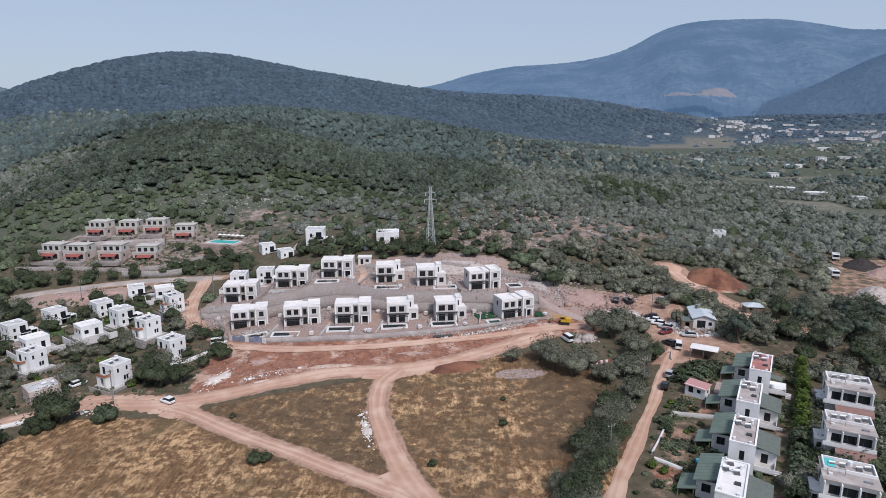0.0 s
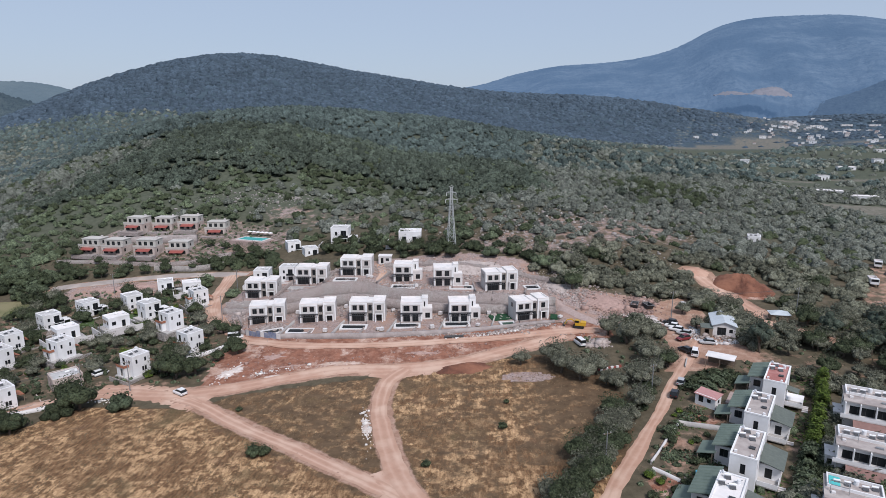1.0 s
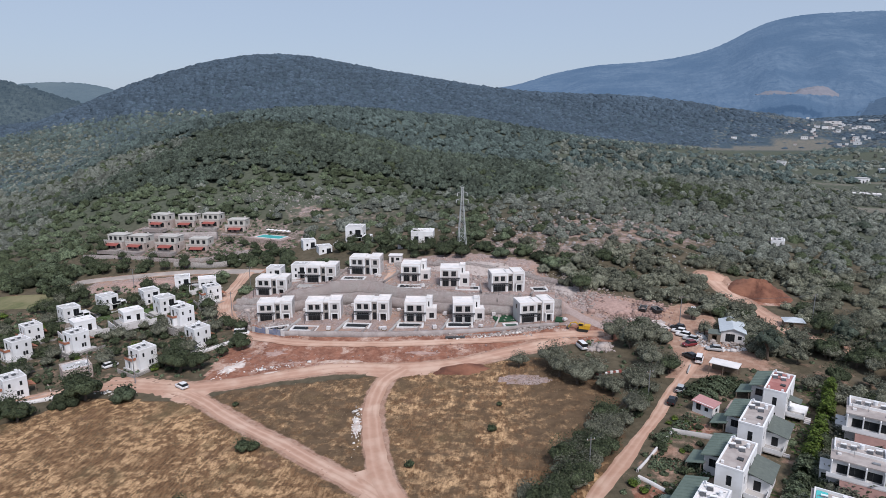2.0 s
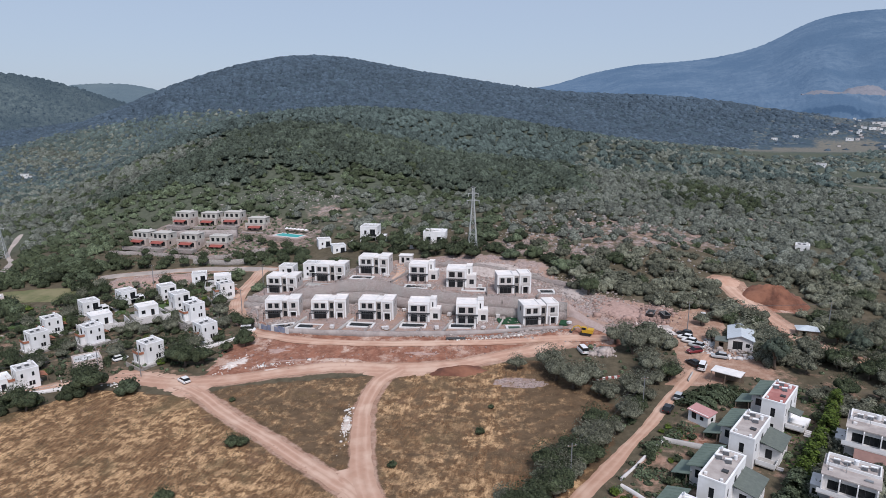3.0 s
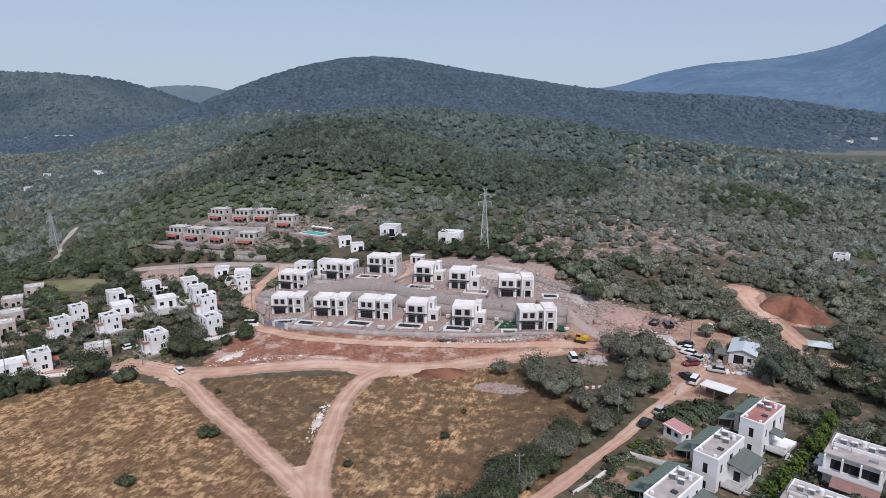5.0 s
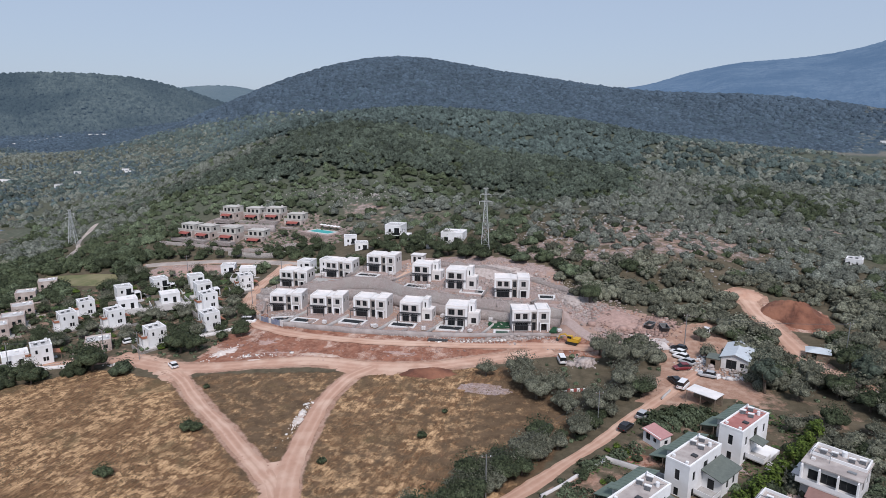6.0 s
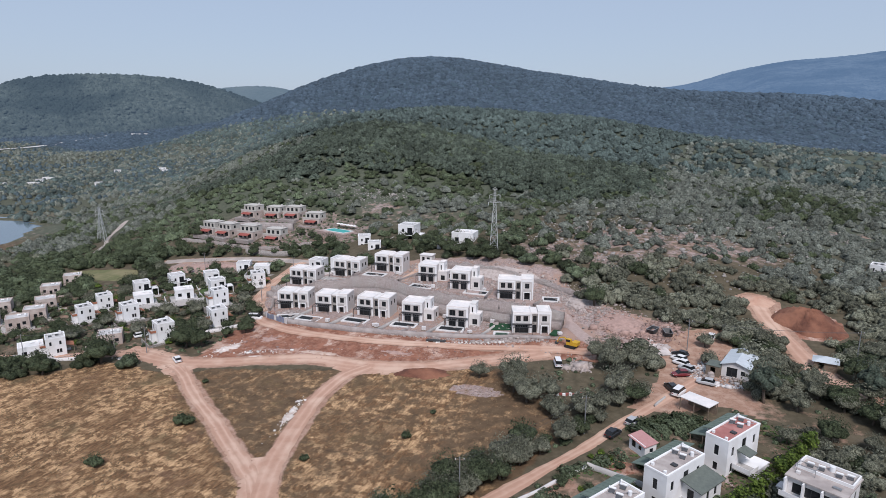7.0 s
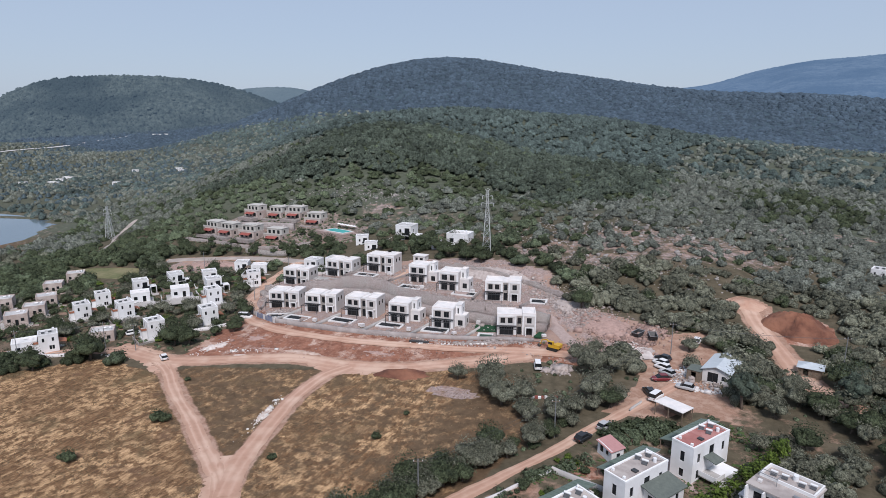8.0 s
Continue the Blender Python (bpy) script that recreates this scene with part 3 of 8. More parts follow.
def build_ground():
    gx, gy = stretch(-4800, 4800, -100, 100, 1.0, 1.075), stretch(-900, 4800, 84, 216, 1.0, 1.075)
    x, y = np.meshgrid(gx, gy)
    z = height(x, y)
    reach = np.hypot(x, y)
    z = z + 30 * ease((reach - 2200) / 1500) * (x > -400) - 3 * ease((reach - 3000) / 1500)
    rough = np.sin(x * 1.7 + np.sin(y * 0.9) * 2) * np.sin(y * 1.3 + np.sin(x * 0.7) * 2)
    z = z + 0.06 * rough * (reach < 330)
    n, k = gx.size, gy.size
    i = np.arange(n * k).reshape(k, n)
    quads = np.stack([i[:-1, :-1], i[:-1, 1:], i[1:, 1:], i[1:, :-1]], -1).reshape(-1, 4)
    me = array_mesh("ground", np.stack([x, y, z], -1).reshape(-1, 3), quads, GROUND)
    me.polygons.foreach_set("use_smooth", np.ones(len(quads), bool))
    X, Y = x.ravel(), y.ravel()
    road = np.minimum.reduce([away(X, Y, r) - w for r, w in ((TRACK_WEST, 1.6), (TRACK_LOWER, 2.2), (TRACK_BRANCH, 1.8), (TRACK_RING, 0.6), (LANE_EAST, -0.4), (HEAP_TRACK, 2.5), (LANE_NORTH, 1.5))])
    earth = np.clip(0.9 - road / 2.2, 0, 1)
    for plan, amount in ((YARD, 1.0), (WORKS, 0.5), (CLEARED, 0.45), (SITE, 0.36), (VILLAGE, 0.4), (GARDENS, 0.4)):
        earth = np.maximum(earth, amount * inside(X, Y, plan))
    earth = np.maximum(earth, 0.42 * inside(X, Y, SITE) * (Y < along(X, MIDDLE)))
    earth = np.where((Y < 170) & inside(X, Y, YARD), np.minimum(earth, 1.0 - 0.6 * ease((X - 66) / 16)), earth)
    verge = np.minimum.reduce([away(X, Y, r) for r in (TRACK_WEST, TRACK_LOWER, TRACK_BRANCH)])
    straw = inside(X, Y, FIELD) * (0.52 + 0.48 * ease((verge - 2) / 7))
    between = inside(X, Y, [(-66, 127), (-45, 116), (-8, 95), (-14, 122), (-14, 138), (-45, 133)])
    straw = np.where(between, np.minimum(straw, 0.46), straw)
    straw = np.where((X > -12) & (X < 14), np.minimum(straw, 0.54), straw)
    straw = np.where((X > 14) & (Y > 100), np.minimum(straw, 0.54 - 0.01 * np.clip(X - 14, 0, 12)), straw)
    straw = np.maximum(straw, 0.47 * ((np.hypot((X - 230) / 40, (Y - 430) / 16) < 1) | (np.hypot((X - 245) / 40, (Y - 330) / 14) < 1)))
    straw = np.maximum(straw, 0.3 * (lumps_plan(X, Y) > 0.62) * ((X > 180) & (Y > 280) & (Y < 1300)))
    straw = np.maximum(straw, 0.45 * ((np.hypot((X + 166) / 17, (Y - 195) / 6) < 1) | (np.hypot((X + 470) / 60, (Y - 330) / 14) < 1) | (np.hypot((X + 430) / 90, (Y - 350) / 12) < 1)))
    red = 1.0 * inside(X, Y, BANK)
    red = np.maximum(red, 1.0 * (np.hypot((X - 91) / 9, (Y - 196) / 10) < 1))
    earth = np.maximum(earth, 0.9 * (np.hypot((X - 79.5) / 6, (Y - 206) / 6) < 1))
    red = np.maximum(red, 0.85 * (away(X, Y, TRACK_RING) < 5.5) * (X > -64) * (X < 44))
    for gx_, gy_, gw, gd in ((39.6, 94.2, 3.4, 3.2), (53.2, 117.2, 3.2, 2.4)):
        red = np.maximum(red, 0.62 * (np.hypot((X - gx_) / gw, (Y - gy_) / gd) < 1))
    earth = np.maximum(earth, 0.5 * inside(X, Y, [(40, 100), (46, 100), (51, 111), (44, 113)]))
    stony = 0.72 * inside(X, Y, SITE)
    stony = np.maximum(stony, 0.8 * inside(X, Y, CLEARED))
    stony = np.maximum(stony, 0.5 * inside(X, Y, [(-176, 248), (-164, 274), (-120, 282), (-80, 268), (-78, 244), (-100, 236), (-112, 228), (-160, 234)]))
    stony = np.maximum(stony, 0.75 * inside(X, Y, [(-30, 203), (38, 192), (62, 178), (50, 172), (34, 184), (30, 196), (-30, 200)]))
    crag = np.exp(-((X - 58) / 50) ** 2 - ((Y - 248) / 24) ** 2) + 0.8 * np.exp(-((X - 105) / 30) ** 2 - ((Y - 305) / 16) ** 2) + np.exp(-((X - 20) / 30) ** 2 - ((Y - 222) / 12) ** 2)
    stony = np.maximum(stony, 0.5 * np.minimum(crag * 1.3, 1))
    stony = np.maximum(stony, 0.62 * np.exp(-((X + 88) / 20) ** 2 - ((Y - 287) / 9) ** 2))
    stony = np.maximum(stony, 0.46 * np.exp(-((X + 62) / 60) ** 2 - ((Y - 280) / 24) ** 2))
    stony = np.maximum(stony, 0.6 * np.exp(-((X - 120) / 16) ** 2 - ((Y - 310) / 9) ** 2))
    shore = np.hypot((X - LAKE[0]) / LAKE[2], (Y - LAKE[1]) / LAKE[3])
    straw = np.maximum(straw, 0.4 * (shore < 1.3))
    for fx, fy, fw, fd in FAR_FIELDS:
        straw = np.maximum(straw, 0.6 * (np.hypot((X - fx) / fw, (Y - fy) / fd) < 1))
    stony = np.maximum(stony, 0.4 * (shore < 1.12))
    stony = np.maximum(stony, 0.7 * (np.hypot((X - 18.6) / 6.5, (Y - 137) / 2.6) < 1))
    col = me.attributes.new("cover", "FLOAT_COLOR", "POINT")
    col.data.foreach_set("color", np.stack([earth, straw, red, stony], -1).astype(np.float32).ravel())
    wooded = ease((Y + 0.12 * np.abs(X) - 250) / 60) * (1 - 0.2 * ease((-X - 320) / 60) * (Y < 700))
    me.attributes.new("woodland", "FLOAT", "POINT").data.foreach_set("value", wooded.astype(np.float32))
    # ridge: where the painted haze sets in on the ground
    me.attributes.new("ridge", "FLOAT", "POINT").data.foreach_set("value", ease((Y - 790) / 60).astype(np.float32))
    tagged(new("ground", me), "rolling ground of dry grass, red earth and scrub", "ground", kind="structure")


build_ground()


def ribbon(name, pts, width, mat, label, lift=0.07, seed=0):
    """A trodden strip laid along the ground, its edges uneven and two wheel ruts worn in."""
    line = curve_through(pts)
    way = np.gradient(line, axis=0)
    way /= np.linalg.norm(way, axis=1)[:, None]
    side = np.stack([-way[:, 1], way[:, 0]], -1)
    rng = np.random.default_rng(seed)
    wob = np.convolve(rng.normal(0, 1, len(line) + 8), np.ones(9) / 9, "valid")
    wob2 = np.convolve(rng.normal(0, 1, len(line) + 8), np.ones(9) / 9, "valid")
    cols = []
    for u in (-1, -0.72, -0.45, -0.2, 0, 0.2, 0.45, 0.72, 1):
        edge = (wob if u < 0 else wob2) * 0.9 * abs(u)
        p = line + side * (u * width / 2 + np.sign(u) * edge)[:, None]
        dip = -0.05 if abs(u) == 1 else (-0.03 if abs(u) == 0.45 else 0.0)
        cols.append(np.stack([p[:, 0], p[:, 1], height(p[:, 0], p[:, 1]) + lift + dip], -1))
    v = np.stack(cols, 1)
    k, n = v.shape[:2]
    i = np.arange(k * n).reshape(k, n)
    quads = np.stack([i[:-1, 1:], i[:-1, :-1], i[1:, :-1], i[1:, 1:]], -1).reshape(-1, 4)
    me = array_mesh(name, v.reshape(-1, 3), quads, mat)
    me.polygons.foreach_set("use_smooth", np.ones(len(quads), bool))
    worn = np.tile([-0.9, -0.5, 0.9, 0.1, -0.8, 0.1, 0.9, -0.5, -0.9], k)
    me.attributes.new("rut", "FLOAT", "POINT").data.foreach_set("value", worn.astype(np.float32))
    return tagged(new(name, me), label, "road", kind="structure")


ribbon("road_1", TRACK_WEST, 3.3, DIRT, "pale dirt track across the dry field", seed=1)
ribbon("road_2", TRACK_LOWER, 4.4, DIRT, "wide dirt track below the red bank", 0.10, seed=2)
ribbon("road_3", TRACK_BRANCH, 4.0, DIRT, "dirt track joining two field tracks", 0.13, seed=3)
ribbon("road_4", TRACK_RING, 2.9, DIRT, "dirt site road along the stone wall", 0.16, seed=4)
ribbon("road_5", LANE_EAST, 2.9, DIRT, "narrow dusty lane beside the gardens", 0.09, seed=5)
ribbon("road_6", LANE_NORTH, 4.0, TARRED, "pale grey lane above the village", 0.1, seed=6)
ribbon("road_8", [(-268, 284), (-250, 259), (-233, 242), (-220, 231), (-207, 213)], 2.4, TARRED, "pale track worn into the scrub", 0.2, seed=8)
ribbon("road_9", VALLEY_ROAD, 9.0, PALE, "pale road along the far valley side", 1.2, seed=9)
ribbon("road_10", [(-30, 212), (-27.5, 203), (-27.3, 195), (-27, 189)], 2.8, DIRT, "reddish ramp between upper villas", 0.12, seed=10)
ribbon("road_11", [(26, 184), (31, 178), (36, 172), (41, 167)], 3.0, PAVING, "pinkish dirt ramp at the terrace's end", 0.12, seed=11)
ribbon("road_12", [(48.5, 176.5), (52, 173.5), (55.5, 170), (57, 167)], 5.0, material("pale_gravel", (0.52, 0.47, 0.44), (0.42, 0.37, 0.345), 0.8, 0.95, bump=0.02, third=(0.58, 0.53, 0.5), patch=0.3), "pale gravel hardstanding in the yard", 0.16, seed=12)
ribbon("road_16", [(-67, 166.5), (-72, 171.5), (-80.4, 184), (-85, 195.5), (-87, 206), (-88.5, 218.5)], 5.2, DIRT, "broad dirt road up to the lane", 0.13, seed=16)
ribbon("road_13", [(-86, 131.6), (-75, 131), (-64, 128), (-56, 124.6)], 7.5, DIRT, "wide trampled earth where the tracks meet", 0.05, seed=13)
ribbon("road_14", [(-9.6, 99), (-5.4, 92.5), (-1, 86), (3, 78)], 6.5, DIRT, "broad trampled fork of two tracks", 0.06, seed=14)
ribbon("road_15", [(-22, 141), (-13.5, 139.6), (-5, 142)], 6.0, DIRT, "trampled corner of the branching track", 0.05, seed=15)
ribbon("road_7", HEAP_TRACK, 5.0, DIRT, "rutted track up to the red heap", 0.12, seed=7)


def build_lake():
    s = Solid()
    n = 48
    s.add([(LAKE[0] + 1.25 * LAKE[2] * math.cos(2 * math.pi * i / n), LAKE[1] + 1.25 * LAKE[3] * math.sin(2 * math.pi * i / n), LAKE[4]) for i in range(n)], [tuple(range(n))])
    water = material("grey_blue_lake_water", (0.10, 0.14, 0.17), (0.12, 0.16, 0.19), 0.01, 0.12, bump=0.02, fine=0.5)
    tagged(new("water", s.mesh("water", water)), "calm grey-blue lake in the valley", "lake", kind="structure")


build_lake()
tagged(ribbon("meadow", [(-192, 188), (-178, 192), (-164, 194.5), (-148, 193)], 13.0, material("meadow_grass", (0.15, 0.15, 0.072), (0.105, 0.115, 0.052), 0.6, 0.95, bump=0.08, third=(0.2, 0.18, 0.1), patch=0.12), "", 0.1, seed=17), "pale green meadow among the trees", "meadow", kind="structure")


# ---- far mountains: plain backdrop of distance, blue haze painted in as colour and glow ----
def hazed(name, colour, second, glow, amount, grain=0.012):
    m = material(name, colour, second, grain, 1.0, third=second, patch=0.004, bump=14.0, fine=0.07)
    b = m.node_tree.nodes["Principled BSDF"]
    # emission stands in for sunlit haze before the surface
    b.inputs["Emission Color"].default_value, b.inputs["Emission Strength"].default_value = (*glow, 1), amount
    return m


def mountain(name, label, skyline, near, far, mat, seed, rough=0.0011):
    """A range seen from far: skyline as (bearing in degrees, height), with its slopes falling towards the valley."""
    rng = np.random.default_rng(seed)
    az = np.arange(skyline[0][0], skyline[-1][0], 0.14)
    top = along(az, skyline)
    k = np.ones(17) / 17
    top = np.convolve(np.pad(top, 8, mode="edge"), k, "valid")
    rs = np.linspace(0, 1, 60)
    v = []
    ph = rng.uniform(0, 6, 6)
    for r in list(rs) + [1.15]:
        spur = 1 + 0.10 * np.sin(az * 0.55 + ph[0]) * max(1 - r, 0) + 0.06 * np.sin(az * 1.3 + ph[1] + r * 3) * max(1 - r, 0)
        dist = near + (far - near) * r
        rise = min(r, 1.0) ** 1.25 * spur if r <= 1 else 0.8 * spur
        ridge = 0.05 * np.sin(az * 1.1 + 9 * r + ph[2] + 0.8 * np.sin(az * 0.37)) + 0.025 * np.sin(az * 1.9 - 9 * r + ph[3]) + 0.008 * np.sin(az * 4.3 + 16 * r + ph[4] + np.sin(az * 1.3))
        h = top * (rise + ridge * r * (1 - min(r, 1))) + rng.normal(0, 1, az.size) * far * rough * (1.3 - min(r, 1))
        a = np.radians(az)
        v.append(np.stack([35 + dist * np.sin(a), 10 + dist * np.cos(a), h - 20 * (r == 0)], -1))
    v = np.stack(v)
    k, n = v.shape[:2]
    i = np.arange(k * n).reshape(k, n)
    quads = np.stack([i[:-1, :-1], i[:-1, 1:], i[1:, 1:], i[1:, :-1]], -1).reshape(-1, 4)
    me = array_mesh(name, v.reshape(-1, 3), quads, mat)
    me.polygons.foreach_set("use_smooth", np.ones(len(quads), bool))
    return tagged(new(name, me), label, "mountain", kind="structure")


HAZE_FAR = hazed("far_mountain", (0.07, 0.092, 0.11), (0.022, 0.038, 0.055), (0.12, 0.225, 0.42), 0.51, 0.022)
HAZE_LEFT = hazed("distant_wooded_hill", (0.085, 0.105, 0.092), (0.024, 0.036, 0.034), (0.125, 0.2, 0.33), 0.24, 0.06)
HAZE_GAP = hazed("distant_hazed_hill", (0.08, 0.10, 0.10), (0.06, 0.08, 0.085), (0.15, 0.25, 0.39), 0.3)
mountain("backdrop_1", "broad mountain hazed blue behind the valley", [(-10, 90), (-4.9, 206), (-1.3, 233), (1.8, 298), (5.4, 343), (10.4, 359), (12.9, 381), (15.2, 415), (17.1, 479), (18.8, 541), (21.4, 569), (24.4, 566), (27.3, 557), (30, 522), (32.3, 479), (34.3, 474), (40, 430), (48, 300)], 1620, 3800, HAZE_FAR, 1, 0.0006)
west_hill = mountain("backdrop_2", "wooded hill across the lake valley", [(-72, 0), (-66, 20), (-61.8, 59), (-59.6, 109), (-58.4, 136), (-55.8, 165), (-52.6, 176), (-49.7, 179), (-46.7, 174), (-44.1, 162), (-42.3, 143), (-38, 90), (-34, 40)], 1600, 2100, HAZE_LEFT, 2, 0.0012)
mountain("backdrop_3", "hazed hill in the gap between two hills", [(-50, 80), (-44.4, 159), (-42.5, 178), (-41.1, 184), (-39.2, 192), (-37.2, 186), (-34.8, 151), (-30, 100)], 2400, 3000, HAZE_GAP, 3)
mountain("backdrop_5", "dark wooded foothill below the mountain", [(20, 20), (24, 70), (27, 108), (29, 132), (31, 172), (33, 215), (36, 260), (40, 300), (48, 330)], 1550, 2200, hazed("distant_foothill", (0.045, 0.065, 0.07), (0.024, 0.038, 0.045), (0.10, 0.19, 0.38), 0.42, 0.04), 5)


# ---- trees and woods ----
def crown_arrays(n, rng, wide, tall, leaf, clumps=7, base=0.0, stray=0.22, up=0.35):
    """Leaf tufts over the outside of several clumps: corners and quads."""
    c = rng.normal(0, 1, (clumps, 3))
    c /= np.linalg.norm(c, axis=1)[:, None]
    c[:, 2] = np.abs(c[:, 2]) * 0.9 - 0.25
    c *= rng.uniform(0.35, 0.62, (clumps, 1))
    c[0] = (0, 0, 0.1)
    size = rng.uniform(0.38, 0.6, clumps)
    which = rng.integers(0, clumps, n)
    d = rng.normal(0, 1, (n, 3))
    d /= np.linalg.norm(d, axis=1)[:, None]
    d[:, 2] = np.where(d[:, 2] < -0.35, -d[:, 2], d[:, 2])
    p = c[which] + d * size[which, None] * rng.uniform(0.75, 1.08, (n, 1))
    p *= (wide, wide, tall)
    p[:, 2] += base + tall * 0.55
    nrm = d + (0, 0, up) + rng.normal(0, stray, (n, 3))
    nrm /= np.linalg.norm(nrm, axis=1)[:, None]
    a = np.cross(nrm, rng.normal(0, 1, (n, 3)))
    a /= np.linalg.norm(a, axis=1)[:, None] + 1e-9
    b = np.cross(nrm, a)
    s = leaf * rng.uniform(0.6, 1.35, (n, 1))
    t = s * rng.uniform(0.5, 0.9, (n, 1))
    lift = nrm * s * 0.25
    v = np.stack([p - a * s, p - b * t + lift, p + a * s, p + b * t + lift], 1)
    return v.reshape(-1, 3), np.arange(n * 4).reshape(n, 4)


def dome_arrays(rng, wide, tall, rings, n=6):
    """A lumpy rounded mass under the tufts."""
    v = []
    lump = 1 + rng.normal(0, 0.13, n)
    for r, h in rings:
        for i in range(n):
            a = 2 * math.pi * (i + rng.uniform(-0.2, 0.2)) / n
            q = r * lump[i] * rng.uniform(0.85, 1.12)
            v.append((q * wide * math.cos(a), q * wide * math.sin(a), h * tall * rng.uniform(0.93, 1.07)))
    f = [(j * n + i, j * n + (i + 1) % n, (j + 1) * n + (i + 1) % n, (j + 1) * n + i) for j in range(len(rings) - 1) for i in range(n)]
    return np.array(v), np.array(f)


LUMP = ((0.72, -0.62), (1.0, 0.05), (0.62, 0.72), (0.12, 1.0))


def clump_arrays(rng, wide, tall, lumps_, n=5, low=0.0):
    """A crown of rounded bosses heaped about a middle mass."""
    vs, fs, k = [], [], 0
    spots = [(0.0, 0.0, 0.45 * tall, 0.66 * wide)]
    turn = rng.uniform(0, 6.28)
    for i in range(lumps_):
        a = turn + 2 * math.pi * i / max(lumps_ - 1, 1) + rng.uniform(-0.3, 0.3)
        if i == lumps_ - 1:
            spots.append((rng.uniform(-0.15, 0.15) * wide, rng.uniform(-0.15, 0.15) * wide, 0.78 * tall, wide * rng.uniform(0.34, 0.46)))
        else:
            r = wide * rng.uniform(0.48, 0.68)
            spots.append((r * math.cos(a), r * math.sin(a), tall * rng.uniform(0.26, 0.62), wide * rng.uniform(0.34, 0.5)))
    for cx, cy, cz, r in spots:
        v, f = dome_arrays(rng, r, r * 0.78, LUMP if n > 5 else ((0.98, -0.5), (0.92, 0.35), (0.2, 1.0)), n)
        vs.append(v + (cx, cy, cz + low))
        fs.append(f + k)
        k += len(v)
    return np.concatenate(vs), np.concatenate(fs)


def wood(name, label, x, y, size, mat, tufts, leaf, seed, squat=0.8, sink=0.06, core=0.37, spread=0.46, rings=((0.72, 0.0), (0.95, 0.42), (0.66, 0.86), (0.12, 1.06)), sides=6, bosses=0, ground=None):
    """Many trees in one mesh, from a few patterns turned and scaled."""
    rng = np.random.default_rng(seed)
    pats = []
    for _ in range(8):
        tall = squat * rng.uniform(0.45, 0.62)
        tv, tf = crown_arrays(tufts, rng, 0.5, tall, leaf) if tufts else (np.zeros((0, 3)), np.zeros((0, 4), int))
        dv, df = clump_arrays(rng, 0.44, tall, bosses, sides) if bosses else dome_arrays(rng, core, tall * 0.9, rings, sides)
        pats.append((np.concatenate([dv, tv]), np.concatenate([df, tf + len(dv)])))
    pick = rng.integers(0, len(pats), x.size)
    vs, fs, tones, k = [], [], [], 0
    z = height(x, y) if ground is None else ground
    for j, (pv, pf) in enumerate(pats):
        w = np.nonzero(pick == j)[0]
        if not w.size:
            continue
        a = rng.uniform(0, 2 * math.pi, w.size)
        s = size[w]
        ca, sa = np.cos(a)[:, None], np.sin(a)[:, None]
        sx = s[:, None] * rng.uniform(0.85, 1.2, (w.size, 1))
        vx = (pv[None, :, 0] * ca - pv[None, :, 1] * sa) * sx + x[w, None]
        vy = (pv[None, :, 0] * sa + pv[None, :, 1] * ca) * sx + y[w, None]
        vz = (pv[None, :, 2] - sink) * s[:, None] + z[w, None]
        vs.append(np.stack([vx, vy, vz], -1).reshape(-1, 3))
        fs.append((pf[None] + (np.arange(w.size) * len(pv))[:, None, None]).reshape(-1, 4) + k)
        # slow drifts of tone, painted in; on the far ridge they mimic shaded hollows
        slow = 0.5 * (lumps(x[w], y[w], 60, 7) - 0.5) + 0.35 * (lumps(x[w], y[w], 19, 17) - 0.5)
        tones.append(np.repeat(spread * (rng.uniform(-1, 1, w.size) + 1.6 * slow), len(pv)))
        k += w.size * len(pv)
    if not vs:
        return
    me = array_mesh(name, np.concatenate(vs), np.concatenate(fs), mat)
    me.attributes.new("tone", "FLOAT", "POINT").data.foreach_set("value", np.concatenate(tones).astype(np.float32))
    me.polygons.foreach_set("use_smooth", np.ones(len(me.polygons), bool))
    return tagged(new(name, me), label, "woods", kind="stuff")


def scatter(x0, x1, y0, y1, step, seed, low=-66.0, high=44.0):
    """Jittered places in view of the flight."""
    rng = np.random.default_rng(seed)
    gx, gy = np.meshgrid(np.arange(x0, x1, step), np.arange(y0, y1, step))
    x = gx.ravel() + rng.uniform(-0.72, 0.72, gx.size) * step
    y = gy.ravel() + rng.uniform(-0.72, 0.72, gx.size) * step
    left = np.degrees(np.arctan2(x - 71, y - 21))
    right = np.degrees(np.arctan2(x, y))
    ok = (left > low) & (right < high) & (y > 30)
    return x[ok], y[ok], rng


def lumps(x, y, scale, seed=0):
    """Slow variation from 0 to 1 over the plan."""
    r = np.random.default_rng(seed).uniform(0, 6.28, 8)
    s = np.sin(x / scale + r[0] + 1.3 * np.sin(y / scale * 0.7 + r[1])) + np.sin(y / scale * 1.1 + r[2] + 1.2 * np.sin(x / scale * 0.8 + r[3])) + 0.6 * np.sin((x + y) / scale * 2.1 + r[4]) + 0.6 * np.sin((x - y) / scale * 1.9 + r[5])
    return np.clip(0.5 + s / 6.4, 0, 1)


ESTATE = [(-182, 226), (-176, 248), (-164, 274), (-120, 282), (-80, 268), (-78, 244), (-100, 236), (-112, 224), (-150, 222)]
OPEN_GROUND = [GROVE, YARD, WORKS, CLEARED, FIELD, BANK, SITE, GARDENS, VILLAGE, ESTATE]
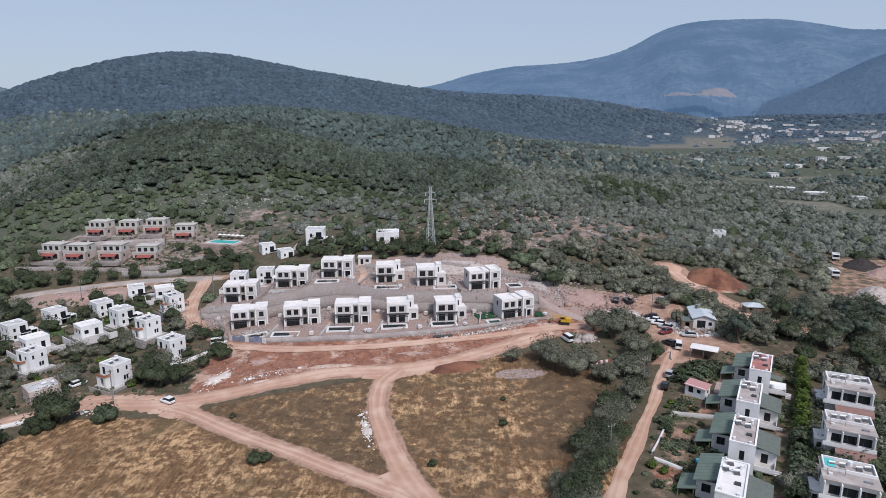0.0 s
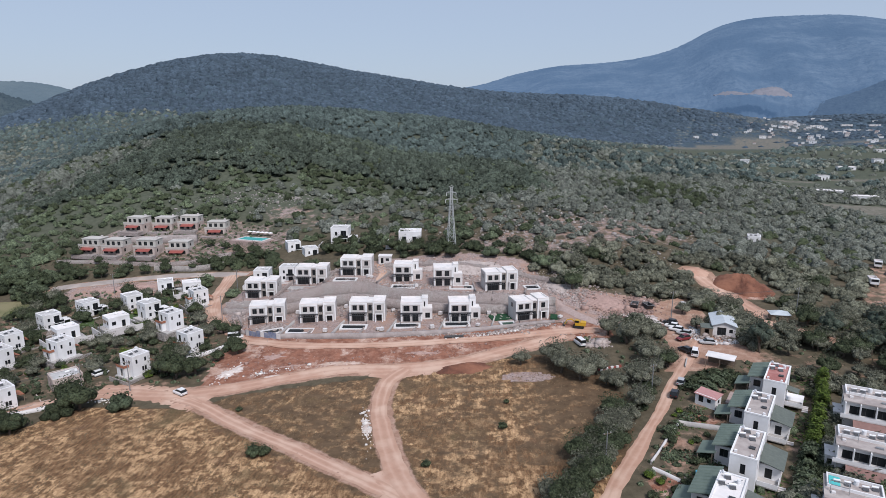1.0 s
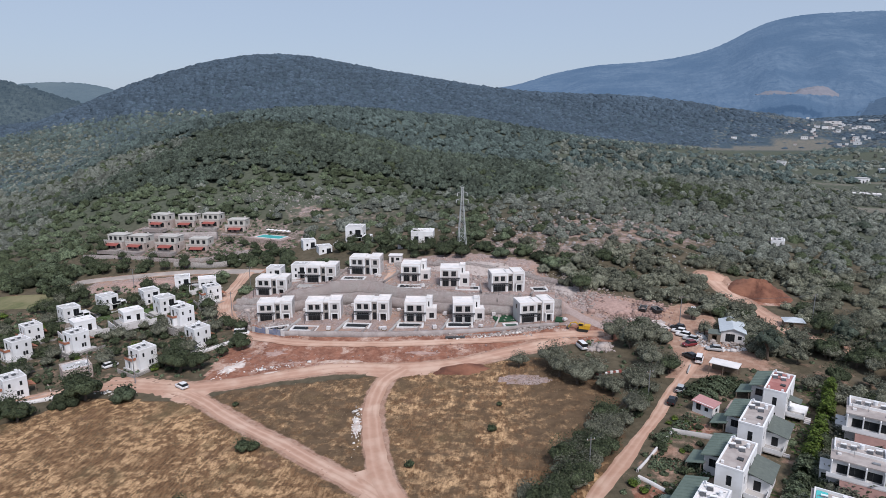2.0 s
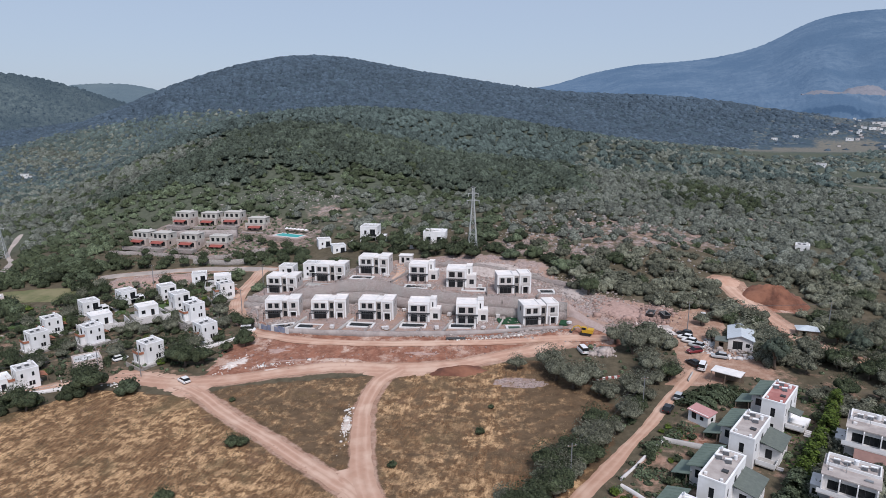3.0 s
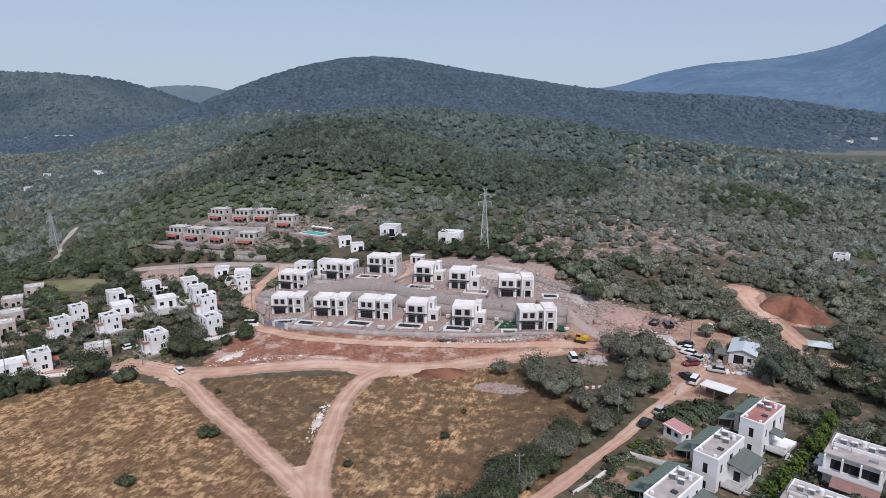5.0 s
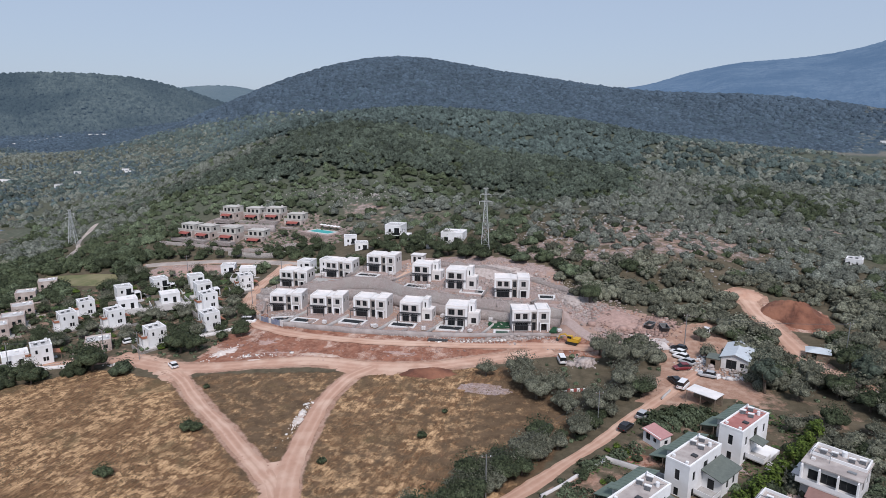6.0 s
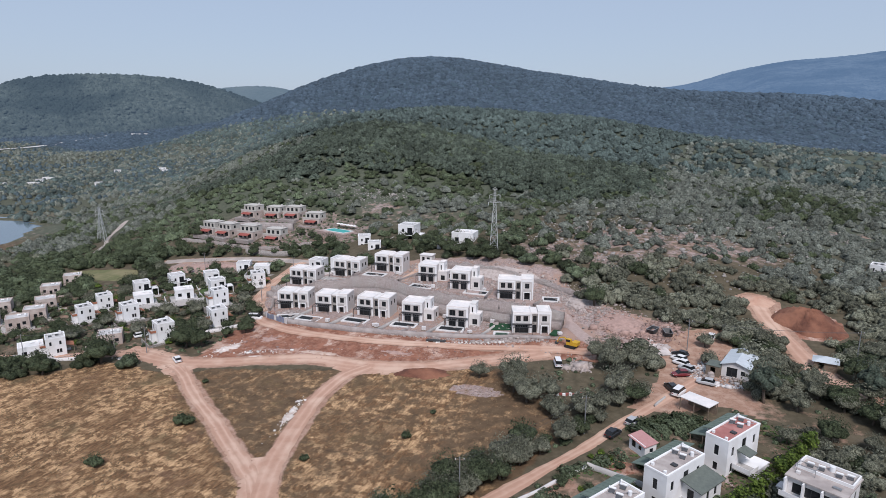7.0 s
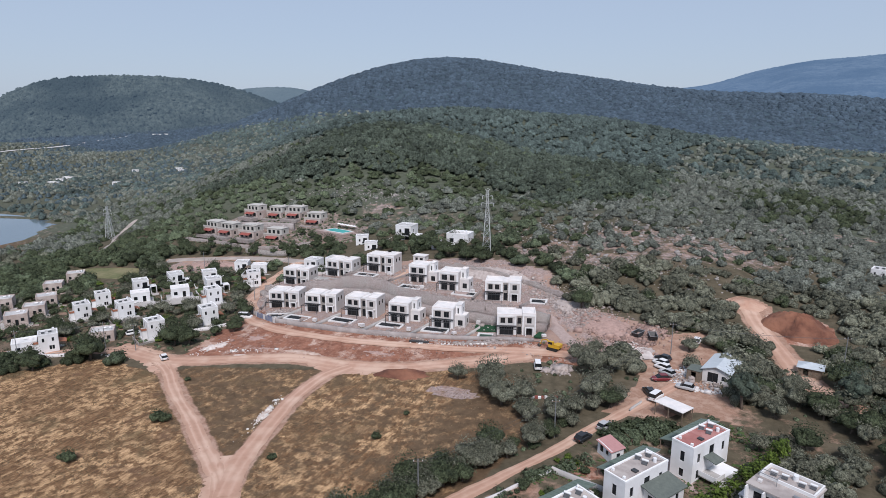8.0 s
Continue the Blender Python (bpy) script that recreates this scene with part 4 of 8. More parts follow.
HOUSE_SPOTS = [(-53, 249, 9), (-60, 247, 6), (-71, 242, 10), (-65, 230, 10), (-64, 221, 7), (-19, 234, 9), (124, 258, 9), (-50, 222, 7), (-86, 214, 8), (-78, 206, 7), (-30, 218, 6)]


def clear(x, y):
    bad = np.zeros(x.shape, bool)
    for plan in OPEN_GROUND:
        bad |= inside(x, y, plan)
    for line, w in ((TRACK_WEST, 5), (TRACK_LOWER, 6), (TRACK_RING, 5), (LANE_EAST, 4), (HEAP_TRACK, 5), (LANE_NORTH, 4), ([(-268, 284), (-233, 242), (-207, 213)], 4.5)):
        bad |= away(x, y, line) < w
    for hx, hy, r in HOUSE_SPOTS:
        bad |= np.hypot(x - hx, y - hy) < r
    bad |= (np.hypot((x - 91) / 10.5, (y - 196) / 11.5) < 1) | (np.hypot((x - 79) / 7.5, (y - 206) / 7) < 1)
    bad |= away(x, y, VALLEY_ROAD) < 14
    bad |= np.hypot((x - LAKE[0]) / LAKE[2], (y - LAKE[1]) / LAKE[3]) < 1.2
    bad |= (np.hypot((x - 300) / 60, (y - 800) / 50) < 1) | (np.hypot((x - 230) / 40, (y - 430) / 16) < 1) | (np.hypot((x - 245) / 40, (y - 330) / 14) < 1)
    bad |= (np.hypot((x + 170) / 25, (y - 192.5) / 7.5) < 1) | (np.hypot((x + 470) / 60, (y - 330) / 14) < 1)
    for fx, fy, fw, fd in FAR_FIELDS:
        bad |= np.hypot((x - fx) / fw, (y - fy) / fd) < 0.92 + 0.15 * np.sin(x / 9) * np.sin(y / 7)
    return ~bad


def build_woods():
    # nearest belt: olives to the east, maquis and oaks to the west
    x, y, rng = scatter(-420, 330, 92, 440, 4.5, 11)
    crag = np.exp(-((x - 58) / 50) ** 2 - ((y - 248) / 24) ** 2) + 0.8 * np.exp(-((x - 105) / 30) ** 2 - ((y - 305) / 16) ** 2) + 0.4 * np.exp(-((x - 20) / 30) ** 2 - ((y - 222) / 10) ** 2) + np.exp(-((x + 105) / 30) ** 2 - ((y - 300) / 12) ** 2)
    bare = np.exp(-((x + 88) / 16) ** 2 - ((y - 287) / 8) ** 2) + 0.45 * np.exp(-((x + 62) / 62) ** 2 - ((y - 280) / 24) ** 2) + 0.9 * np.exp(-((x - 120) / 14) ** 2 - ((y - 310) / 8) ** 2)
    keep = clear(x, y) & (rng.uniform(0, 1, x.size) > 0.06 + 0.42 * np.minimum(crag, 1) * lumps(x, y, 9, 3) * 1.6 + 0.7 * np.minimum(bare, 1))
    x, y = x[keep], y[keep]
    crag = crag[keep]
    size = rng.uniform(4.4, 8.4, x.size) * (0.75 + 0.5 * lumps(x, y, 30, 4)) * (1 - 0.42 * np.minimum(crag, 1))
    edge = np.where(y < 300, 15 - 0.35 * (y - 230), np.minimum(-9.5 + (y - 300) * 1.2, 38))
    east = ease((x - edge) / 50 + 0.5) + rng.normal(0, 0.2, x.size)
    olive = (east > 0.55) | (x < -230) & (rng.uniform(0, 1, x.size) < 0.7)
    slope = np.exp(-((x + 62) / 62) ** 2 - ((y - 282) / 30) ** 2)
    olive |= rng.uniform(0, 1, x.size) < 0.75 * slope
    dark = ~olive & (lumps(x, y, 22, 5) + rng.normal(0, 0.18, x.size) > 0.5)
    high = ~olive & (y + 0.25 * np.abs(x + 90) > 315 + 40 * lumps(x, y, 25, 9)) & (x > -260)
    pines = high & (rng.uniform(0, 1, x.size) < 0.75)
    dark &= ~pines
    rest = ~olive & ~dark & ~pines
    size *= 1.1
    wood("hill_pines", "dark pines on the near hill", x[pines], y[pines], size[pines] * 1.25, HILLPINE, 14, 0.055, 28, 0.95, sides=5, bosses=5, spread=0.34)
    spare = olive & (rng.uniform(0, 1, x.size) < 0.12 + 0.75 * np.exp(-((x - 108) / 26) ** 2 - ((y - 368) / 32) ** 2))
    olive &= ~spare
    dark |= spare
    near = y + 0.1 * np.abs(x) < 232
    for nm, lb, which, k, mat, seed in (("olive_grove", "grey-green olive trees covering the slope", olive, 1.0, OLIVE, 21), ("oak_scrub", "dark green oaks and shrubs on the hillside", dark, 1.0, OAK, 22), ("maquis", "mid-green bushes of the hillside", rest, 0.9, MAQUIS, 23)):
        w = which & near
        wood(nm, lb, x[w], y[w], size[w] * k * 0.9, GARDENOLIVE if mat == OLIVE else mat, 120, 0.04, seed, sides=6, bosses=6)
        w = which & ~near
        wood(nm, lb, x[w], y[w], size[w] * k * 0.94, mat, 16, 0.056, seed + 20, sides=5, bosses=4, spread=0.3)
    # the wooded hill behind
    x, y, rng = scatter(-760, 620, 440, 840, 6.9, 12)
    keep = clear(x, y) & (rng.uniform(0, 1, x.size) > 0.1)
    x, y = x[keep], y[keep]
    size = rng.uniform(6.8, 10.5, x.size)
    valley = (x > 20 + 0.25 * (y - 440)) | (x < -330) & (height(x, y) < 12)
    open_ = (x > 160) & (lumps_plan(x, y) > 0.5) & (rng.uniform(0, 1, x.size) < 0.8)
    x, y, size, valley = x[~open_], y[~open_], size[~open_], valley[~open_]
    pine = ~valley | (rng.uniform(0, 1, x.size) < 0.3)
    front = pine & (y + 0.15 * np.abs(x) < 640)
    wood("pine_wood", "dark pine wood on the rounded hill", x[front], y[front], size[front] * 1.1, PINE, 6, 0.06, 24, 0.9, spread=0.34, sides=5, bosses=4)
    pine_back = pine & ~front
    wood("pine_wood", "dark pine wood behind the hill's crest", x[pine_back], y[pine_back], size[pine_back], PINE, 0, 0.1, 34, 0.85, core=0.5, spread=0.3, rings=((0.95, -0.4), (0.85, 0.5), (0.15, 1.06)))
    wood("valley_grove", "olive groves on the valley floor", x[~pine], y[~pine], size[~pine] * 0.85, OLIVE, 3, 0.07, 25, 0.7, sides=4, bosses=3)
    # the long ridge and the plain
    x, y, rng = scatter(-1400, 1150, 832, 1280, 7.6, 13)
    keep = rng.uniform(0, 1, x.size) > 0.04
    x, y = x[keep], y[keep]
    for fx, fy, fw, fd in FAR_FIELDS:
        bare = np.hypot((x - fx) / fw, (y - fy) / fd) < 1 + 0.15 * np.sin(x / 9)
        keep = ~bare | (rng.uniform(0, 1, x.size) < 0.03)
        x, y = x[keep], y[keep]
    size = rng.uniform(6.5, 10, x.size) + 6 * rng.uniform(0, 1, x.size) ** 5
    grove = (x > 0.3 * y) & (lumps(x, y, 45, 61) + rng.normal(0, 0.12, x.size) > 0.42)
    thin = rng.uniform(0, 1, x.size) < 0.8
    wood("far_olive_grove", "hazed grey olive groves on the far valley floor", x[grove & thin], y[grove & thin], size[grove & thin] * 0.8, FAROLIVE, 0, 0.06, 33, 0.55, core=0.5, spread=0.14, rings=((1.0, -0.6), (0.82, 0.5), (0.1, 1.0)), sides=5)
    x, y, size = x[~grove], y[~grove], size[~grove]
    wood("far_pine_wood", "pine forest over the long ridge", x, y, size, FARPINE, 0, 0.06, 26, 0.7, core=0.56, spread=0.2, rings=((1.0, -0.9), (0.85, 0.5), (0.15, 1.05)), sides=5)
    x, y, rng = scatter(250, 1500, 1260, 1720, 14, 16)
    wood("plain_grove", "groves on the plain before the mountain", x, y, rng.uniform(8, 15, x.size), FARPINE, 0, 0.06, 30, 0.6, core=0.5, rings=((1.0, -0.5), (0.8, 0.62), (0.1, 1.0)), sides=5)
    x, y, rng = scatter(-1250, -330, 150, 840, 8.4, 14)
    keep = clear(x, y) & (rng.uniform(0, 1, x.size) > 0.12 + 0.5 * (lumps_plan(x, y) > 0.62) * (y < 420))
    x, y = x[keep], y[keep]
    size = rng.uniform(6.0, 11.5, x.size)
    half = lumps(x, y, 40, 41) + rng.normal(0, 0.2, x.size) > 0.44
    wood("lake_valley_scrub", "scrub and olives in the lake valley", x[half], y[half], size[half], OLIVE, 0, 0.13, 27, 0.7, sides=4, bosses=2, spread=0.3)
    deep = ~half & (y - 0.35 * x > 560)
    half = ~half & ~deep
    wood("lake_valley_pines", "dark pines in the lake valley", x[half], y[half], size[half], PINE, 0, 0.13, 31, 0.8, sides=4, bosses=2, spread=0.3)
    wood("lake_valley_pines", "hazed pines deep in the lake valley", x[deep], y[deep], size[deep], MIDPINE, 0, 0.13, 35, 0.8, sides=4, bosses=1, spread=0.2)

    # the hill across the lake; its trees carry the same painted haze glow
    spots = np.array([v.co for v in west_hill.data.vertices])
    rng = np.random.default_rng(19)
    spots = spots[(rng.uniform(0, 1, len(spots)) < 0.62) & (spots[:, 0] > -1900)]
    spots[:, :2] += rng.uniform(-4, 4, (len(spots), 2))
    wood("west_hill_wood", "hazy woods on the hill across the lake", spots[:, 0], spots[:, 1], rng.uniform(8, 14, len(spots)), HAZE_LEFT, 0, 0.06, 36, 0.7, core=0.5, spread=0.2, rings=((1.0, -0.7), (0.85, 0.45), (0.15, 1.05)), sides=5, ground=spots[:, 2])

    # low growth in the village, the gardens and round the estate
    x, y, rng = scatter(-185, 92, 84, 285, 2.1, 15)
    ok = np.zeros(x.shape, bool)
    for plan in (VILLAGE, GARDENS, ESTATE):
        ok |= inside(x, y, plan)
    ok |= (x > 12) & (x < 90) & (y < 172) & ~inside(x, y, FIELD) & ~inside(x, y, YARD) & ~inside(x, y, BANK) & ~inside(x, y, SITE)
    ok &= ~((x > 12) & (x < 53) & (y > 128)) | (rng.uniform(0, 1, x.size) < 0.42)
    ok &= (lumps(x, y, 6, 12) + rng.normal(0, 0.15, x.size) > 0.42 + 0.3 * inside(x, y, GARDENS))
    for line, w in ((TRACK_WEST, 4), (TRACK_LOWER, 5), (TRACK_RING, 4), (LANE_EAST, 2.6), (LANE_NORTH, 3.5)):
        ok &= away(x, y, line) > w
    x, y = x[ok], y[ok]
    wood("undergrowth", "low bushes and weeds between the houses", x, y, rng.uniform(0.9, 2.3, x.size), MAQUIS, 5, 0.13, 29, 0.8)


build_woods()


def tree_patterns(kind, mat, seed, wide, tall, trunk, tufts=520, leaf=0.085):
    """A few trees of a kind at unit scale in metres: (trunk mesh, limb meshes, crown mesh)."""
    made = []
    for j in range(3):
        rng = np.random.default_rng(seed + j)
        v, f = crown_arrays(tufts, rng, wide, tall, leaf * wide, 13, trunk * 0.75, 0.45, 0.25)
        dv, df = clump_arrays(rng, wide * 0.74, tall * 0.84, 12, 6, trunk * 0.75)
        crown = array_mesh("crown", np.concatenate([dv, v]), np.concatenate([df, f + len(dv)]), mat)
        stem = Solid()
        lean = rng.uniform(-0.12, 0.12, 2)
        mid = (lean[0] * trunk, lean[1] * trunk, trunk * 0.6)
        stem.rod((0, 0, -0.4), mid, 0.05 * wide + 0.08, 0.045 * wide + 0.05, 8)
        stem.rod(mid, (mid[0] * 1.3, mid[1] * 1.3, trunk + 0.35 * tall), 0.045 * wide + 0.05, 0.05, 7)
        limbs = []
        for i in range(4 if trunk > 0.5 else 0):
            a = i * 1.57 + rng.uniform(-0.5, 0.5)
            s = Solid()
            r = wide * rng.uniform(0.4, 0.6)
            s.rod(mid, (mid[0] + math.cos(a) * r, mid[1] + math.sin(a) * r, trunk + tall * rng.uniform(0.35, 0.7)), 0.03 * wide + 0.03, 0.02, 6)
            limbs.append(s.mesh("limb", BARK))
        made.append((stem.mesh("trunk", BARK, True), limbs, crown))
    return made


def plant(name, label, category, patterns, x, y, scale, rng, group=""):
    stem, limbs, crown = patterns[int(rng.integers(0, len(patterns)))]
    ob = thing(name, label, category, group)
    z = z_at(x, y)
    ob.matrix_basis = Matrix.LocRotScale((x, y, z), Euler((0, 0, rng.uniform(0, 6.28))), (scale * rng.uniform(0.9, 1.12), scale * rng.uniform(0.9, 1.12), scale))
    for nm, me in [("trunk", stem)] + [("limb", l) for l in limbs] + [("crown", crown)]:
        p = new(nm, me)
        p.parent = ob
    return ob


def build_trees():
    rng = np.random.default_rng(5)
    oaks = tree_patterns("oak", OAK, 50, 3.0, 2.9, 1.5, 440, 0.046)
    olives = tree_patterns("olive", GARDENOLIVE, 60, 2.5, 2.2, 1.5, 440, 0.05)
    pines = tree_patterns("pine", HILLPINE, 70, 2.4, 3.6, 2.4, 480, 0.04)
    light = tree_patterns("shrub", CYPRESS, 90, 1.5, 1.4, 0.3, 240, 0.055)
    shrubs = tree_patterns("shrub", OAK, 80, 1.5, 1.3, 0.3, 170, 0.06)
    # dark spreading trees at the western crossroads
    for x, y, s in ((-69, 137.5, 1.6), (-64.5, 139, 1.35), (-73, 140.5, 1.3), (-84.5, 122.5, 1.75), (-88.5, 125.5, 1.5), (-93, 112, 1.35), (-97.5, 114, 1.2), (-58, 150, 1.0), (-60.5, 154, 0.9), (-62, 146.5, 0.8), (-64, 162, 1.0), (-68.5, 165, 0.9), (-73, 169, 0.85)):
        plant("tree", "dark green spreading oak by the track", "tree", oaks, x, y, s, rng, "oaks at the crossroads")
    # olives between the field and the yard
    for x, y, s in ((17.5, 143, 0.86), (21, 146, 1.07), (25.5, 144, 1.03), (20, 138.5, 0.77), (27, 139, 1.07), (31, 135.5, 1.12), (35, 138, 0.95), (29.5, 148, 0.99), (33.5, 144.5, 0.86), (40, 142, 1.03), (44.5, 140, 1.07), (48.5, 144, 1.07), (45, 147.5, 1.12), (41.5, 150, 1.03), (49, 150.5, 1.03), (52, 147, 0.86), (46, 155, 1.12), (50, 158, 0.99), (42, 160.5, 1.03), (45, 166, 0.95), (48, 171, 1.03), (38, 164, 0.86), (43, 134.5, 0.95), (38.5, 131, 0.86), (46.5, 137, 1.03), (36.5, 133, 0.77)):
        if rng.uniform(0, 1) < 0.72 and math.hypot(x - 36, y - 153) > 6.5:
            plant("olive_tree", "grey-green olive tree at the field's edge", "tree", olives, x, y, s * rng.uniform(1.15, 1.7), rng, "olives by the yard")
    # bushes along the lane
    lane_x, lane_y = zip(*LANE_EAST[::-1])
    for i in range(76):
        y = 76 + 70 * rng.uniform(0, 1) ** 1.1
        x = float(np.interp(y, lane_y, lane_x)) - 3.3 - abs(rng.normal(0, 3.0))
        pat, nm, lb = ((shrubs, "bush", "dark rounded bush beside the lane"), (olives, "olive_tree", "small olive tree beside the lane"), (oaks, "tree", "leafy dark tree beside the lane"))[int(rng.choice([0, 1, 1, 1, 2]))]
        plant(nm, lb, "bush" if nm == "bush" else "tree", pat, x, y, rng.uniform(0.6, 1.3), rng, "growth along the lane")
    for x, y, s in ((-35.5, 103.4, 0.95), (-33.9, 104, 0.75), (12.5, 114.4, 0.6), (-2, 100.6, 0.5), (-38, 85.3, 0.9), (-45.8, 121.0, 0.45), (13.5, 125, 0.4)):
        plant("bush", "lone dark bush in the dry grass", "bush", shrubs, x, y, s * 1.6, rng)
    # big trees by the barn and the eastern yard
    yard_oaks = [(87.8, 138.2, 1.1), (91.6, 152.2, 1.3), (99.2, 147.1, 1.4), (96.9, 166.6, 1.5), (96, 147, 1.2), (101, 138, 1.2), (113, 156, 1.4), (36, 190, 1.5), (112, 133, 1.2)]
    yard_olives = [(83.5, 148.1, 1.2), (80.3, 134.5, 0.95), (94.7, 132.6, 1.0), (87.8, 159.7, 1.4), (103, 163.1, 1.4), (106, 152, 1.4), (104, 141, 1.2), (92, 150.5, 1.05), (94, 137, 0.85), (80, 166, 1.2), (88, 155, 1.2), (97, 157, 1.5), (106, 158, 1.4), (111, 146, 1.3), (108, 168, 1.4), (100, 168, 1.3), (76, 171, 1.3), (79.5, 180, 1.2), (66, 175, 1), (64, 186, 1.2), (57.5, 188, 1.2), (72, 192, 1.3), (67, 165, 1), (73, 183, 1.2), (103, 180, 1.3), (110, 190, 1.3), (117, 170, 1.4), (86, 133, 0.8), (120, 140, 1.3), (127, 150, 1.3)]
    yard_pines = [(97.3, 156.5, 1.7), (108, 147, 1.6), (112, 160, 1.6), (77.6, 150, 1.7), (103, 148, 1.5), (120, 160, 1.4)]
    for spots, pat, nm, lb in ((yard_oaks, oaks, "tree", "dark broad-crowned tree at the yard"), (yard_olives, olives, "olive_tree", "grey-green olive tree at the yard"), (yard_pines, pines, "pine_tree", "tall dark pine beside the barn")):
        for x, y, s in spots:
            plant(nm, lb, "tree", pat, x, y, s, rng, "trees round the yard")
    # the shaded eastern arm of the yard
    for i in range(64):
        x, y = rng.uniform(78, 128), rng.uniform(126, 150)
        if not inside(np.array([x]), np.array([y]), YARD)[0] or away(np.array([x]), np.array([y]), [(70, 152), (79, 148), (86, 143.5), (91, 136), (96, 126)])[0] < 4.0 or rng.uniform(0, 1) < 0.62:
            continue
        k = int(rng.integers(0, 2))
        plant(("tree", "olive_tree")[k], ("dark broad-crowned tree on bare earth", "grey-green olive tree on bare earth")[k], "tree", (oaks, olives)[k], x, y, rng.uniform(0.9, 1.45), rng, "trees round the yard")
    # trees among the western village houses
    for i in range(330):
        x, y = rng.uniform(-180, -64), rng.uniform(122, 212)
        if not inside(np.array([x]), np.array([y]), VILLAGE)[0] or min(math.hypot(x - hx - 0, y - hy) for hx, hy in VILLAGE_HOMES) < 4.3 or away(np.array([x]), np.array([y]), TRACK_RING)[0] < 5 or away(np.array([x]), np.array([y]), TRACK_WEST)[0] < 8:
            continue
        k = int(rng.choice([0, 0, 1, 1, 2, 2, 3]))
        pat, nm, lb = ((oaks, "tree", "dark garden tree among white houses"), (olives, "olive_tree", "olive tree in a village garden"), (shrubs, "bush", "dense bush in a village garden"), (light, "bush", "bright yellow-green bush in a village garden"))[k]
        plant(nm, lb, "bush" if k > 1 else "tree", pat, x, y, rng.uniform(0.6, 1.35), rng, "village gardens")
    # bushes close round the village houses
    for hx, hy, hz, turn, k in VILLAGE_ROOFS:
        c, s = math.cos(radians(turn)), math.sin(radians(turn))
        for u, v in ((-1.0, -2.2), (-3.4, -2.6), (-6.2, -2.9), (-9.8, 0.5), (-9.9, 3.6), (1.8, 2.0), (2.0, 4.6)):
            if rng.uniform(0, 1) < 0.3:
                continue
            u, v = u + rng.uniform(-0.6, 0.6), v + rng.uniform(-0.6, 0.3)
            x, y = hx + u * c - v * s, hy + u * s + v * c
            if away(np.array([x]), np.array([y]), TRACK_RING)[0] < 4 or away(np.array([x]), np.array([y]), TRACK_WEST)[0] < 7:
                continue
            plant("bush", "dense bush close to a white house", "bush", shrubs, x, y, rng.uniform(0.8, 1.5), rng, "village gardens")
    # gardens between the lane and the white row houses
    for i in range(36):
        y = rng.uniform(78, 138)
        x = 33 + 0.47 * (y - 92) + rng.uniform(2, 15)
        if away(np.array([x]), np.array([y]), LANE_EAST)[0] < 3.2 or min(abs((x - hx) * 0.864 - (y - hy) * 0.503) / 6.5 + abs((x - hx) * 0.503 + (y - hy) * 0.864) / 9.0 for hx, hy in ROW_HOMES) < 1 or math.hypot(x - 56, y - 123.5) < 5 or math.hypot(x - 65, y - 142) < 5.5:
            continue
        plant("bush", "leafy green bush in a garden", "bush", shrubs, x, y, rng.uniform(0.45, 0.95), rng, "garden bushes")
    # below the estate, behind it, and by the loose houses
    for x, y, s in ((37.2, 97.0, 0.8), (38.6, 95.2, 0.7), (47.6, 118.6, 0.5), (49.2, 120.4, 0.6), (51.2, 119.2, 0.45), (44.6, 109.4, 0.4), (47.8, 108.2, 0.45)):
        plant("bush", "bright leafy bush beside the lane wall", "bush", light, x, y, s, rng, "garden bushes")
    low_trees = [(-120, 228), (-122, 232), (-137, 233), (-152, 234), (-135, 227), (-146, 228), (-112, 252), (-104, 249), (-150, 250), (-139, 251), (-108, 227), (-13, 219.5), (-17, 226.5), (-24, 227), (-12.5, 228)]
    trees = [(-92, 236), (-84, 235), (-96, 243), (-101, 232), (-106, 231), (-91, 228), (-83, 226), (-98, 226), (-48, 228), (-52, 240), (-42, 222), (-28, 226), (-4, 212), (-118, 224.5), (-126, 223.5), (-134, 222), (-22, 219)]
    tall_trees = [(-88, 240), (-55, 232), (-36, 230), (-10, 214), (-7, 218), (-25, 234), (-166, 241), (-170, 247), (-142, 220), (-150, 219), (-157, 222), (-163, 227), (-168, 219), (-174, 213), (-160, 213), (-18, 217)]
    for spots, s in ((low_trees, 0.82), (trees, 1.06), (tall_trees, 1.24)):
        for x, y in spots:
            plant("tree", "dark tree between the hillside houses", "tree", oaks, x, y, s, rng, "hillside trees")


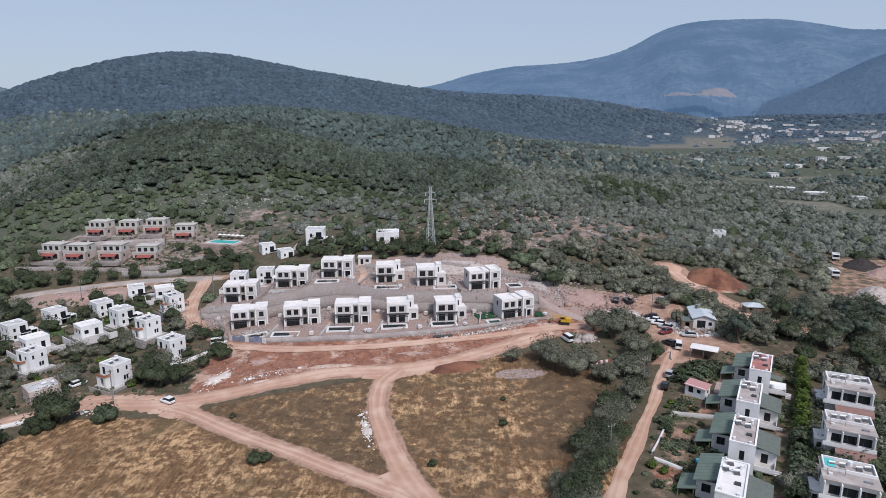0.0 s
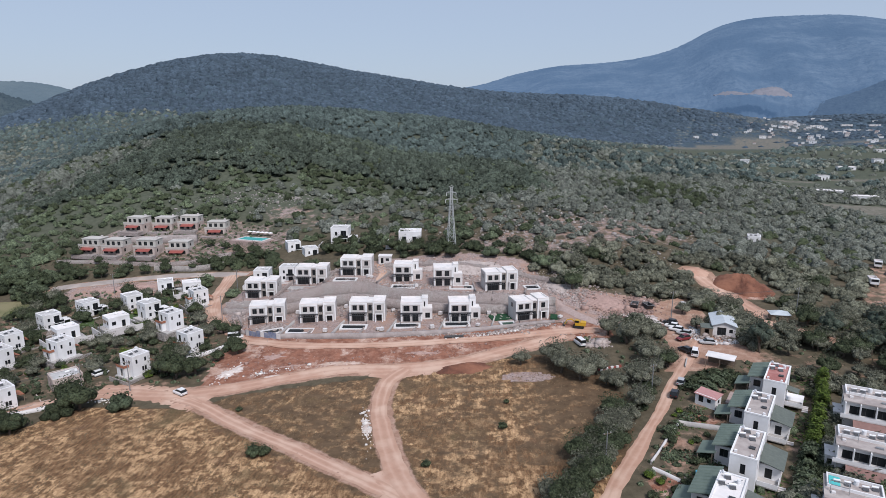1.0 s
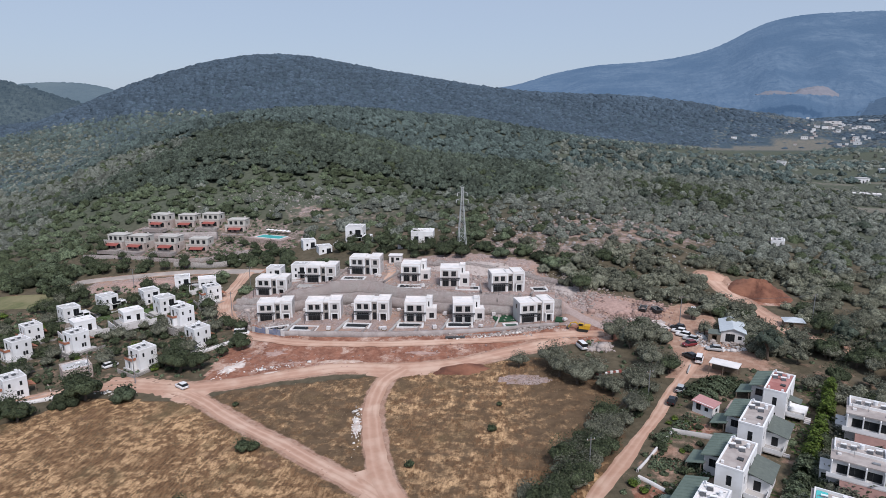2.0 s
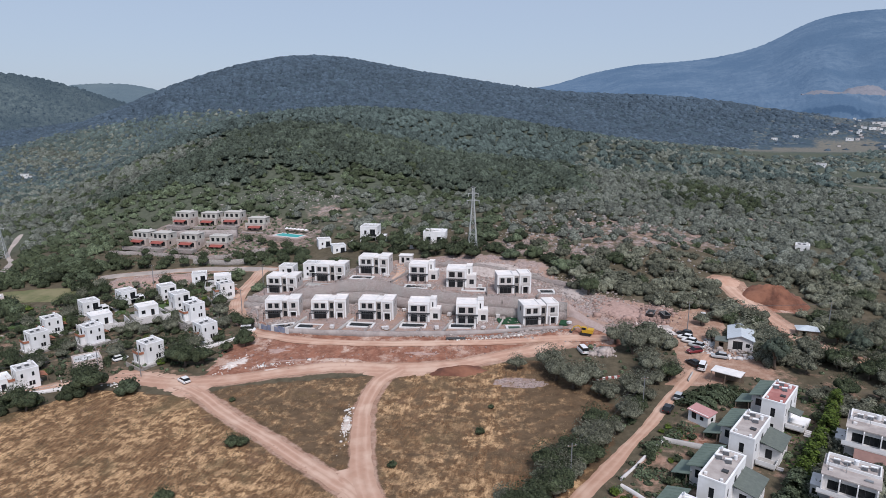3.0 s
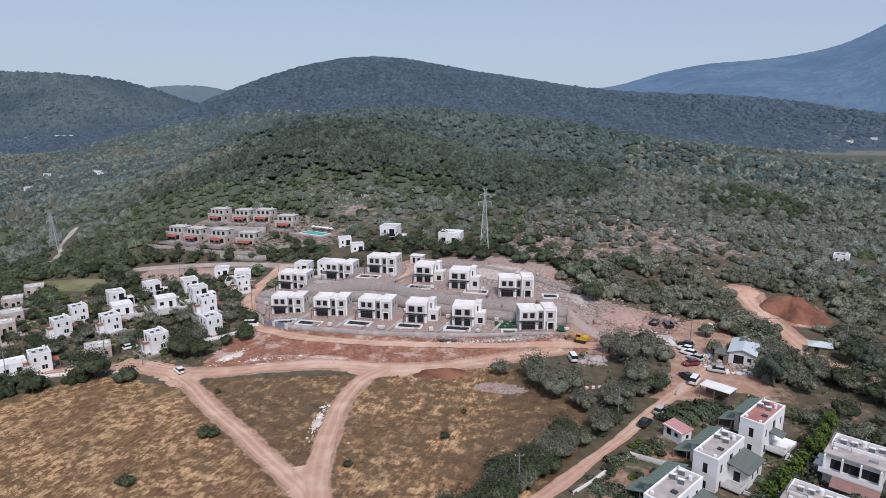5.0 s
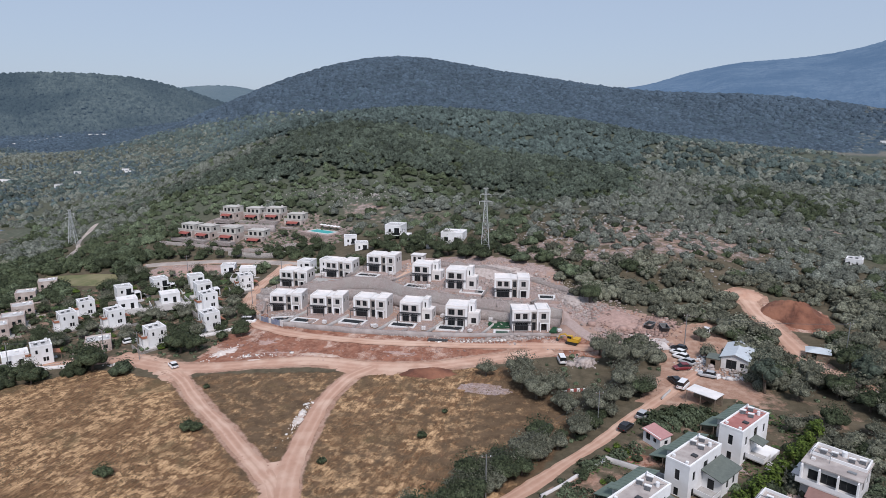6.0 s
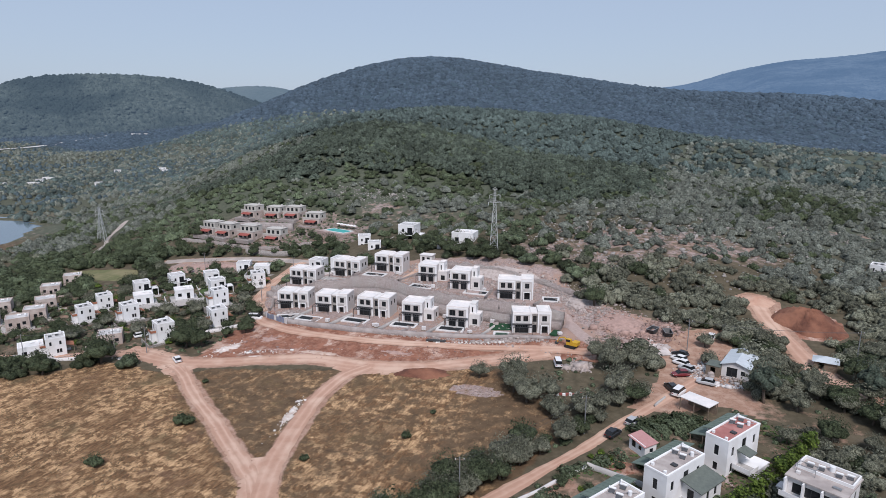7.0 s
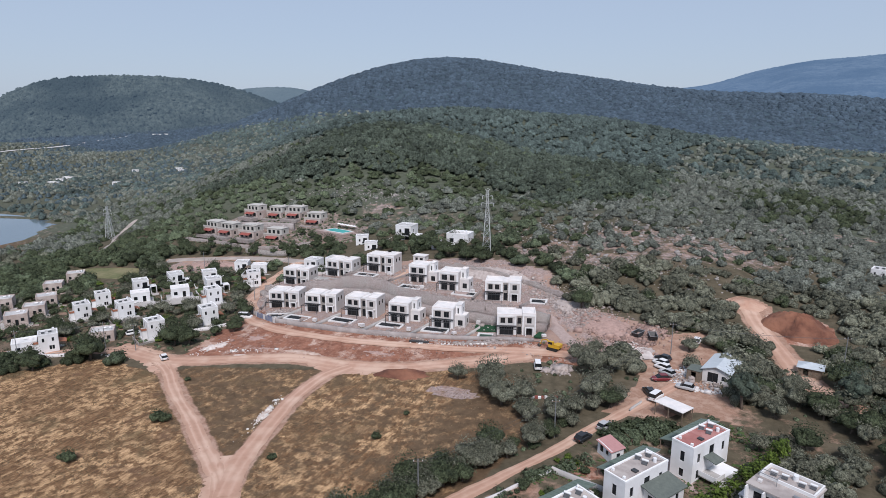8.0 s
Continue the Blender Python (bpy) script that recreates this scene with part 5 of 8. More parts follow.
def build_grass():
    """Tufts of dry grass over the field, thicker in patches."""
    x, y, rng = scatter(-120, 40, 74, 150, 0.36, 31)
    ok = inside(x, y, FIELD) & (rng.uniform(0, 1, x.size) < 0.05 + 1.3 * np.maximum(lumps(x, y, 5, 8) - 0.45, 0) + 0.5 * (lumps(x, y, 1.1, 18) > 0.62))
    for line, w in ((TRACK_WEST, 2.6), (TRACK_LOWER, 3.2), (TRACK_BRANCH, 2.7), (LANE_EAST, 3)):
        ok &= away(x, y, line) > w
    ok &= (x < -30) | (rng.uniform(0, 1, x.size) < 0.5)
    x, y = x[ok], y[ok]
    n = x.size
    z = height(x, y)
    a = rng.uniform(0, 6.28, n)
    s = rng.uniform(0.04, 0.13, n)
    h = rng.uniform(0.08, 0.24, n)
    dx, dy = np.cos(a) * s, np.sin(a) * s
    lean = rng.normal(0, 0.16, (n, 2)) + (0.1, 0.12)
    v = np.stack([np.stack([x - dx, y - dy, z - 0.05], -1), np.stack([x + dx, y + dy, z - 0.05], -1),
                  np.stack([x + dx * 1.2 + lean[:, 0], y + dy * 1.2 + lean[:, 1], z + h], -1), np.stack([x - dx * 1.2 + lean[:, 0], y - dy * 1.2 + lean[:, 1], z + h * 0.8], -1)], 1)
    me = array_mesh("dry_grass", v.reshape(-1, 3), np.arange(n * 4).reshape(n, 4), DRYGRASS)
    tagged(new("dry_grass", me), "tufts of straw-coloured dry grass on the field", "grass", kind="stuff")


def build_garden_grass():
    """Low green weeds and grass between the garden beds."""
    x, y, rng = scatter(26, 86, 60, 146, 0.5, 77)
    ok = inside(x, y, GARDENS) & (lumps(x, y, 4, 12) > 0.6) & (away(x, y, LANE_EAST) > 2.6)
    x, y = x[ok], y[ok]
    n = x.size
    z = height(x, y)
    a = rng.uniform(0, 6.28, n)
    s, h = rng.uniform(0.15, 0.36, n), rng.uniform(0.08, 0.24, n)
    dx, dy = np.cos(a) * s, np.sin(a) * s
    lean = rng.normal(0, 0.3, (n, 2))
    v = np.stack([np.stack([x - dx, y - dy, z - 0.05], -1), np.stack([x + dx, y + dy, z - 0.05], -1),
                  np.stack([x + dx + lean[:, 0], y + dy + lean[:, 1], z + h], -1), np.stack([x - dx + lean[:, 0], y - dy + lean[:, 1], z + h * 0.8], -1)], 1)
    me = array_mesh("garden_grass", v.reshape(-1, 3), np.arange(n * 4).reshape(n, 4), LAWN)
    tagged(new("garden_grass", me), "low green grass and weeds between garden beds", "grass", kind="stuff")


build_grass()
build_garden_grass()


# ---- the building site: villas, walls, pools ----
def shell(s, x0, x1, y0, y1, z0, z1, front=(), right=(), back=(), left=(), t=0.25):
    """Four outer walls with holes; positions along each wall run from its own left end seen from outside."""
    s.wall((x0, y0), (x1, y0), z0, z1, t, front)
    s.wall((x1, y0 + t), (x1, y1 - t), z0, z1, t, right)
    s.wall((x1, y1), (x0, y1), z0, z1, t, back)
    s.wall((x0, y1 - t), (x0, y0 + t), z0, z1, t, left)
    return s


def rim(s, x0, x1, y0, y1, z0, z1, t=0.3):
    """A parapet ring, a little proud of the walls."""
    o = 0.03
    out = [(x0 - o, y0 - o), (x1 + o, y0 - o), (x1 + o, y1 + o), (x0 - o, y1 + o)]
    inn = [(x0 + t, y0 + t), (x1 - t, y0 + t), (x1 - t, y1 - t), (x0 + t, y1 - t)]
    v = [(x, y, z) for z in (z0, z1) for x, y in out + inn]
    f = []
    for i in range(4):
        j = (i + 1) % 4
        f += [(i, j, 8 + j, 8 + i), (4 + j, 4 + i, 12 + i, 12 + j), (8 + i, 8 + j, 12 + j, 12 + i), (j, i, 4 + i, 4 + j)]
    return s.add(v, f)


def facing(side, x, y, z):
    """Where a window's own axes go on a wall: x along the wall, y into the house."""
    turn = {"front": 0, "right": 90, "back": 180, "left": 270}[side]
    return Matrix.Translation((x, y, z)) @ Matrix.Rotation(radians(turn), 4, "Z")


def glazed(parent, m, w, h, bars=1, name="window", frame_mat=None):
    """A window or glass door in its opening: a frame with mullions, and panes behind."""
    s, b = Solid(), 0.07
    s.box(0, w, 0.08, 0.16, 0, b, m)
    s.box(0, w, 0.08, 0.16, h - b, h, m)
    s.box(0, b, 0.08, 0.16, b, h - b, m)
    s.box(w - b, w, 0.08, 0.16, b, h - b, m)
    for i in range(bars):
        c = w * (i + 1) / (bars + 1)
        s.box(c - 0.03, c + 0.03, 0.08, 0.16, b, h - b, m)
    ob = part(name, s, frame_mat or FRAME, parent)
    p = Solid().box(b, w - b, 0.10, 0.13, b, h - b, m)
    part("pane", p, GLASS, ob)
    return ob


def wide_villa():
    v = thing("villa", "new two-storey villa in pale render with white parapets", "house", "villas on the site")
    s = shell(Solid(), 0, 5.2, 0, 6, -0.6, 5.7, front=[(0.9, 2.2, 3.45, 5.0), (2.9, 4.2, 3.45, 5.0), (0.7, 4.4, 0.1, 2.4)], left=[(2.0, 3.2, 3.5, 4.9)])
    part("west_wall", s, RENDER, v)
    s = shell(Solid(), 5.2, 6.9, 0.45, 5.6, -0.6, 5.5, front=[(0.35, 1.35, 3.2, 5.0), (0.3, 1.4, 0.1, 2.4)])
    part("stair_wall", s, CLAD, v, "grey stone-clad recess")
    s = shell(Solid(), 6.9, 10.5, 0.2, 6, -0.6, 6.0, front=[(1.15, 2.45, 3.45, 5.0), (1.0, 2.6, 0.1, 2.3)], right=[(1.2, 2.2, 3.6, 4.9), (3.4, 4.4, 3.6, 4.9)])
    part("east_wall", s, RENDER, v)
    part("east_surround", Solid().box(6.86, 7.2, 0.08, 0.198, 0, 5.99).box(10.2, 10.54, 0.08, 0.198, 0, 5.99).box(7.2, 10.2, 0.08, 0.198, 5.5, 5.99), WHITE, v, "white frame round the facade")
    part("parapet", rim(rim(Solid(), 0, 5.2, 0, 6, 5.7, 6.05), 6.9, 10.5, 0.2, 6, 6.0, 6.35), ROOFWHITE, v, "white parapet")
    part("roof", Solid().box(0.3, 4.9, 0.3, 5.7, 5.5, 5.78).box(5.25, 6.85, 0.4, 5.6, 5.5, 5.9).box(7.2, 10.2, 0.5, 5.7, 5.85, 6.1), ROOFWHITE, v, "white roof")
    part("floor_slab", Solid().box(0.25, 4.95, 0.25, 5.75, 2.75, 2.95).box(7.15, 10.25, 0.45, 5.75, 2.75, 2.95), CONCRETE, v)
    for side, x, y, z, w, h, bars, nm in (("front", 0.9, 0, 3.45, 1.3, 1.55, 1, "window"), ("front", 2.9, 0, 3.45, 1.3, 1.55, 1, "window"), ("front", 0.7, 0, 0.1, 3.7, 2.3, 2, "glass_door"),
                                          ("front", 5.55, 0.45, 3.2, 1.0, 1.8, 0, "window"), ("front", 5.5, 0.45, 0.1, 1.1, 2.3, 0, "door"), ("front", 8.05, 0.2, 3.45, 1.3, 1.55, 1, "window"),
                                          ("front", 7.9, 0.2, 0.1, 1.6, 2.2, 1, "glass_door"), ("right", 10.5, 1.65, 3.6, 1.0, 1.3, 0, "window"), ("right", 10.5, 3.85, 3.6, 1.0, 1.3, 0, "window"), ("left", 0, 3.75, 3.5, 1.2, 1.4, 0, "window")):
        glazed(v, facing(side, x, y, z), w, h, bars, nm)
    part("surround", Solid().box(-0.04, 0.4, -0.12, -0.002, 0, 5.69).box(4.7, 5.24, -0.12, -0.002, 0, 5.69).box(0.4, 4.7, -0.12, -0.002, 5.25, 5.69), WHITE, v, "white frame round the facade")
    part("canopy", Solid().box(-0.1, 5.3, -0.55, -0.13, 2.7, 2.88), PERGOLA, v, "dark canopy over the terrace door")
    frame_ = part("pergola", Solid().box(-0.1, 5.3, -2.8, -2.68, 2.62, 2.78), PERGOLA, v, "dark steel pergola")
    for i in range(9):
        part("slat", Solid().box(i * 0.65 - 0.05, i * 0.65 + 0.05, -2.68, -0.56, 2.68, 2.78), PERGOLA, frame_)
    for x in (-0.05, 5.15):
        part("post", Solid().box(x, x + 0.12, -2.8, -2.68, -0.3, 2.62), PERGOLA, frame_)
    porch = part("porch", Solid().box(7.6, 9.9, -0.9, 0.19, 2.45, 2.75), WHITE, v, "white entrance porch")
    for x in (7.6, 9.62):
        part("post", Solid().box(x, x + 0.28, -0.9, -0.62, -0.3, 2.45), WHITE, porch)
    part("balcony_rail", Solid().box(7.6, 9.9, -0.88, -0.84, 2.75, 3.5), CONCRETE, v)
    part("terrace", Solid().box(-0.6, 11.0, -3.4, -0.1, -0.5, 0.06), PAVING, v, "pinkish paved terrace")
    return v


def narrow_villa():
    v = thing("villa", "new two-storey villa with a set-back side wing", "house", "villas on the site")
    s = shell(Solid(), 0, 6.3, 0, 6.2, -0.6, 5.8, front=[(0.8, 2.6, 3.3, 5.0), (3.5, 5.0, 3.3, 5.0), (0.7, 2.7, 0.1, 2.4), (3.4, 5.2, 0.1, 2.4)], left=[(2.0, 3.2, 3.5, 4.9)])
    part("front_wall", s, RENDER, v)
    s = shell(Solid(), 6.3, 9.3, 1.6, 6.4, -0.6, 3.4, front=[(0.9, 2.3, 0.7, 2.3)], right=[(2.0, 3.4, 0.8, 2.2)])
    part("wing_wall", s, PALE, v)
    s = shell(Solid(), 6.3, 8.0, 2.6, 6.0, 3.4, 6.3, front=[(0.5, 0.9, 3.9, 5.5)], right=[(1.5, 2.3, 3.9, 5.3)])
    part("stair_tower", s, WHITE, v, "white stair tower")
    part("parapet", rim(rim(rim(Solid(), 0, 6.3, 0, 6.2, 5.8, 6.12), 6.3, 8.0, 2.6, 6.0, 6.3, 6.6), 6.34, 9.3, 1.6, 2.55, 3.4, 3.75), ROOFWHITE, v, "white parapet")
    part("roof", Solid().box(0.3, 6.0, 0.3, 5.9, 5.6, 5.88).box(6.6, 7.7, 2.9, 5.7, 6.1, 6.38).box(6.35, 9.2, 1.7, 6.3, 3.2, 3.44), ROOFWHITE, v, "white roof")
    part("floor_slab", Solid().box(0.25, 6.05, 0.25, 5.95, 2.75, 2.95), CONCRETE, v)
    for side, x, y, z, w, h, bars, nm in (("front", 0.8, 0, 3.3, 1.8, 1.7, 1, "window"), ("front", 3.5, 0, 3.3, 1.5, 1.7, 1, "window"), ("front", 0.7, 0, 0.1, 2.0, 2.3, 1, "glass_door"), ("front", 3.4, 0, 0.1, 1.8, 2.3, 1, "glass_door"),
                                          ("front", 7.2, 1.6, 0.7, 1.4, 1.6, 1, "window"), ("right", 9.3, 3.85, 0.8, 1.4, 1.4, 1, "window"), ("front", 6.8, 2.6, 3.9, 0.4, 1.6, 0, "window"), ("right", 8.0, 4.35, 3.9, 0.8, 1.4, 0, "window"), ("left", 0, 3.95, 3.5, 1.2, 1.4, 0, "window")):
        glazed(v, facing(side, x, y, z), w, h, bars, nm)
    part("surround", Solid().box(-0.04, 0.4, -0.12, -0.002, 0, 5.79).box(5.7, 6.34, -0.12, -0.002, 0, 5.79).box(0.4, 5.7, -0.12, -0.002, 5.3, 5.79), WHITE, v, "white frame round the facade")
    part("canopy", Solid().box(-0.1, 6.4, -0.55, -0.13, 2.75, 2.95), PERGOLA, v, "dark canopy over the terrace doors")
    frame_ = part("pergola", Solid().box(-0.1, 6.0, -2.6, -2.48, 2.62, 2.78), PERGOLA, v, "dark steel pergola")
    for i in range(10):
        part("slat", Solid().box(i * 0.65 - 0.05, i * 0.65 + 0.05, -2.48, -0.56, 2.68, 2.78), PERGOLA, frame_)
    for x in (-0.05, 5.85):
        part("post", Solid().box(x, x + 0.12, -2.6, -2.48, -0.3, 2.62), PERGOLA, frame_)
    part("terrace", Solid().box(-0.6, 9.6, -3.2, -0.1, -0.5, 0.06), PAVING, v, "pinkish paved terrace")
    return v


def pool(w, d, lining, label):
    p = thing("swimming_pool", label, "pool", "villa pools")
    c = 0.55
    part("coping", rim(Solid(), -c, w + c, -c, d + c, -0.6, 0.32, c + 0.03), DECK, p, "white pool edge")
    part("basin", Solid().box(0, w, 0, d, -0.5, 0.12), lining, p, "dark pool lining")
    return p


def build_site():
    wide, narrow = wide_villa(), narrow_villa()
    for i, (x, y, z, a) in enumerate(((-63, 171.4, -0.7, 13), (-46.7, 169.4, 1.0, 10), (-31.7, 169.6, 1.9, 5), (17.3, 170.2, 3.0, 20), (-71.2, 189, 2.2, 4), (-55, 192.4, 6.3, 3), (-40.7, 196.8, 8.6, 2), (8.3, 184.3, 7.8, 15))):
        m = pose(x, y, z, 0, 0, a)
        if i:
            copy_thing(wide, m)
        else:
            wide.matrix_basis = m
    for i, (x, y, z, a) in enumerate(((-16.4, 169.6, 2.1, 6), (-2.0, 169.2, 2.6, 8), (-22.0, 192.9, 7.7, 4), (-8.2, 187.0, 8.3, 6))):
        m = pose(x, y, z, 0, 0, a)
        if i:
            copy_thing(narrow, m)
        else:
            narrow.matrix_basis = m
    basin = pool(6.6, 3.0, POOLBLACK, "rectangular pool with white edge and dark lining")
    for i, (x, y, a) in enumerate(((-47.9, 160.9, 4), (-32.6, 162.8, 3), (-17.2, 164.4, 6), (-2.9, 165.2, 7), (-41.2, 190.2, 2), (-21.2, 184.9, 2), (-2.5, 184.9, 5))):
        m = pose(x, y, z_at(x + 2, y + 1.5), 0, 0, a)
        if i:
            copy_thing(basin, m)
        else:
            basin.matrix_basis = m
    side = pool(5.6, 2.8, POOLBLACK, "pool with white edge set askew beside the track")
    side.matrix_basis = pose(-54.6, 160.4, z_at(-52, 163), 0, 0, 32)
    east = pool(4.0, 3.4, POOLBLACK, "dark pool at the terrace's stony end")
    east.matrix_basis = pose(21.6, 187.6, z_at(23, 189), 0, 0, 12)
    green = pool(3.4, 3.8, material("green_pool_lining", (0.012, 0.05, 0.03), (0.016, 0.06, 0.036), 1.0, 0.3), "small pool with dark green lining beside a turf lawn")
    green.matrix_basis = pose(13.9, 164.9, z_at(15, 167), 0, 0, 14)
    bare = thing("swimming_pool", "unfinished concrete pool frame", "pool", "villa pools")
    part("coping", rim(Solid(), 0, 8.2, 0, 3.2, -0.4, 0.35, 0.4), CONCRETE, bare)
    part("basin", Solid().box(0.4, 7.8, 0.4, 2.8, -0.4, 0.05), CONCRETE, bare)
    bare.matrix_basis = pose(-55.6, 185.6, z_at(-52, 187.5), 0, 0, 5)
    t = thing("lawn", "strip of dark green artificial turf", "lawn")
    part("turf", Solid().box(0, 6.0, 0, 5.2, -0.4, 0.12), FALSETURF, t)
    t.matrix_basis = pose(10.6, 170.2, z_at(12.5, 173) + 0.14, 0, 0, 18)
    t = copy_thing(t, pose(27.4, 171.2, z_at(29, 173) + 0.4, 0, 0, -6) @ Matrix.Scale(0.75, 4))


build_site()


def long_wall(name, label, line, thick, low, high, mat, seed=0, batter=0.0, step=1.6, kind="structure", ragged=0.1, bend=True):
    """A wall along a plan line; low and high give foot and crown heights for arrays of places."""
    if bend:
        p = curve_through(line, step)
    else:
        xs = np.arange(line[0][0], line[-1][0], step)
        p = np.stack([xs, along(xs, line)], -1)
    way = np.gradient(p, axis=0)
    way /= np.linalg.norm(way, axis=1)[:, None]
    side = np.stack([-way[:, 1], way[:, 0]], -1)
    rng = np.random.default_rng(seed)
    z0, z1 = low(p[:, 0], p[:, 1]), high(p[:, 0], p[:, 1]) + rng.normal(0, ragged, len(p))
    ring = [np.stack([*(p + side * o).T, z], -1) for o, z in ((-batter, z0), (0, z1), (thick, z1 + rng.normal(0, 0.03, len(p))), (thick, z0))]
    v = np.stack(ring, 1)
    k = len(p)
    i = np.arange(k * 4).reshape(k, 4)
    quads = [np.stack([i[:-1, a], i[1:, a], i[1:, b], i[:-1, b]], -1) for a, b in ((1, 0), (2, 1), (3, 2), (0, 3))]
    quads = np.concatenate(quads + [i[:1, ::1], i[-1:, ::-1]])
    me = array_mesh(name, v.reshape(-1, 3), quads, mat)
    return tagged(new(name, me), label, "wall", kind=kind)


def build_walls():
    flat = lambda d: (lambda x, y: height(x, y) + d)
    long_wall("wall_front", "low grey masonry wall above the site road", FRONT, 0.5, lambda x, y: height(x, y - 1.5) - 0.6, lambda x, y: along(x, LOWER) + 1.3, SITEWALL, 1, ragged=0.05, bend=False)
    tier = [(x, y - 2.6) for x, y in MIDDLE]
    long_wall("wall_terrace", "lower tier of the stepped rubble wall", tier, 2.5, lambda x, y: along(x, LOWER) - 0.6, lambda x, y: 0.5 * (along(x, LOWER) + along(x, UPPER)) + 0.1, STONE, 3, 0.2, ragged=0.12, bend=False)
    long_wall("wall_middle", "tall rubble retaining wall between the terraces", MIDDLE, 0.9, lambda x, y: along(x, LOWER) - 0.6, lambda x, y: along(x, UPPER) + 0.35, STONE, 2, 0.35, ragged=0.18, bend=False)
    for i, (x, w) in enumerate(((-49.8, 12), (-34.2, 12), (-18.8, 12), (-4.4, 11), (10.2, 10))):
        y0 = float(along(x, FRONT)) + 0.6
        long_wall("wall_divider_%d" % i, "pale low wall between two villa plots", [(x, y0), (x + 1.2, y0 + w)], 0.3, flat(-0.5), flat(0.85), CONCRETE, 10 + i, step=4, ragged=0.03)
    for i, (x, w) in enumerate(((-55.5, 5.5), (-41.5, 6), (-26.5, 7), (-11.5, 6), (3.2, 5.5), (17, 4.5))):
        y0 = float(along(x, FRONT)) + 0.6
        long_wall("wall_plot_%d" % i, "rough low stone wall beside a pool", [(x, y0), (x + 0.5, y0 + w)], 0.4, flat(-0.5), flat(0.6), STONE, 60 + i, step=2, ragged=0.12)
    for i, (x0, x1, dy) in enumerate(((-47, -40, 3.0), (-32, -24, 2.6), (-16, -9, 3.2), (-2, 5, 2.8), (20, 27, 2.2))):
        long_wall("wall_step_%d" % i, "short rubble step wall behind a villa", [(x0, float(along(x0, MIDDLE)) - 2.6 - dy), (x1, float(along(x1, MIDDLE)) - 2.6 - dy)], 0.5, flat(-0.5), flat(0.9), STONE, 70 + i, step=1.5, ragged=0.2)
    for i, (a, b) in enumerate((((-60, 183.5), (-58, 199)), ((-44, 187.5), (-43.4, 203)), ((-26.8, 188), (-24.5, 205)), ((5.6, 181), (4.4, 192)), ((20.5, 180.5), (21.5, 187)))):
        long_wall("wall_upper_%d" % i, "rubble wall beside a villa plot", [a, b], 0.45, flat(-0.8), flat(0.9), STONE, 20 + i, step=3, ragged=0.1)
    long_wall("wall_back", "rough rubble wall behind the upper villas", [(-28, 209), (-10, 207), (8, 204), (24, 199), (36, 190)], 0.7, flat(-1), flat(1.6), STONE, 31, ragged=0.3)
    long_wall("wall_west", "rough earth and rubble wall by the site road", [(-75, 186), (-72, 180), (-67.5, 174), (-64.5, 168)], 0.6, flat(-1.2), flat(0.8), STONE, 33, ragged=0.2)
    long_wall("wall_estate", "grey stone retaining wall of the hillside estate", [(-164, 252), (-150, 253.5), (-120, 256.5)], 0.7, lambda x, y: height(x, y - 1) - 1.5, lambda x, y: height(x, y) + 3.4, SITEWALL, 34, ragged=0.04)
    long_wall("wall_estate_low", "pale terrace wall below the estate", [(-172, 236), (-150, 233.5), (-128, 231), (-112, 233), (-98, 241)], 0.6, flat(-1.5), flat(1.6), STONE, 35, ragged=0.1)
    long_wall("wall_estate_road", "pale wall above the lane", [(-124, 226.5), (-106, 226), (-96, 229)], 0.5, flat(-1), flat(2.2), CLAD, 36, ragged=0.05)
    long_wall("wall_lane", "pale garden wall along the lane", [(47.4, 115.4), (42.6, 107.9), (38.4, 101.2)], 0.3, flat(-0.6), flat(0.55), PALE, 37, ragged=0.06)
    long_wall("wall_lane_upper", "low pale wall along the lane's garden side", [(58.4, 146), (57.4, 143.5), (56.6, 141.5)], 0.3, flat(-0.6), flat(0.5), CONCRETE, 42, ragged=0.06)
    long_wall("wall_garden_1", "grey garden wall between plots", [(47.4, 115.2), (52.5, 113.6), (57.6, 112.2)], 0.4, flat(-0.6), flat(0.9), CONCRETE, 38, ragged=0.03)
    long_wall("wall_garden_2", "white garden wall at a red-earth plot", [(38.3, 99.3), (44, 93.4), (47, 90)], 0.35, flat(-0.6), flat(0.6), PALE, 39, ragged=0.06)
    long_wall("wall_village", "pale wall at the village's edge", [(-112, 121), (-100, 119.5), (-91, 124)], 0.4, flat(-0.6), flat(0.9), PALE, 40, ragged=0.05)
    long_wall("wall_village_lane", "pale wall beside the village lane", [(-78, 146), (-70, 148.5), (-63.5, 154)], 0.4, flat(-0.6), flat(1.0), PALE, 41, ragged=0.05)


build_walls()


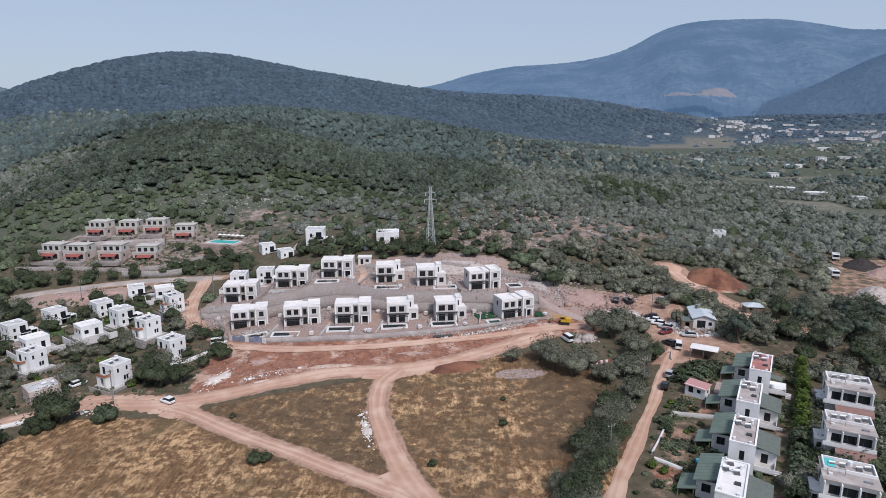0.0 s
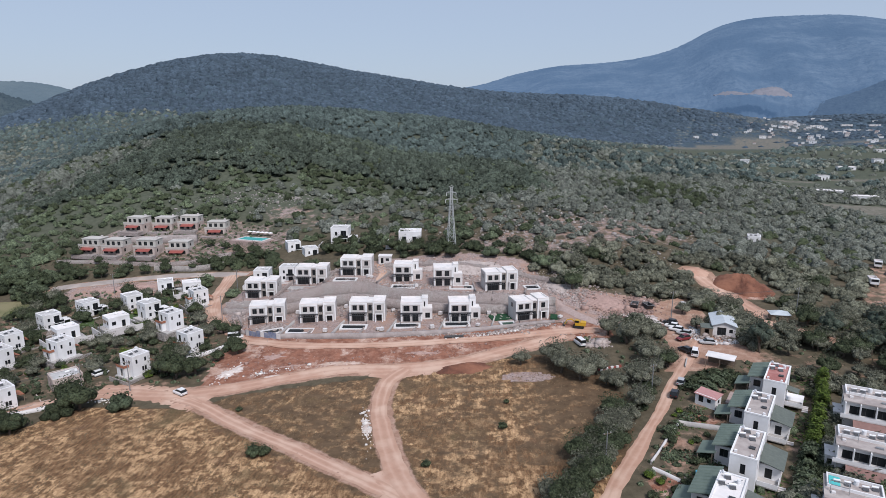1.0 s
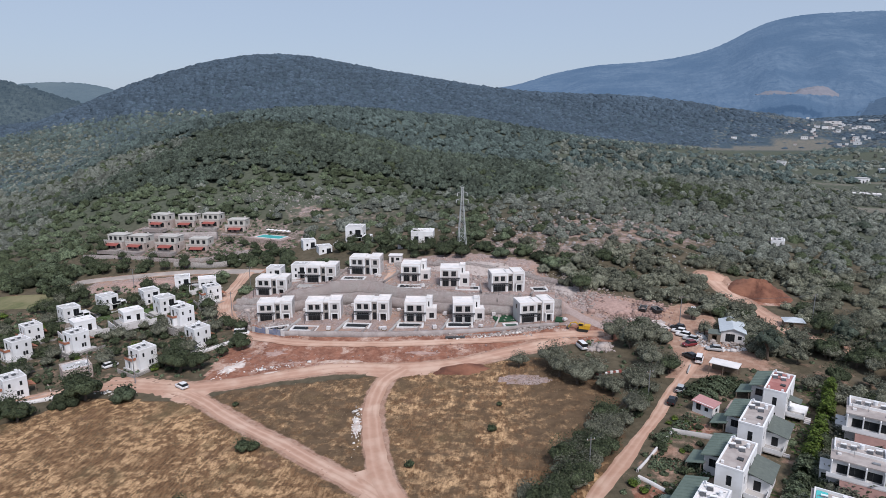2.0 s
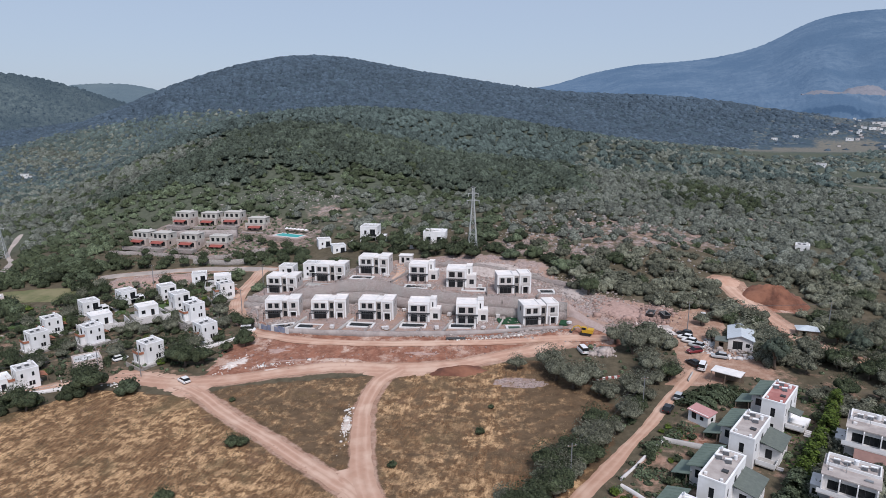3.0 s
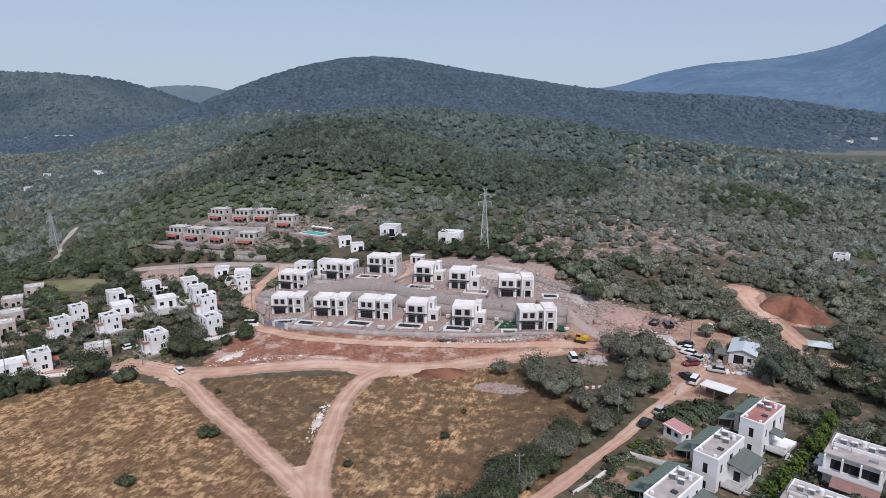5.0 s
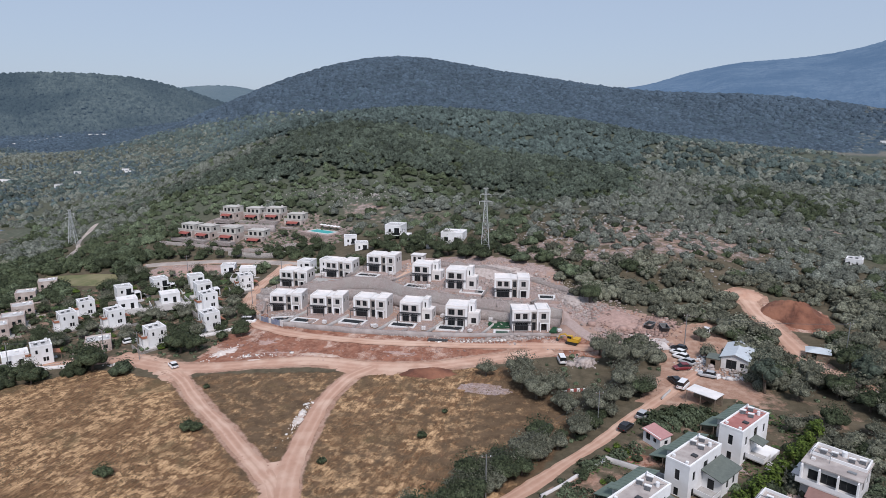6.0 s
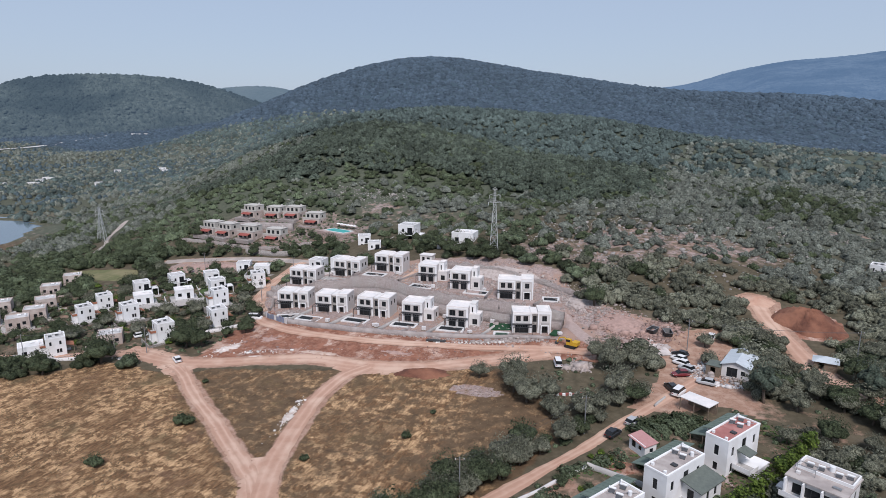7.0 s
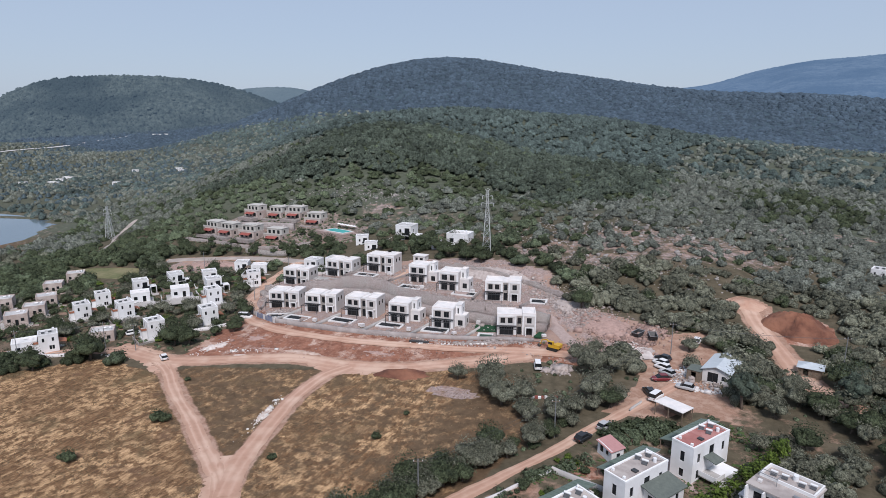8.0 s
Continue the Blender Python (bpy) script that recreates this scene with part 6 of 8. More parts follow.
# ---- western village, hillside estate, loose houses ----
def solar_heater(parent, x, y, z, turn=0.0):
    m = Matrix.Translation((x, y, z)) @ Matrix.Rotation(radians(turn), 4, "Z") @ Matrix.Scale(0.8, 4)
    s = Solid()
    s.add([(0.2, 0.2, 0.12), (1.3, 0.2, 0.12), (1.3, 0.85, 0.5), (0.2, 0.85, 0.5), (0.2, 0.25, 0.06), (1.3, 0.25, 0.06), (1.3, 0.9, 0.44), (0.2, 0.9, 0.44)], [(0, 1, 2, 3), (7, 6, 5, 4), (0, 4, 5, 1), (1, 5, 6, 2), (2, 6, 7, 3), (3, 7, 4, 0)], m)
    h = part("solar_panel", s, SOLAR, parent, "dark solar water panel")
    part("tank", Solid().rod(m @ Vector((0.1, 1.1, 0.66)), m @ Vector((1.4, 1.1, 0.66)), 0.19, n=10), TANK, h, "white water tank")
    for a in (0.2, 1.2):
        part("leg", Solid().box(a, a + 0.06, 1.05, 1.11, 0, 0.5, m), STEEL, h)


PYLONSTEEL = material("pale_galvanised_lattice", (0.5, 0.52, 0.52), (0.42, 0.44, 0.44), 2.0, 0.6, metal=0.1)
ESTATECOAT = material("weathered_beige_render", (0.5, 0.475, 0.44), (0.41, 0.39, 0.36), 1.0, 0.9, bump=0.012, third=(0.46, 0.45, 0.42), patch=0.4)
PINKSTONE = material("pinkish_stone", (0.46, 0.38, 0.34), (0.36, 0.29, 0.26), 1.8, 0.9, bump=0.03, third=(0.52, 0.45, 0.41), patch=0.4)


def white_house(kind):
    """A flat-roofed village house; its origin is the right front corner at the roof's edge level."""
    w, d, h = ((5.4, 5.6, 5.2), (6.2, 5.2, 3.3), (4.9, 5.2, 5.2), (6.6, 6.0, 3.7))[kind]
    v = thing("house", ("white cubic house with a recessed corner balcony", "low white house with a flat roof and pergola", "white two-storey house with roof solar panels", "low pinkish stone house in a leafy garden")[kind], "house", "white village houses")
    coat = PINKSTONE if kind == 3 else WHITE
    # openings as (side, from its left end, bottom, width, height, kind of opening)
    plans = (
        (("front", 1.3, -2.1, 0.7, 1.1, "window"), ("front", w - 2.3, -2.6, 1.7, 2.0, "glass_door"), ("front", w - 2.2, -h + 0.1, 1.6, 2.2, "glass_door"), ("front", 1.2, -h + 0.9, 0.8, 1.1, "window"), ("left", 1.0, -2.1, 0.8, 1.2, "window"), ("left", 3.6, -2.1, 0.8, 1.2, "window"), ("left", 2.1, -h + 0.1, 1.2, 2.1, "door")),
        (("front", 0.9, -2.3, 1.2, 1.2, "window"), ("front", w - 2.4, -h + 0.1, 1.1, 2.1, "door"), ("left", 1.2, -2.3, 1.1, 1.2, "window"), ("left", 3.4, -2.3, 1.1, 1.2, "window")),
        (("front", 0.9, -1.9, 0.55, 1.1, "window"), ("front", w - 1.6, -1.9, 0.55, 1.1, "window"), ("front", 2.5, -h + 0.9, 0.6, 1.2, "window"), ("front", w - 1.7, -h + 0.9, 0.6, 1.2, "window"), ("left", 0.9, -2.6, 1.1, 2.0, "glass_door"), ("left", 3.4, -2.0, 0.7, 1.1, "window"), ("left", 1.6, -h + 0.1, 1.2, 2.1, "door")),
        (("front", 0.9, -2.2, 1.0, 1.1, "window"), ("front", w - 2.0, -2.2, 1.0, 1.1, "window"), ("front", 3.0, -h + 0.1, 1.0, 2.1, "door"), ("left", 2.0, -2.2, 1.0, 1.1, "window")))[kind]
    holes = {side: [(o, o + a, z, z + b) for sd, o, z, a, b, nm in plans if sd == side] for side in ("front", "left")}
    holes["left"] = [(o - 0.25, q - 0.25, z, k) for o, q, z, k in holes["left"]]
    part("wall", shell(Solid(), -w, 0, 0, d, -h - 1.5, 0, front=holes["front"], left=holes["left"], right=[(1.2, 1.9, -2.1, -1.0)]), coat, v)
    for side, o, z, a, b, nm in plans:
        m = facing("front", -w + o, 0, z) if side == "front" else facing("left", -w, d - o, z)
        glazed(v, m, a, b, 1 if a > 1.5 else 0, nm, TIMBER if nm == "door" else None)
    glazed(v, facing("right", 0, 1.45, -2.1), 0.7, 1.1, 0)
    part("parapet", rim(Solid(), -w, 0, 0, d, 0, 0.3, 0.26), coat, v)
    part("roof", Solid().box(-w + 0.26, -0.26, 0.26, d - 0.26, -0.2, 0.06), LIGHTROOF if kind != 1 else ROOFWHITE, v, "flat roof")
    if kind == 0:
        part("balcony", Solid().box(-2.6, 0.1, -1.3, -0.02, -2.85, -2.65), WHITE, v)
        part("balcony_rail", Solid().box(-2.6, 0.1, -1.3, -1.24, -2.65, -1.9), GLASS, v, "dark balcony rail")
        porch = part("porch", Solid().box(0.02, 2.6, -0.4, 3.2, -h + 2.5, -h + 2.72), WHITE, v, "white porch beside the house")
        for x, y in ((2.3, -0.4), (2.3, 2.9), (0.3, -0.4)):
            part("column", Solid().box(x, x + 0.28, y, y + 0.28, -h - 1.2, -h + 2.5), WHITE, porch)
    if kind == 1:
        g = part("pergola", Solid().box(-w - 2.6, -w - 2.48, 0.4, 4.6, -h + 2.3, -h + 2.42), TIMBER, v, "timber pergola over the terrace")
        for i in range(8):
            part("slat", Solid().box(-w - 2.6, -w - 0.02, 0.4 + i * 0.58, 0.5 + i * 0.58, -h + 2.42, -h + 2.52), TIMBER, g)
        for y in (0.4, 4.48):
            part("post", Solid().box(-w - 2.6, -w - 2.48, y, y + 0.12, -h - 0.6, -h + 2.3), TIMBER, g)
    if kind == 2:
        part("balcony", Solid().box(-w - 1.4, -w - 0.02, 1.6, d - 0.2, -2.85, -2.68), CONCRETE, v)
        part("balcony_rail", Solid().box(-w - 1.4, -w - 1.33, 1.6, d - 0.2, -2.68, -2.0).box(-w - 1.33, -w - 0.02, 1.6, 1.67, -2.68, -2.0), TERRACOTTA, v, "terracotta balcony rail")
        part("annex", shell(Solid(), -w - 1.3, -w - 0.02, 1.7, d - 0.3, -h - 1.5, -2.86, left=[(1.0, 2.2, -h + 0.1, -h + 2.2)]), WHITE, v)
        part("shade_roof", Solid().add([(0.02, 1.2, -h + 2.7), (2.0, 1.2, -h + 2.2), (2.0, 4.6, -h + 2.2), (0.02, 4.6, -h + 2.7), (0.02, 1.2, -h + 2.56), (2.0, 1.2, -h + 2.06), (2.0, 4.6, -h + 2.06), (0.02, 4.6, -h + 2.56)], [(0, 1, 2, 3), (7, 6, 5, 4), (0, 4, 5, 1), (1, 5, 6, 2), (2, 6, 7, 3), (3, 7, 4, 0)]), TERRACOTTA, v, "small terracotta lean-to roof")
        part("post", Solid().box(1.8, 1.95, 1.3, 1.45, -h - 1.5, -h + 2.08), TIMBER, v)
        solar_heater(v, -4.2, 1.8, 0.06)
        solar_heater(v, -2.5, 2.2, 0.06)
        part("chimney", Solid().box(-1.3, -0.7, 3.8, 4.4, 0.06, 0.95), WHITE, v)
    else:
        part("satellite_dish", Solid().rod((-1.0, 2.0, 0.06), (-1.0, 2.0, 0.7), 0.03).rod((-1.0, 2.0, 0.75), (-1.05, 1.92, 0.78), 0.34, 0.3, 10), TANK, v)
        part("roof_tank", Solid().rod((-3.2, 3.4, 0.35), (-2.2, 3.4, 0.35), 0.28, n=10), TANK, v, "white roof tank")
    part("garden_wall", Solid().box(-w - 3.4, -w - 3.2, -2.6, d, -h - 1.6, -h + 0.5).box(-w - 3.2, 2.9, -2.6, -2.42, -h - 1.6, -h + 0.4), (PALE, PALE, CLAD, PINKSTONE)[kind], v, "low garden wall")
    part("plinth", Solid().box(-w - 1.6, 1.2, -1.2, d + 0.4, -h - 2.2, -h + 0.02), CONCRETE, v, "paved yard round the house")
    return v


# white village houses by type, at their right front roof corners: x, y, roof height, turn
BALCONY_HOMES = [(-129, 178.8, -0.9, 58), (-124.2, 191.4, -0.5, 60), (-111.9, 197.1, 0.3, 52), (-106.8, 209, 1.8, 30), (-100, 187.6, 1.0, 56)]
LOW_HOMES = [(-103.7, 175.4, 0.2, 52), (-115.1, 167.7, -1.0, 54), (-95.5, 207.5, 2.1, 30), (-106.4, 121.8, -2.4, 58)]
SOLAR_HOMES = [(-70.2, 156, 3.0, 60), (-78.6, 143, 1.6, 64), (-108.4, 155.9, -0.3, 66), (-83.9, 171.5, 3.3, 60), (-122.2, 149.9, -1.2, 64), (-101.3, 124.9, -0.3, 58), (-86.2, 193.6, 3.5, 46), (-129.5, 162.8, -1.7, 60)]
FAR_HOMES = [(-92.4, 136, -1.8, 48), (-136, 137, -2.9, 56), (-141, 145.8, -3.2, 52), (-151, 156.5, -3.8, 56), (-167, 169, -4.2, 48), (-150, 136, -3.4, 56), (-172, 182, -3.6, 50), (-160, 146, -3.4, 50)]
VILLAGE_ROOFS = [spot + (k,) for k, spots in enumerate((BALCONY_HOMES, LOW_HOMES, SOLAR_HOMES, FAR_HOMES)) for spot in spots]
VILLAGE_HOMES = [(x - 4.0, y - 0.3) for x, y, z, a, k in VILLAGE_ROOFS]


def build_village():
    made = [white_house(k) for k in range(4)]
    used = set()
    spots = VILLAGE_ROOFS + [(-49.4, 246, 15.4, 4, 0, 1.35), (-68.4, 242, 10.2, 30, 0), (-58.8, 233.8, 9.7, 30, 0), (-17.2, 231.5, 17.0, 4, 1, 1.4), (-69.3, 205.8, 7.2, 6, 0), (-60.2, 206.8, 8.4, 4, 0), (121, 254.5, 12.6, -20, 2)]
    for x, y, z, a, k, *larger in spots:
        m = pose(x, y, z, 0, 0, a) @ Matrix.Scale(larger[0] if larger else 1.0, 4)
        if k in used:
            copy_thing(made[k], m)
        else:
            used.add(k)
            made[k].matrix_basis = m


build_village()


def estate_house():
    v = thing("house", "grey stone hillside house with a red terrace awning", "house", "estate houses")
    s = shell(Solid(), -9.4, 0, 0, 7.5, -7.5, -2.9, front=[(0.9, 2.9, -5.7, -3.6), (4.0, 5.4, -5.7, -3.6), (6.4, 8.4, -5.7, -3.6)], right=[(1.5, 2.7, -5.2, -3.8)])
    part("ground_floor", s, PINKSTONE, v, "pinkish stone lower floor")
    s = shell(Solid(), -8.6, -0.2, 1.6, 7.3, -2.9, -0.2, front=[(0.8, 2.2, -2.5, -0.8), (3.2, 4.6, -2.7, -0.8), (5.8, 7.2, -2.5, -0.8)], right=[(1.5, 2.7, -2.3, -1.0)])
    part("upper_floor", s, ESTATECOAT, v)
    part("roof", Solid().box(-8.75, -0.05, 1.45, 7.45, -0.2, 0.02), ESTATECOAT, v, "flat pale roof")
    part("terrace_slab", Solid().box(-9.5, 0.1, -0.05, 1.55, -2.9, -2.72), CONCRETE, v)
    part("terrace_rail", Solid().box(-9.5, 0.1, -0.05, 0.03, -2.72, -2.1), ESTATECOAT, v)
    for x, y, z, w, h, b in ((-8.5, 0, -5.7, 2.0, 2.1, 1), (-5.4, 0, -5.7, 1.4, 2.1, 0), (-3.0, 0, -5.7, 2.0, 2.1, 1), (-7.8, 1.6, -2.5, 1.4, 1.7, 1), (-5.4, 1.6, -2.7, 1.4, 1.9, 1), (-2.8, 1.6, -2.5, 1.4, 1.7, 1)):
        glazed(v, facing("front", x, y, z), w, h, b)
    glazed(v, facing("right", 0, 1.75, -5.2), 1.2, 1.4, 0)
    glazed(v, facing("right", -0.2, 3.35, -2.3), 1.2, 1.3, 0)
    a = Solid()
    a.add([(-7.4, -2.2, -4.2), (-1.6, -2.2, -4.2), (-1.6, -0.06, -3.5), (-7.4, -0.06, -3.5), (-7.4, -2.2, -4.32), (-1.6, -2.2, -4.32), (-1.6, -0.06, -3.64), (-7.4, -0.06, -3.64)], [(0, 1, 2, 3), (7, 6, 5, 4), (0, 4, 5, 1), (1, 5, 6, 2), (2, 6, 7, 3), (3, 7, 4, 0)])
    aw = part("awning", a, AWNING, v, "brick-red sloping awning")
    for x in (-7.35, -1.75):
        part("post", Solid().box(x, x + 0.1, -2.15, -2.05, -7.4, -4.3), TIMBER, aw)
    part("terrace", Solid().box(-9.8, 0.4, -4.2, -0.05, -7.6, -6.05), STONE, v, "stone terrace base")
    part("chimney", Solid().box(-2.0, -1.3, 5.0, 5.7, 0.02, 0.9), RENDER, v)
    return v


def build_estate():
    h = estate_house()
    for i, (x, y, z, a) in enumerate(((-149, 263, 15.8, -6), (-138, 268.5, 15.0, 0), (-125.5, 268.5, 15.8, 2), (-111.4, 266, 13.8, 4), (-157.5, 242.5, 9.8, -6), (-146, 241, 9.9, -4), (-130.5, 239.5, 10.4, 0), (-118.5, 244, 9.0, 4))):
        m = pose(x, y, z, 0, 0, a)
        if i:
            copy_thing(h, m)
        else:
            h.matrix_basis = m
    p = thing("swimming_pool", "turquoise pool with a stone deck below the hill", "pool")
    part("deck", Solid().box(-2.0, 13.5, -2.0, 6.5, -3.0, 0.0), PAVING, p, "stone pool deck")
    part("coping", rim(Solid(), -0.4, 11.4, -0.4, 4.4, 0.0, 0.12, 0.43), DECK, p)
    part("water", Solid().box(0, 11, 0, 4, 0.0, 0.06), POOLBLUE, p, "turquoise water")
    p.matrix_basis = pose(-102, 257, 7.9, 0, 0, -14) @ Matrix.Diagonal((1.15, 1.45, 1, 1))
    for i in range(6):
        u = thing("sunshade", "small white pool sunshade", "parasol", "pool sunshades")
        part("pole", Solid().rod((0, 0, 0), (0, 0, 2.2), 0.04), TIMBER, u)
        part("canopy", Solid().rod((0, 0, 2.0), (0, 0, 2.5), 1.1, 0.05, 8), WHITE, u)
        q = pose(-102, 257, 7.9, 0, 0, -14) @ pose(0.8 + i * 2.2, 8.2, 0)
        u.matrix_basis = q
    hut = thing("hut", "small flat-roofed concrete hut above the site", "hut")
    part("wall", shell(Solid(), 0, 4.6, 0, 3.4, -0.5, 2.5, front=[(0.8, 1.8, 0, 2.0), (2.6, 3.8, 0.9, 1.9)]), PALE, hut)
    part("roof", Solid().box(-0.2, 4.8, -0.2, 3.6, 2.5, 2.7), ROOFWHITE, hut)
    glazed(hut, facing("front", 0.8, 0, 0), 1.0, 2.0, 0, "door", TIMBER)
    glazed(hut, facing("front", 2.6, 0, 0.9), 1.2, 1.0, 0)
    hut.matrix_basis = pose(-30.5, 212, z_at(-28, 213), 0, 0, 3)


build_estate()


# ---- eastern row houses ----
ROW_ROOFS = [(66.2, 122.2, 8.3, REDROOF), (57.3, 109.2, 7.4, GREYROOF), (49.2, 94.6, 7.2, GREYROOF), (40.9, 81.2, 6.5, ROOFWHITE)]
ROW_HOMES = [(x + 4, y + 4.5) for x, y, z, m in ROW_ROOFS] + [(80, 116), (71, 103), (60.5, 89)]


def row_house(roof_mat, label, wing=True):
    """A white row house with green sheet roofs; its origin is the left front roof corner."""
    v = thing("house", label, "house", "eastern row houses")
    s = shell(Solid(), 0, 4.1, 0, 10.6, -8.2, 0, front=[(1.7, 2.5, -3.0, -1.2), (1.7, 2.5, -5.8, -4.4)], right=[(1.0, 1.8, -2.9, -1.3), (4.4, 5.8, -3.0, -0.8), (8.2, 9.0, -2.9, -1.3), (1.0, 1.8, -5.9, -4.3)], left=[(8.4, 9.4, -3.0, -1.2)])
    part("wall", s, WHITE, v)
    part("parapet", rim(Solid(), 0, 4.1, 0, 10.6, 0, 0.28, 0.25), WHITE, v)
    part("roof", Solid().box(0.25, 3.85, 0.25, 10.35, -0.25, 0.05), roof_mat, v, "flat roof")
    for side, x, y, z, a, b in (("front", 1.7, 0, -3.0, 0.8, 1.8), ("front", 1.7, 0, -5.8, 0.8, 1.4), ("right", 4.1, 1.25, -2.9, 0.8, 1.6), ("right", 4.1, 4.65, -3.0, 1.4, 2.2), ("right", 4.1, 8.45, -2.9, 0.8, 1.6), ("right", 4.1, 1.25, -5.9, 0.8, 1.6), ("left", 0, 1.95, -3.0, 1.0, 1.8)):
        glazed(v, facing(side, x, y, z), a, b, 0)
    # left wing under green sheet
    part("wing_wall", shell(Solid(), -3.2, 0, 6.4, 14.2, -8.2, -2.4, front=[(0.8, 2.2, -4.4, -2.9)], left=[(2, 3.2, -4.4, -3.0), (5, 6.2, -4.4, -3.0)]), PALE, v)
    glazed(v, facing("front", -2.4, 6.4, -4.4), 1.4, 1.5, 1)
    g = Solid()
    g.add([(-3.7, 5.6, -2.2), (-0.01, 5.6, -1.2), (-0.01, 14.6, -1.2), (-3.7, 14.6, -2.2), (-3.7, 5.6, -2.34), (-0.01, 5.6, -1.34), (-0.01, 14.6, -1.34), (-3.7, 14.6, -2.34)], [(0, 1, 2, 3), (7, 6, 5, 4), (0, 4, 5, 1), (1, 5, 6, 2), (2, 6, 7, 3), (3, 7, 4, 0)])
    sheet = part("sheet_roof", g, GREENROOF, v, "green sheet roof")
    for i in range(9):
        y = 5.8 + i * 1.0
        part("seam", Solid().add([(-3.7, y, -2.19), (-0.01, y, -1.19), (-0.01, y + 0.1, -1.19), (-3.7, y + 0.1, -2.19), (-3.7, y + 0.05, -2.12), (-0.01, y + 0.05, -1.12)], [(0, 1, 5, 4), (2, 3, 4, 5), (0, 4, 3), (1, 2, 5)]), GREENROOF, sheet)
    g = Solid()
    g.add([(-6.0, 5.4, -4.4), (-2.9, 5.4, -3.5), (-2.9, 10.4, -3.5), (-6.0, 10.4, -4.4), (-6.0, 5.4, -4.52), (-2.9, 5.4, -3.62), (-2.9, 10.4, -3.62), (-6.0, 10.4, -4.52)], [(0, 1, 2, 3), (7, 6, 5, 4), (0, 4, 5, 1), (1, 5, 6, 2), (2, 6, 7, 3), (3, 7, 4, 0)])
    low = part("porch_roof", g, GREENROOF, v, "green porch roof")
    for x, y in ((-5.9, 5.5), (-5.9, 10.2), (-3.5, 5.5)):
        part("post", Solid().box(x, x + 0.14, y, y + 0.14, -8.2, -4.4 + 0.25 * (x + 5.9)), TIMBER, low)
    # right wing, lower, with a tiled roof, balcony and outside steps
    if wing:
        part("east_wing", shell(Solid(), 4.1, 7.4, 4.6, 10.4, -8.2, -2.6, front=[(0.9, 2.0, -5.0, -3.2)], right=[(1.2, 2.0, -4.6, -3.2), (3.4, 4.2, -4.6, -3.2)]), WHITE, v)
        glazed(v, facing("front", 5.0, 4.6, -5.0), 1.1, 1.8, 0, "door")
        glazed(v, facing("right", 7.4, 6.05, -4.6), 0.8, 1.4, 0)
        glazed(v, facing("right", 7.4, 8.25, -4.6), 0.8, 1.4, 0)
        g = Solid()
        g.add([(4.11, 3.8, -1.7), (7.8, 3.8, -2.5), (7.8, 10.8, -2.5), (4.11, 10.8, -1.7), (4.11, 3.8, -1.86), (7.8, 3.8, -2.66), (7.8, 10.8, -2.66), (4.11, 10.8, -1.86)], [(0, 1, 2, 3), (7, 6, 5, 4), (0, 4, 5, 1), (1, 5, 6, 2), (2, 6, 7, 3), (3, 7, 4, 0)])
        part("tiled_roof", g, DARKROOF, v, "grey-green sloping roof")
    else:
        part("porch_canopy", Solid().add([(4.11, 3.0, -2.2), (6.4, 3.0, -2.6), (6.4, 5.6, -2.6), (4.11, 5.6, -2.2), (4.11, 3.0, -2.34), (6.4, 3.0, -2.74), (6.4, 5.6, -2.74), (4.11, 5.6, -2.34)], [(0, 1, 2, 3), (7, 6, 5, 4), (0, 4, 5, 1), (1, 5, 6, 2), (2, 6, 7, 3), (3, 7, 4, 0)]), DARKROOF, v, "grey-green porch canopy")
        part("porch_base", Solid().box(4.12, 7.3, 4.58, 8.6, -8.2, -5.1), WHITE, v)
    part("balcony", Solid().box(4.12, 7.3, 1.8, 4.58, -5.3, -5.1), CONCRETE, v)
    part("balcony_rail", Solid().box(4.12, 7.3, 1.8, 1.86, -5.1, -4.3).box(7.24, 7.3, 1.86, 4.58, -5.1, -4.3), WHITE, v)
    for i in range(10):
        part("step", Solid().box(7.32, 8.4, 3.2 - i * 0.3, 3.5 - i * 0.3, -8.2, -5.2 - i * 0.26), PALE, v)
    part("yard", Solid().box(-6.5, 9.0, -1.5, 12.0, -8.6, -6.25), PAVING, v, "paved yard")
    solar_heater(v, 0.5, 6.4, 0.05, 20)
    solar_heater(v, 2.1, 6.0, 0.05, 20)
    solar_heater(v, 1.0, 8.4, 0.05, 20)
    part("upright_tank", Solid().rod((3.0, 8.6, 0.05), (3.0, 8.6, 0.75), 0.3, 0.3, 12), TANK, v, "white roof tank")
    part("satellite_dish", Solid().rod((0.5, 9.8, 0.05), (0.5, 9.8, 0.6), 0.03).rod((0.5, 9.8, 0.65), (0.42, 9.72, 0.7), 0.3, 0.26, 10), TANK, v)
    part("pipe", Solid().rod((0.6, 6.2, 0.12), (3.4, 9.8, 0.12), 0.05, n=5), STEEL, v)
    part("skylight", Solid().box(2.4, 3.3, 3.4, 4.2, 0.05, 0.3), FRAME, v, "dark roof hatch")
    part("vent", Solid().box(0.5, 0.9, 1.0, 1.4, 0.05, 0.45), WHITE, v)
    part("vent", Solid().box(3.0, 3.4, 0.6, 1.0, 0.05, 0.45), WHITE, v)
    return v


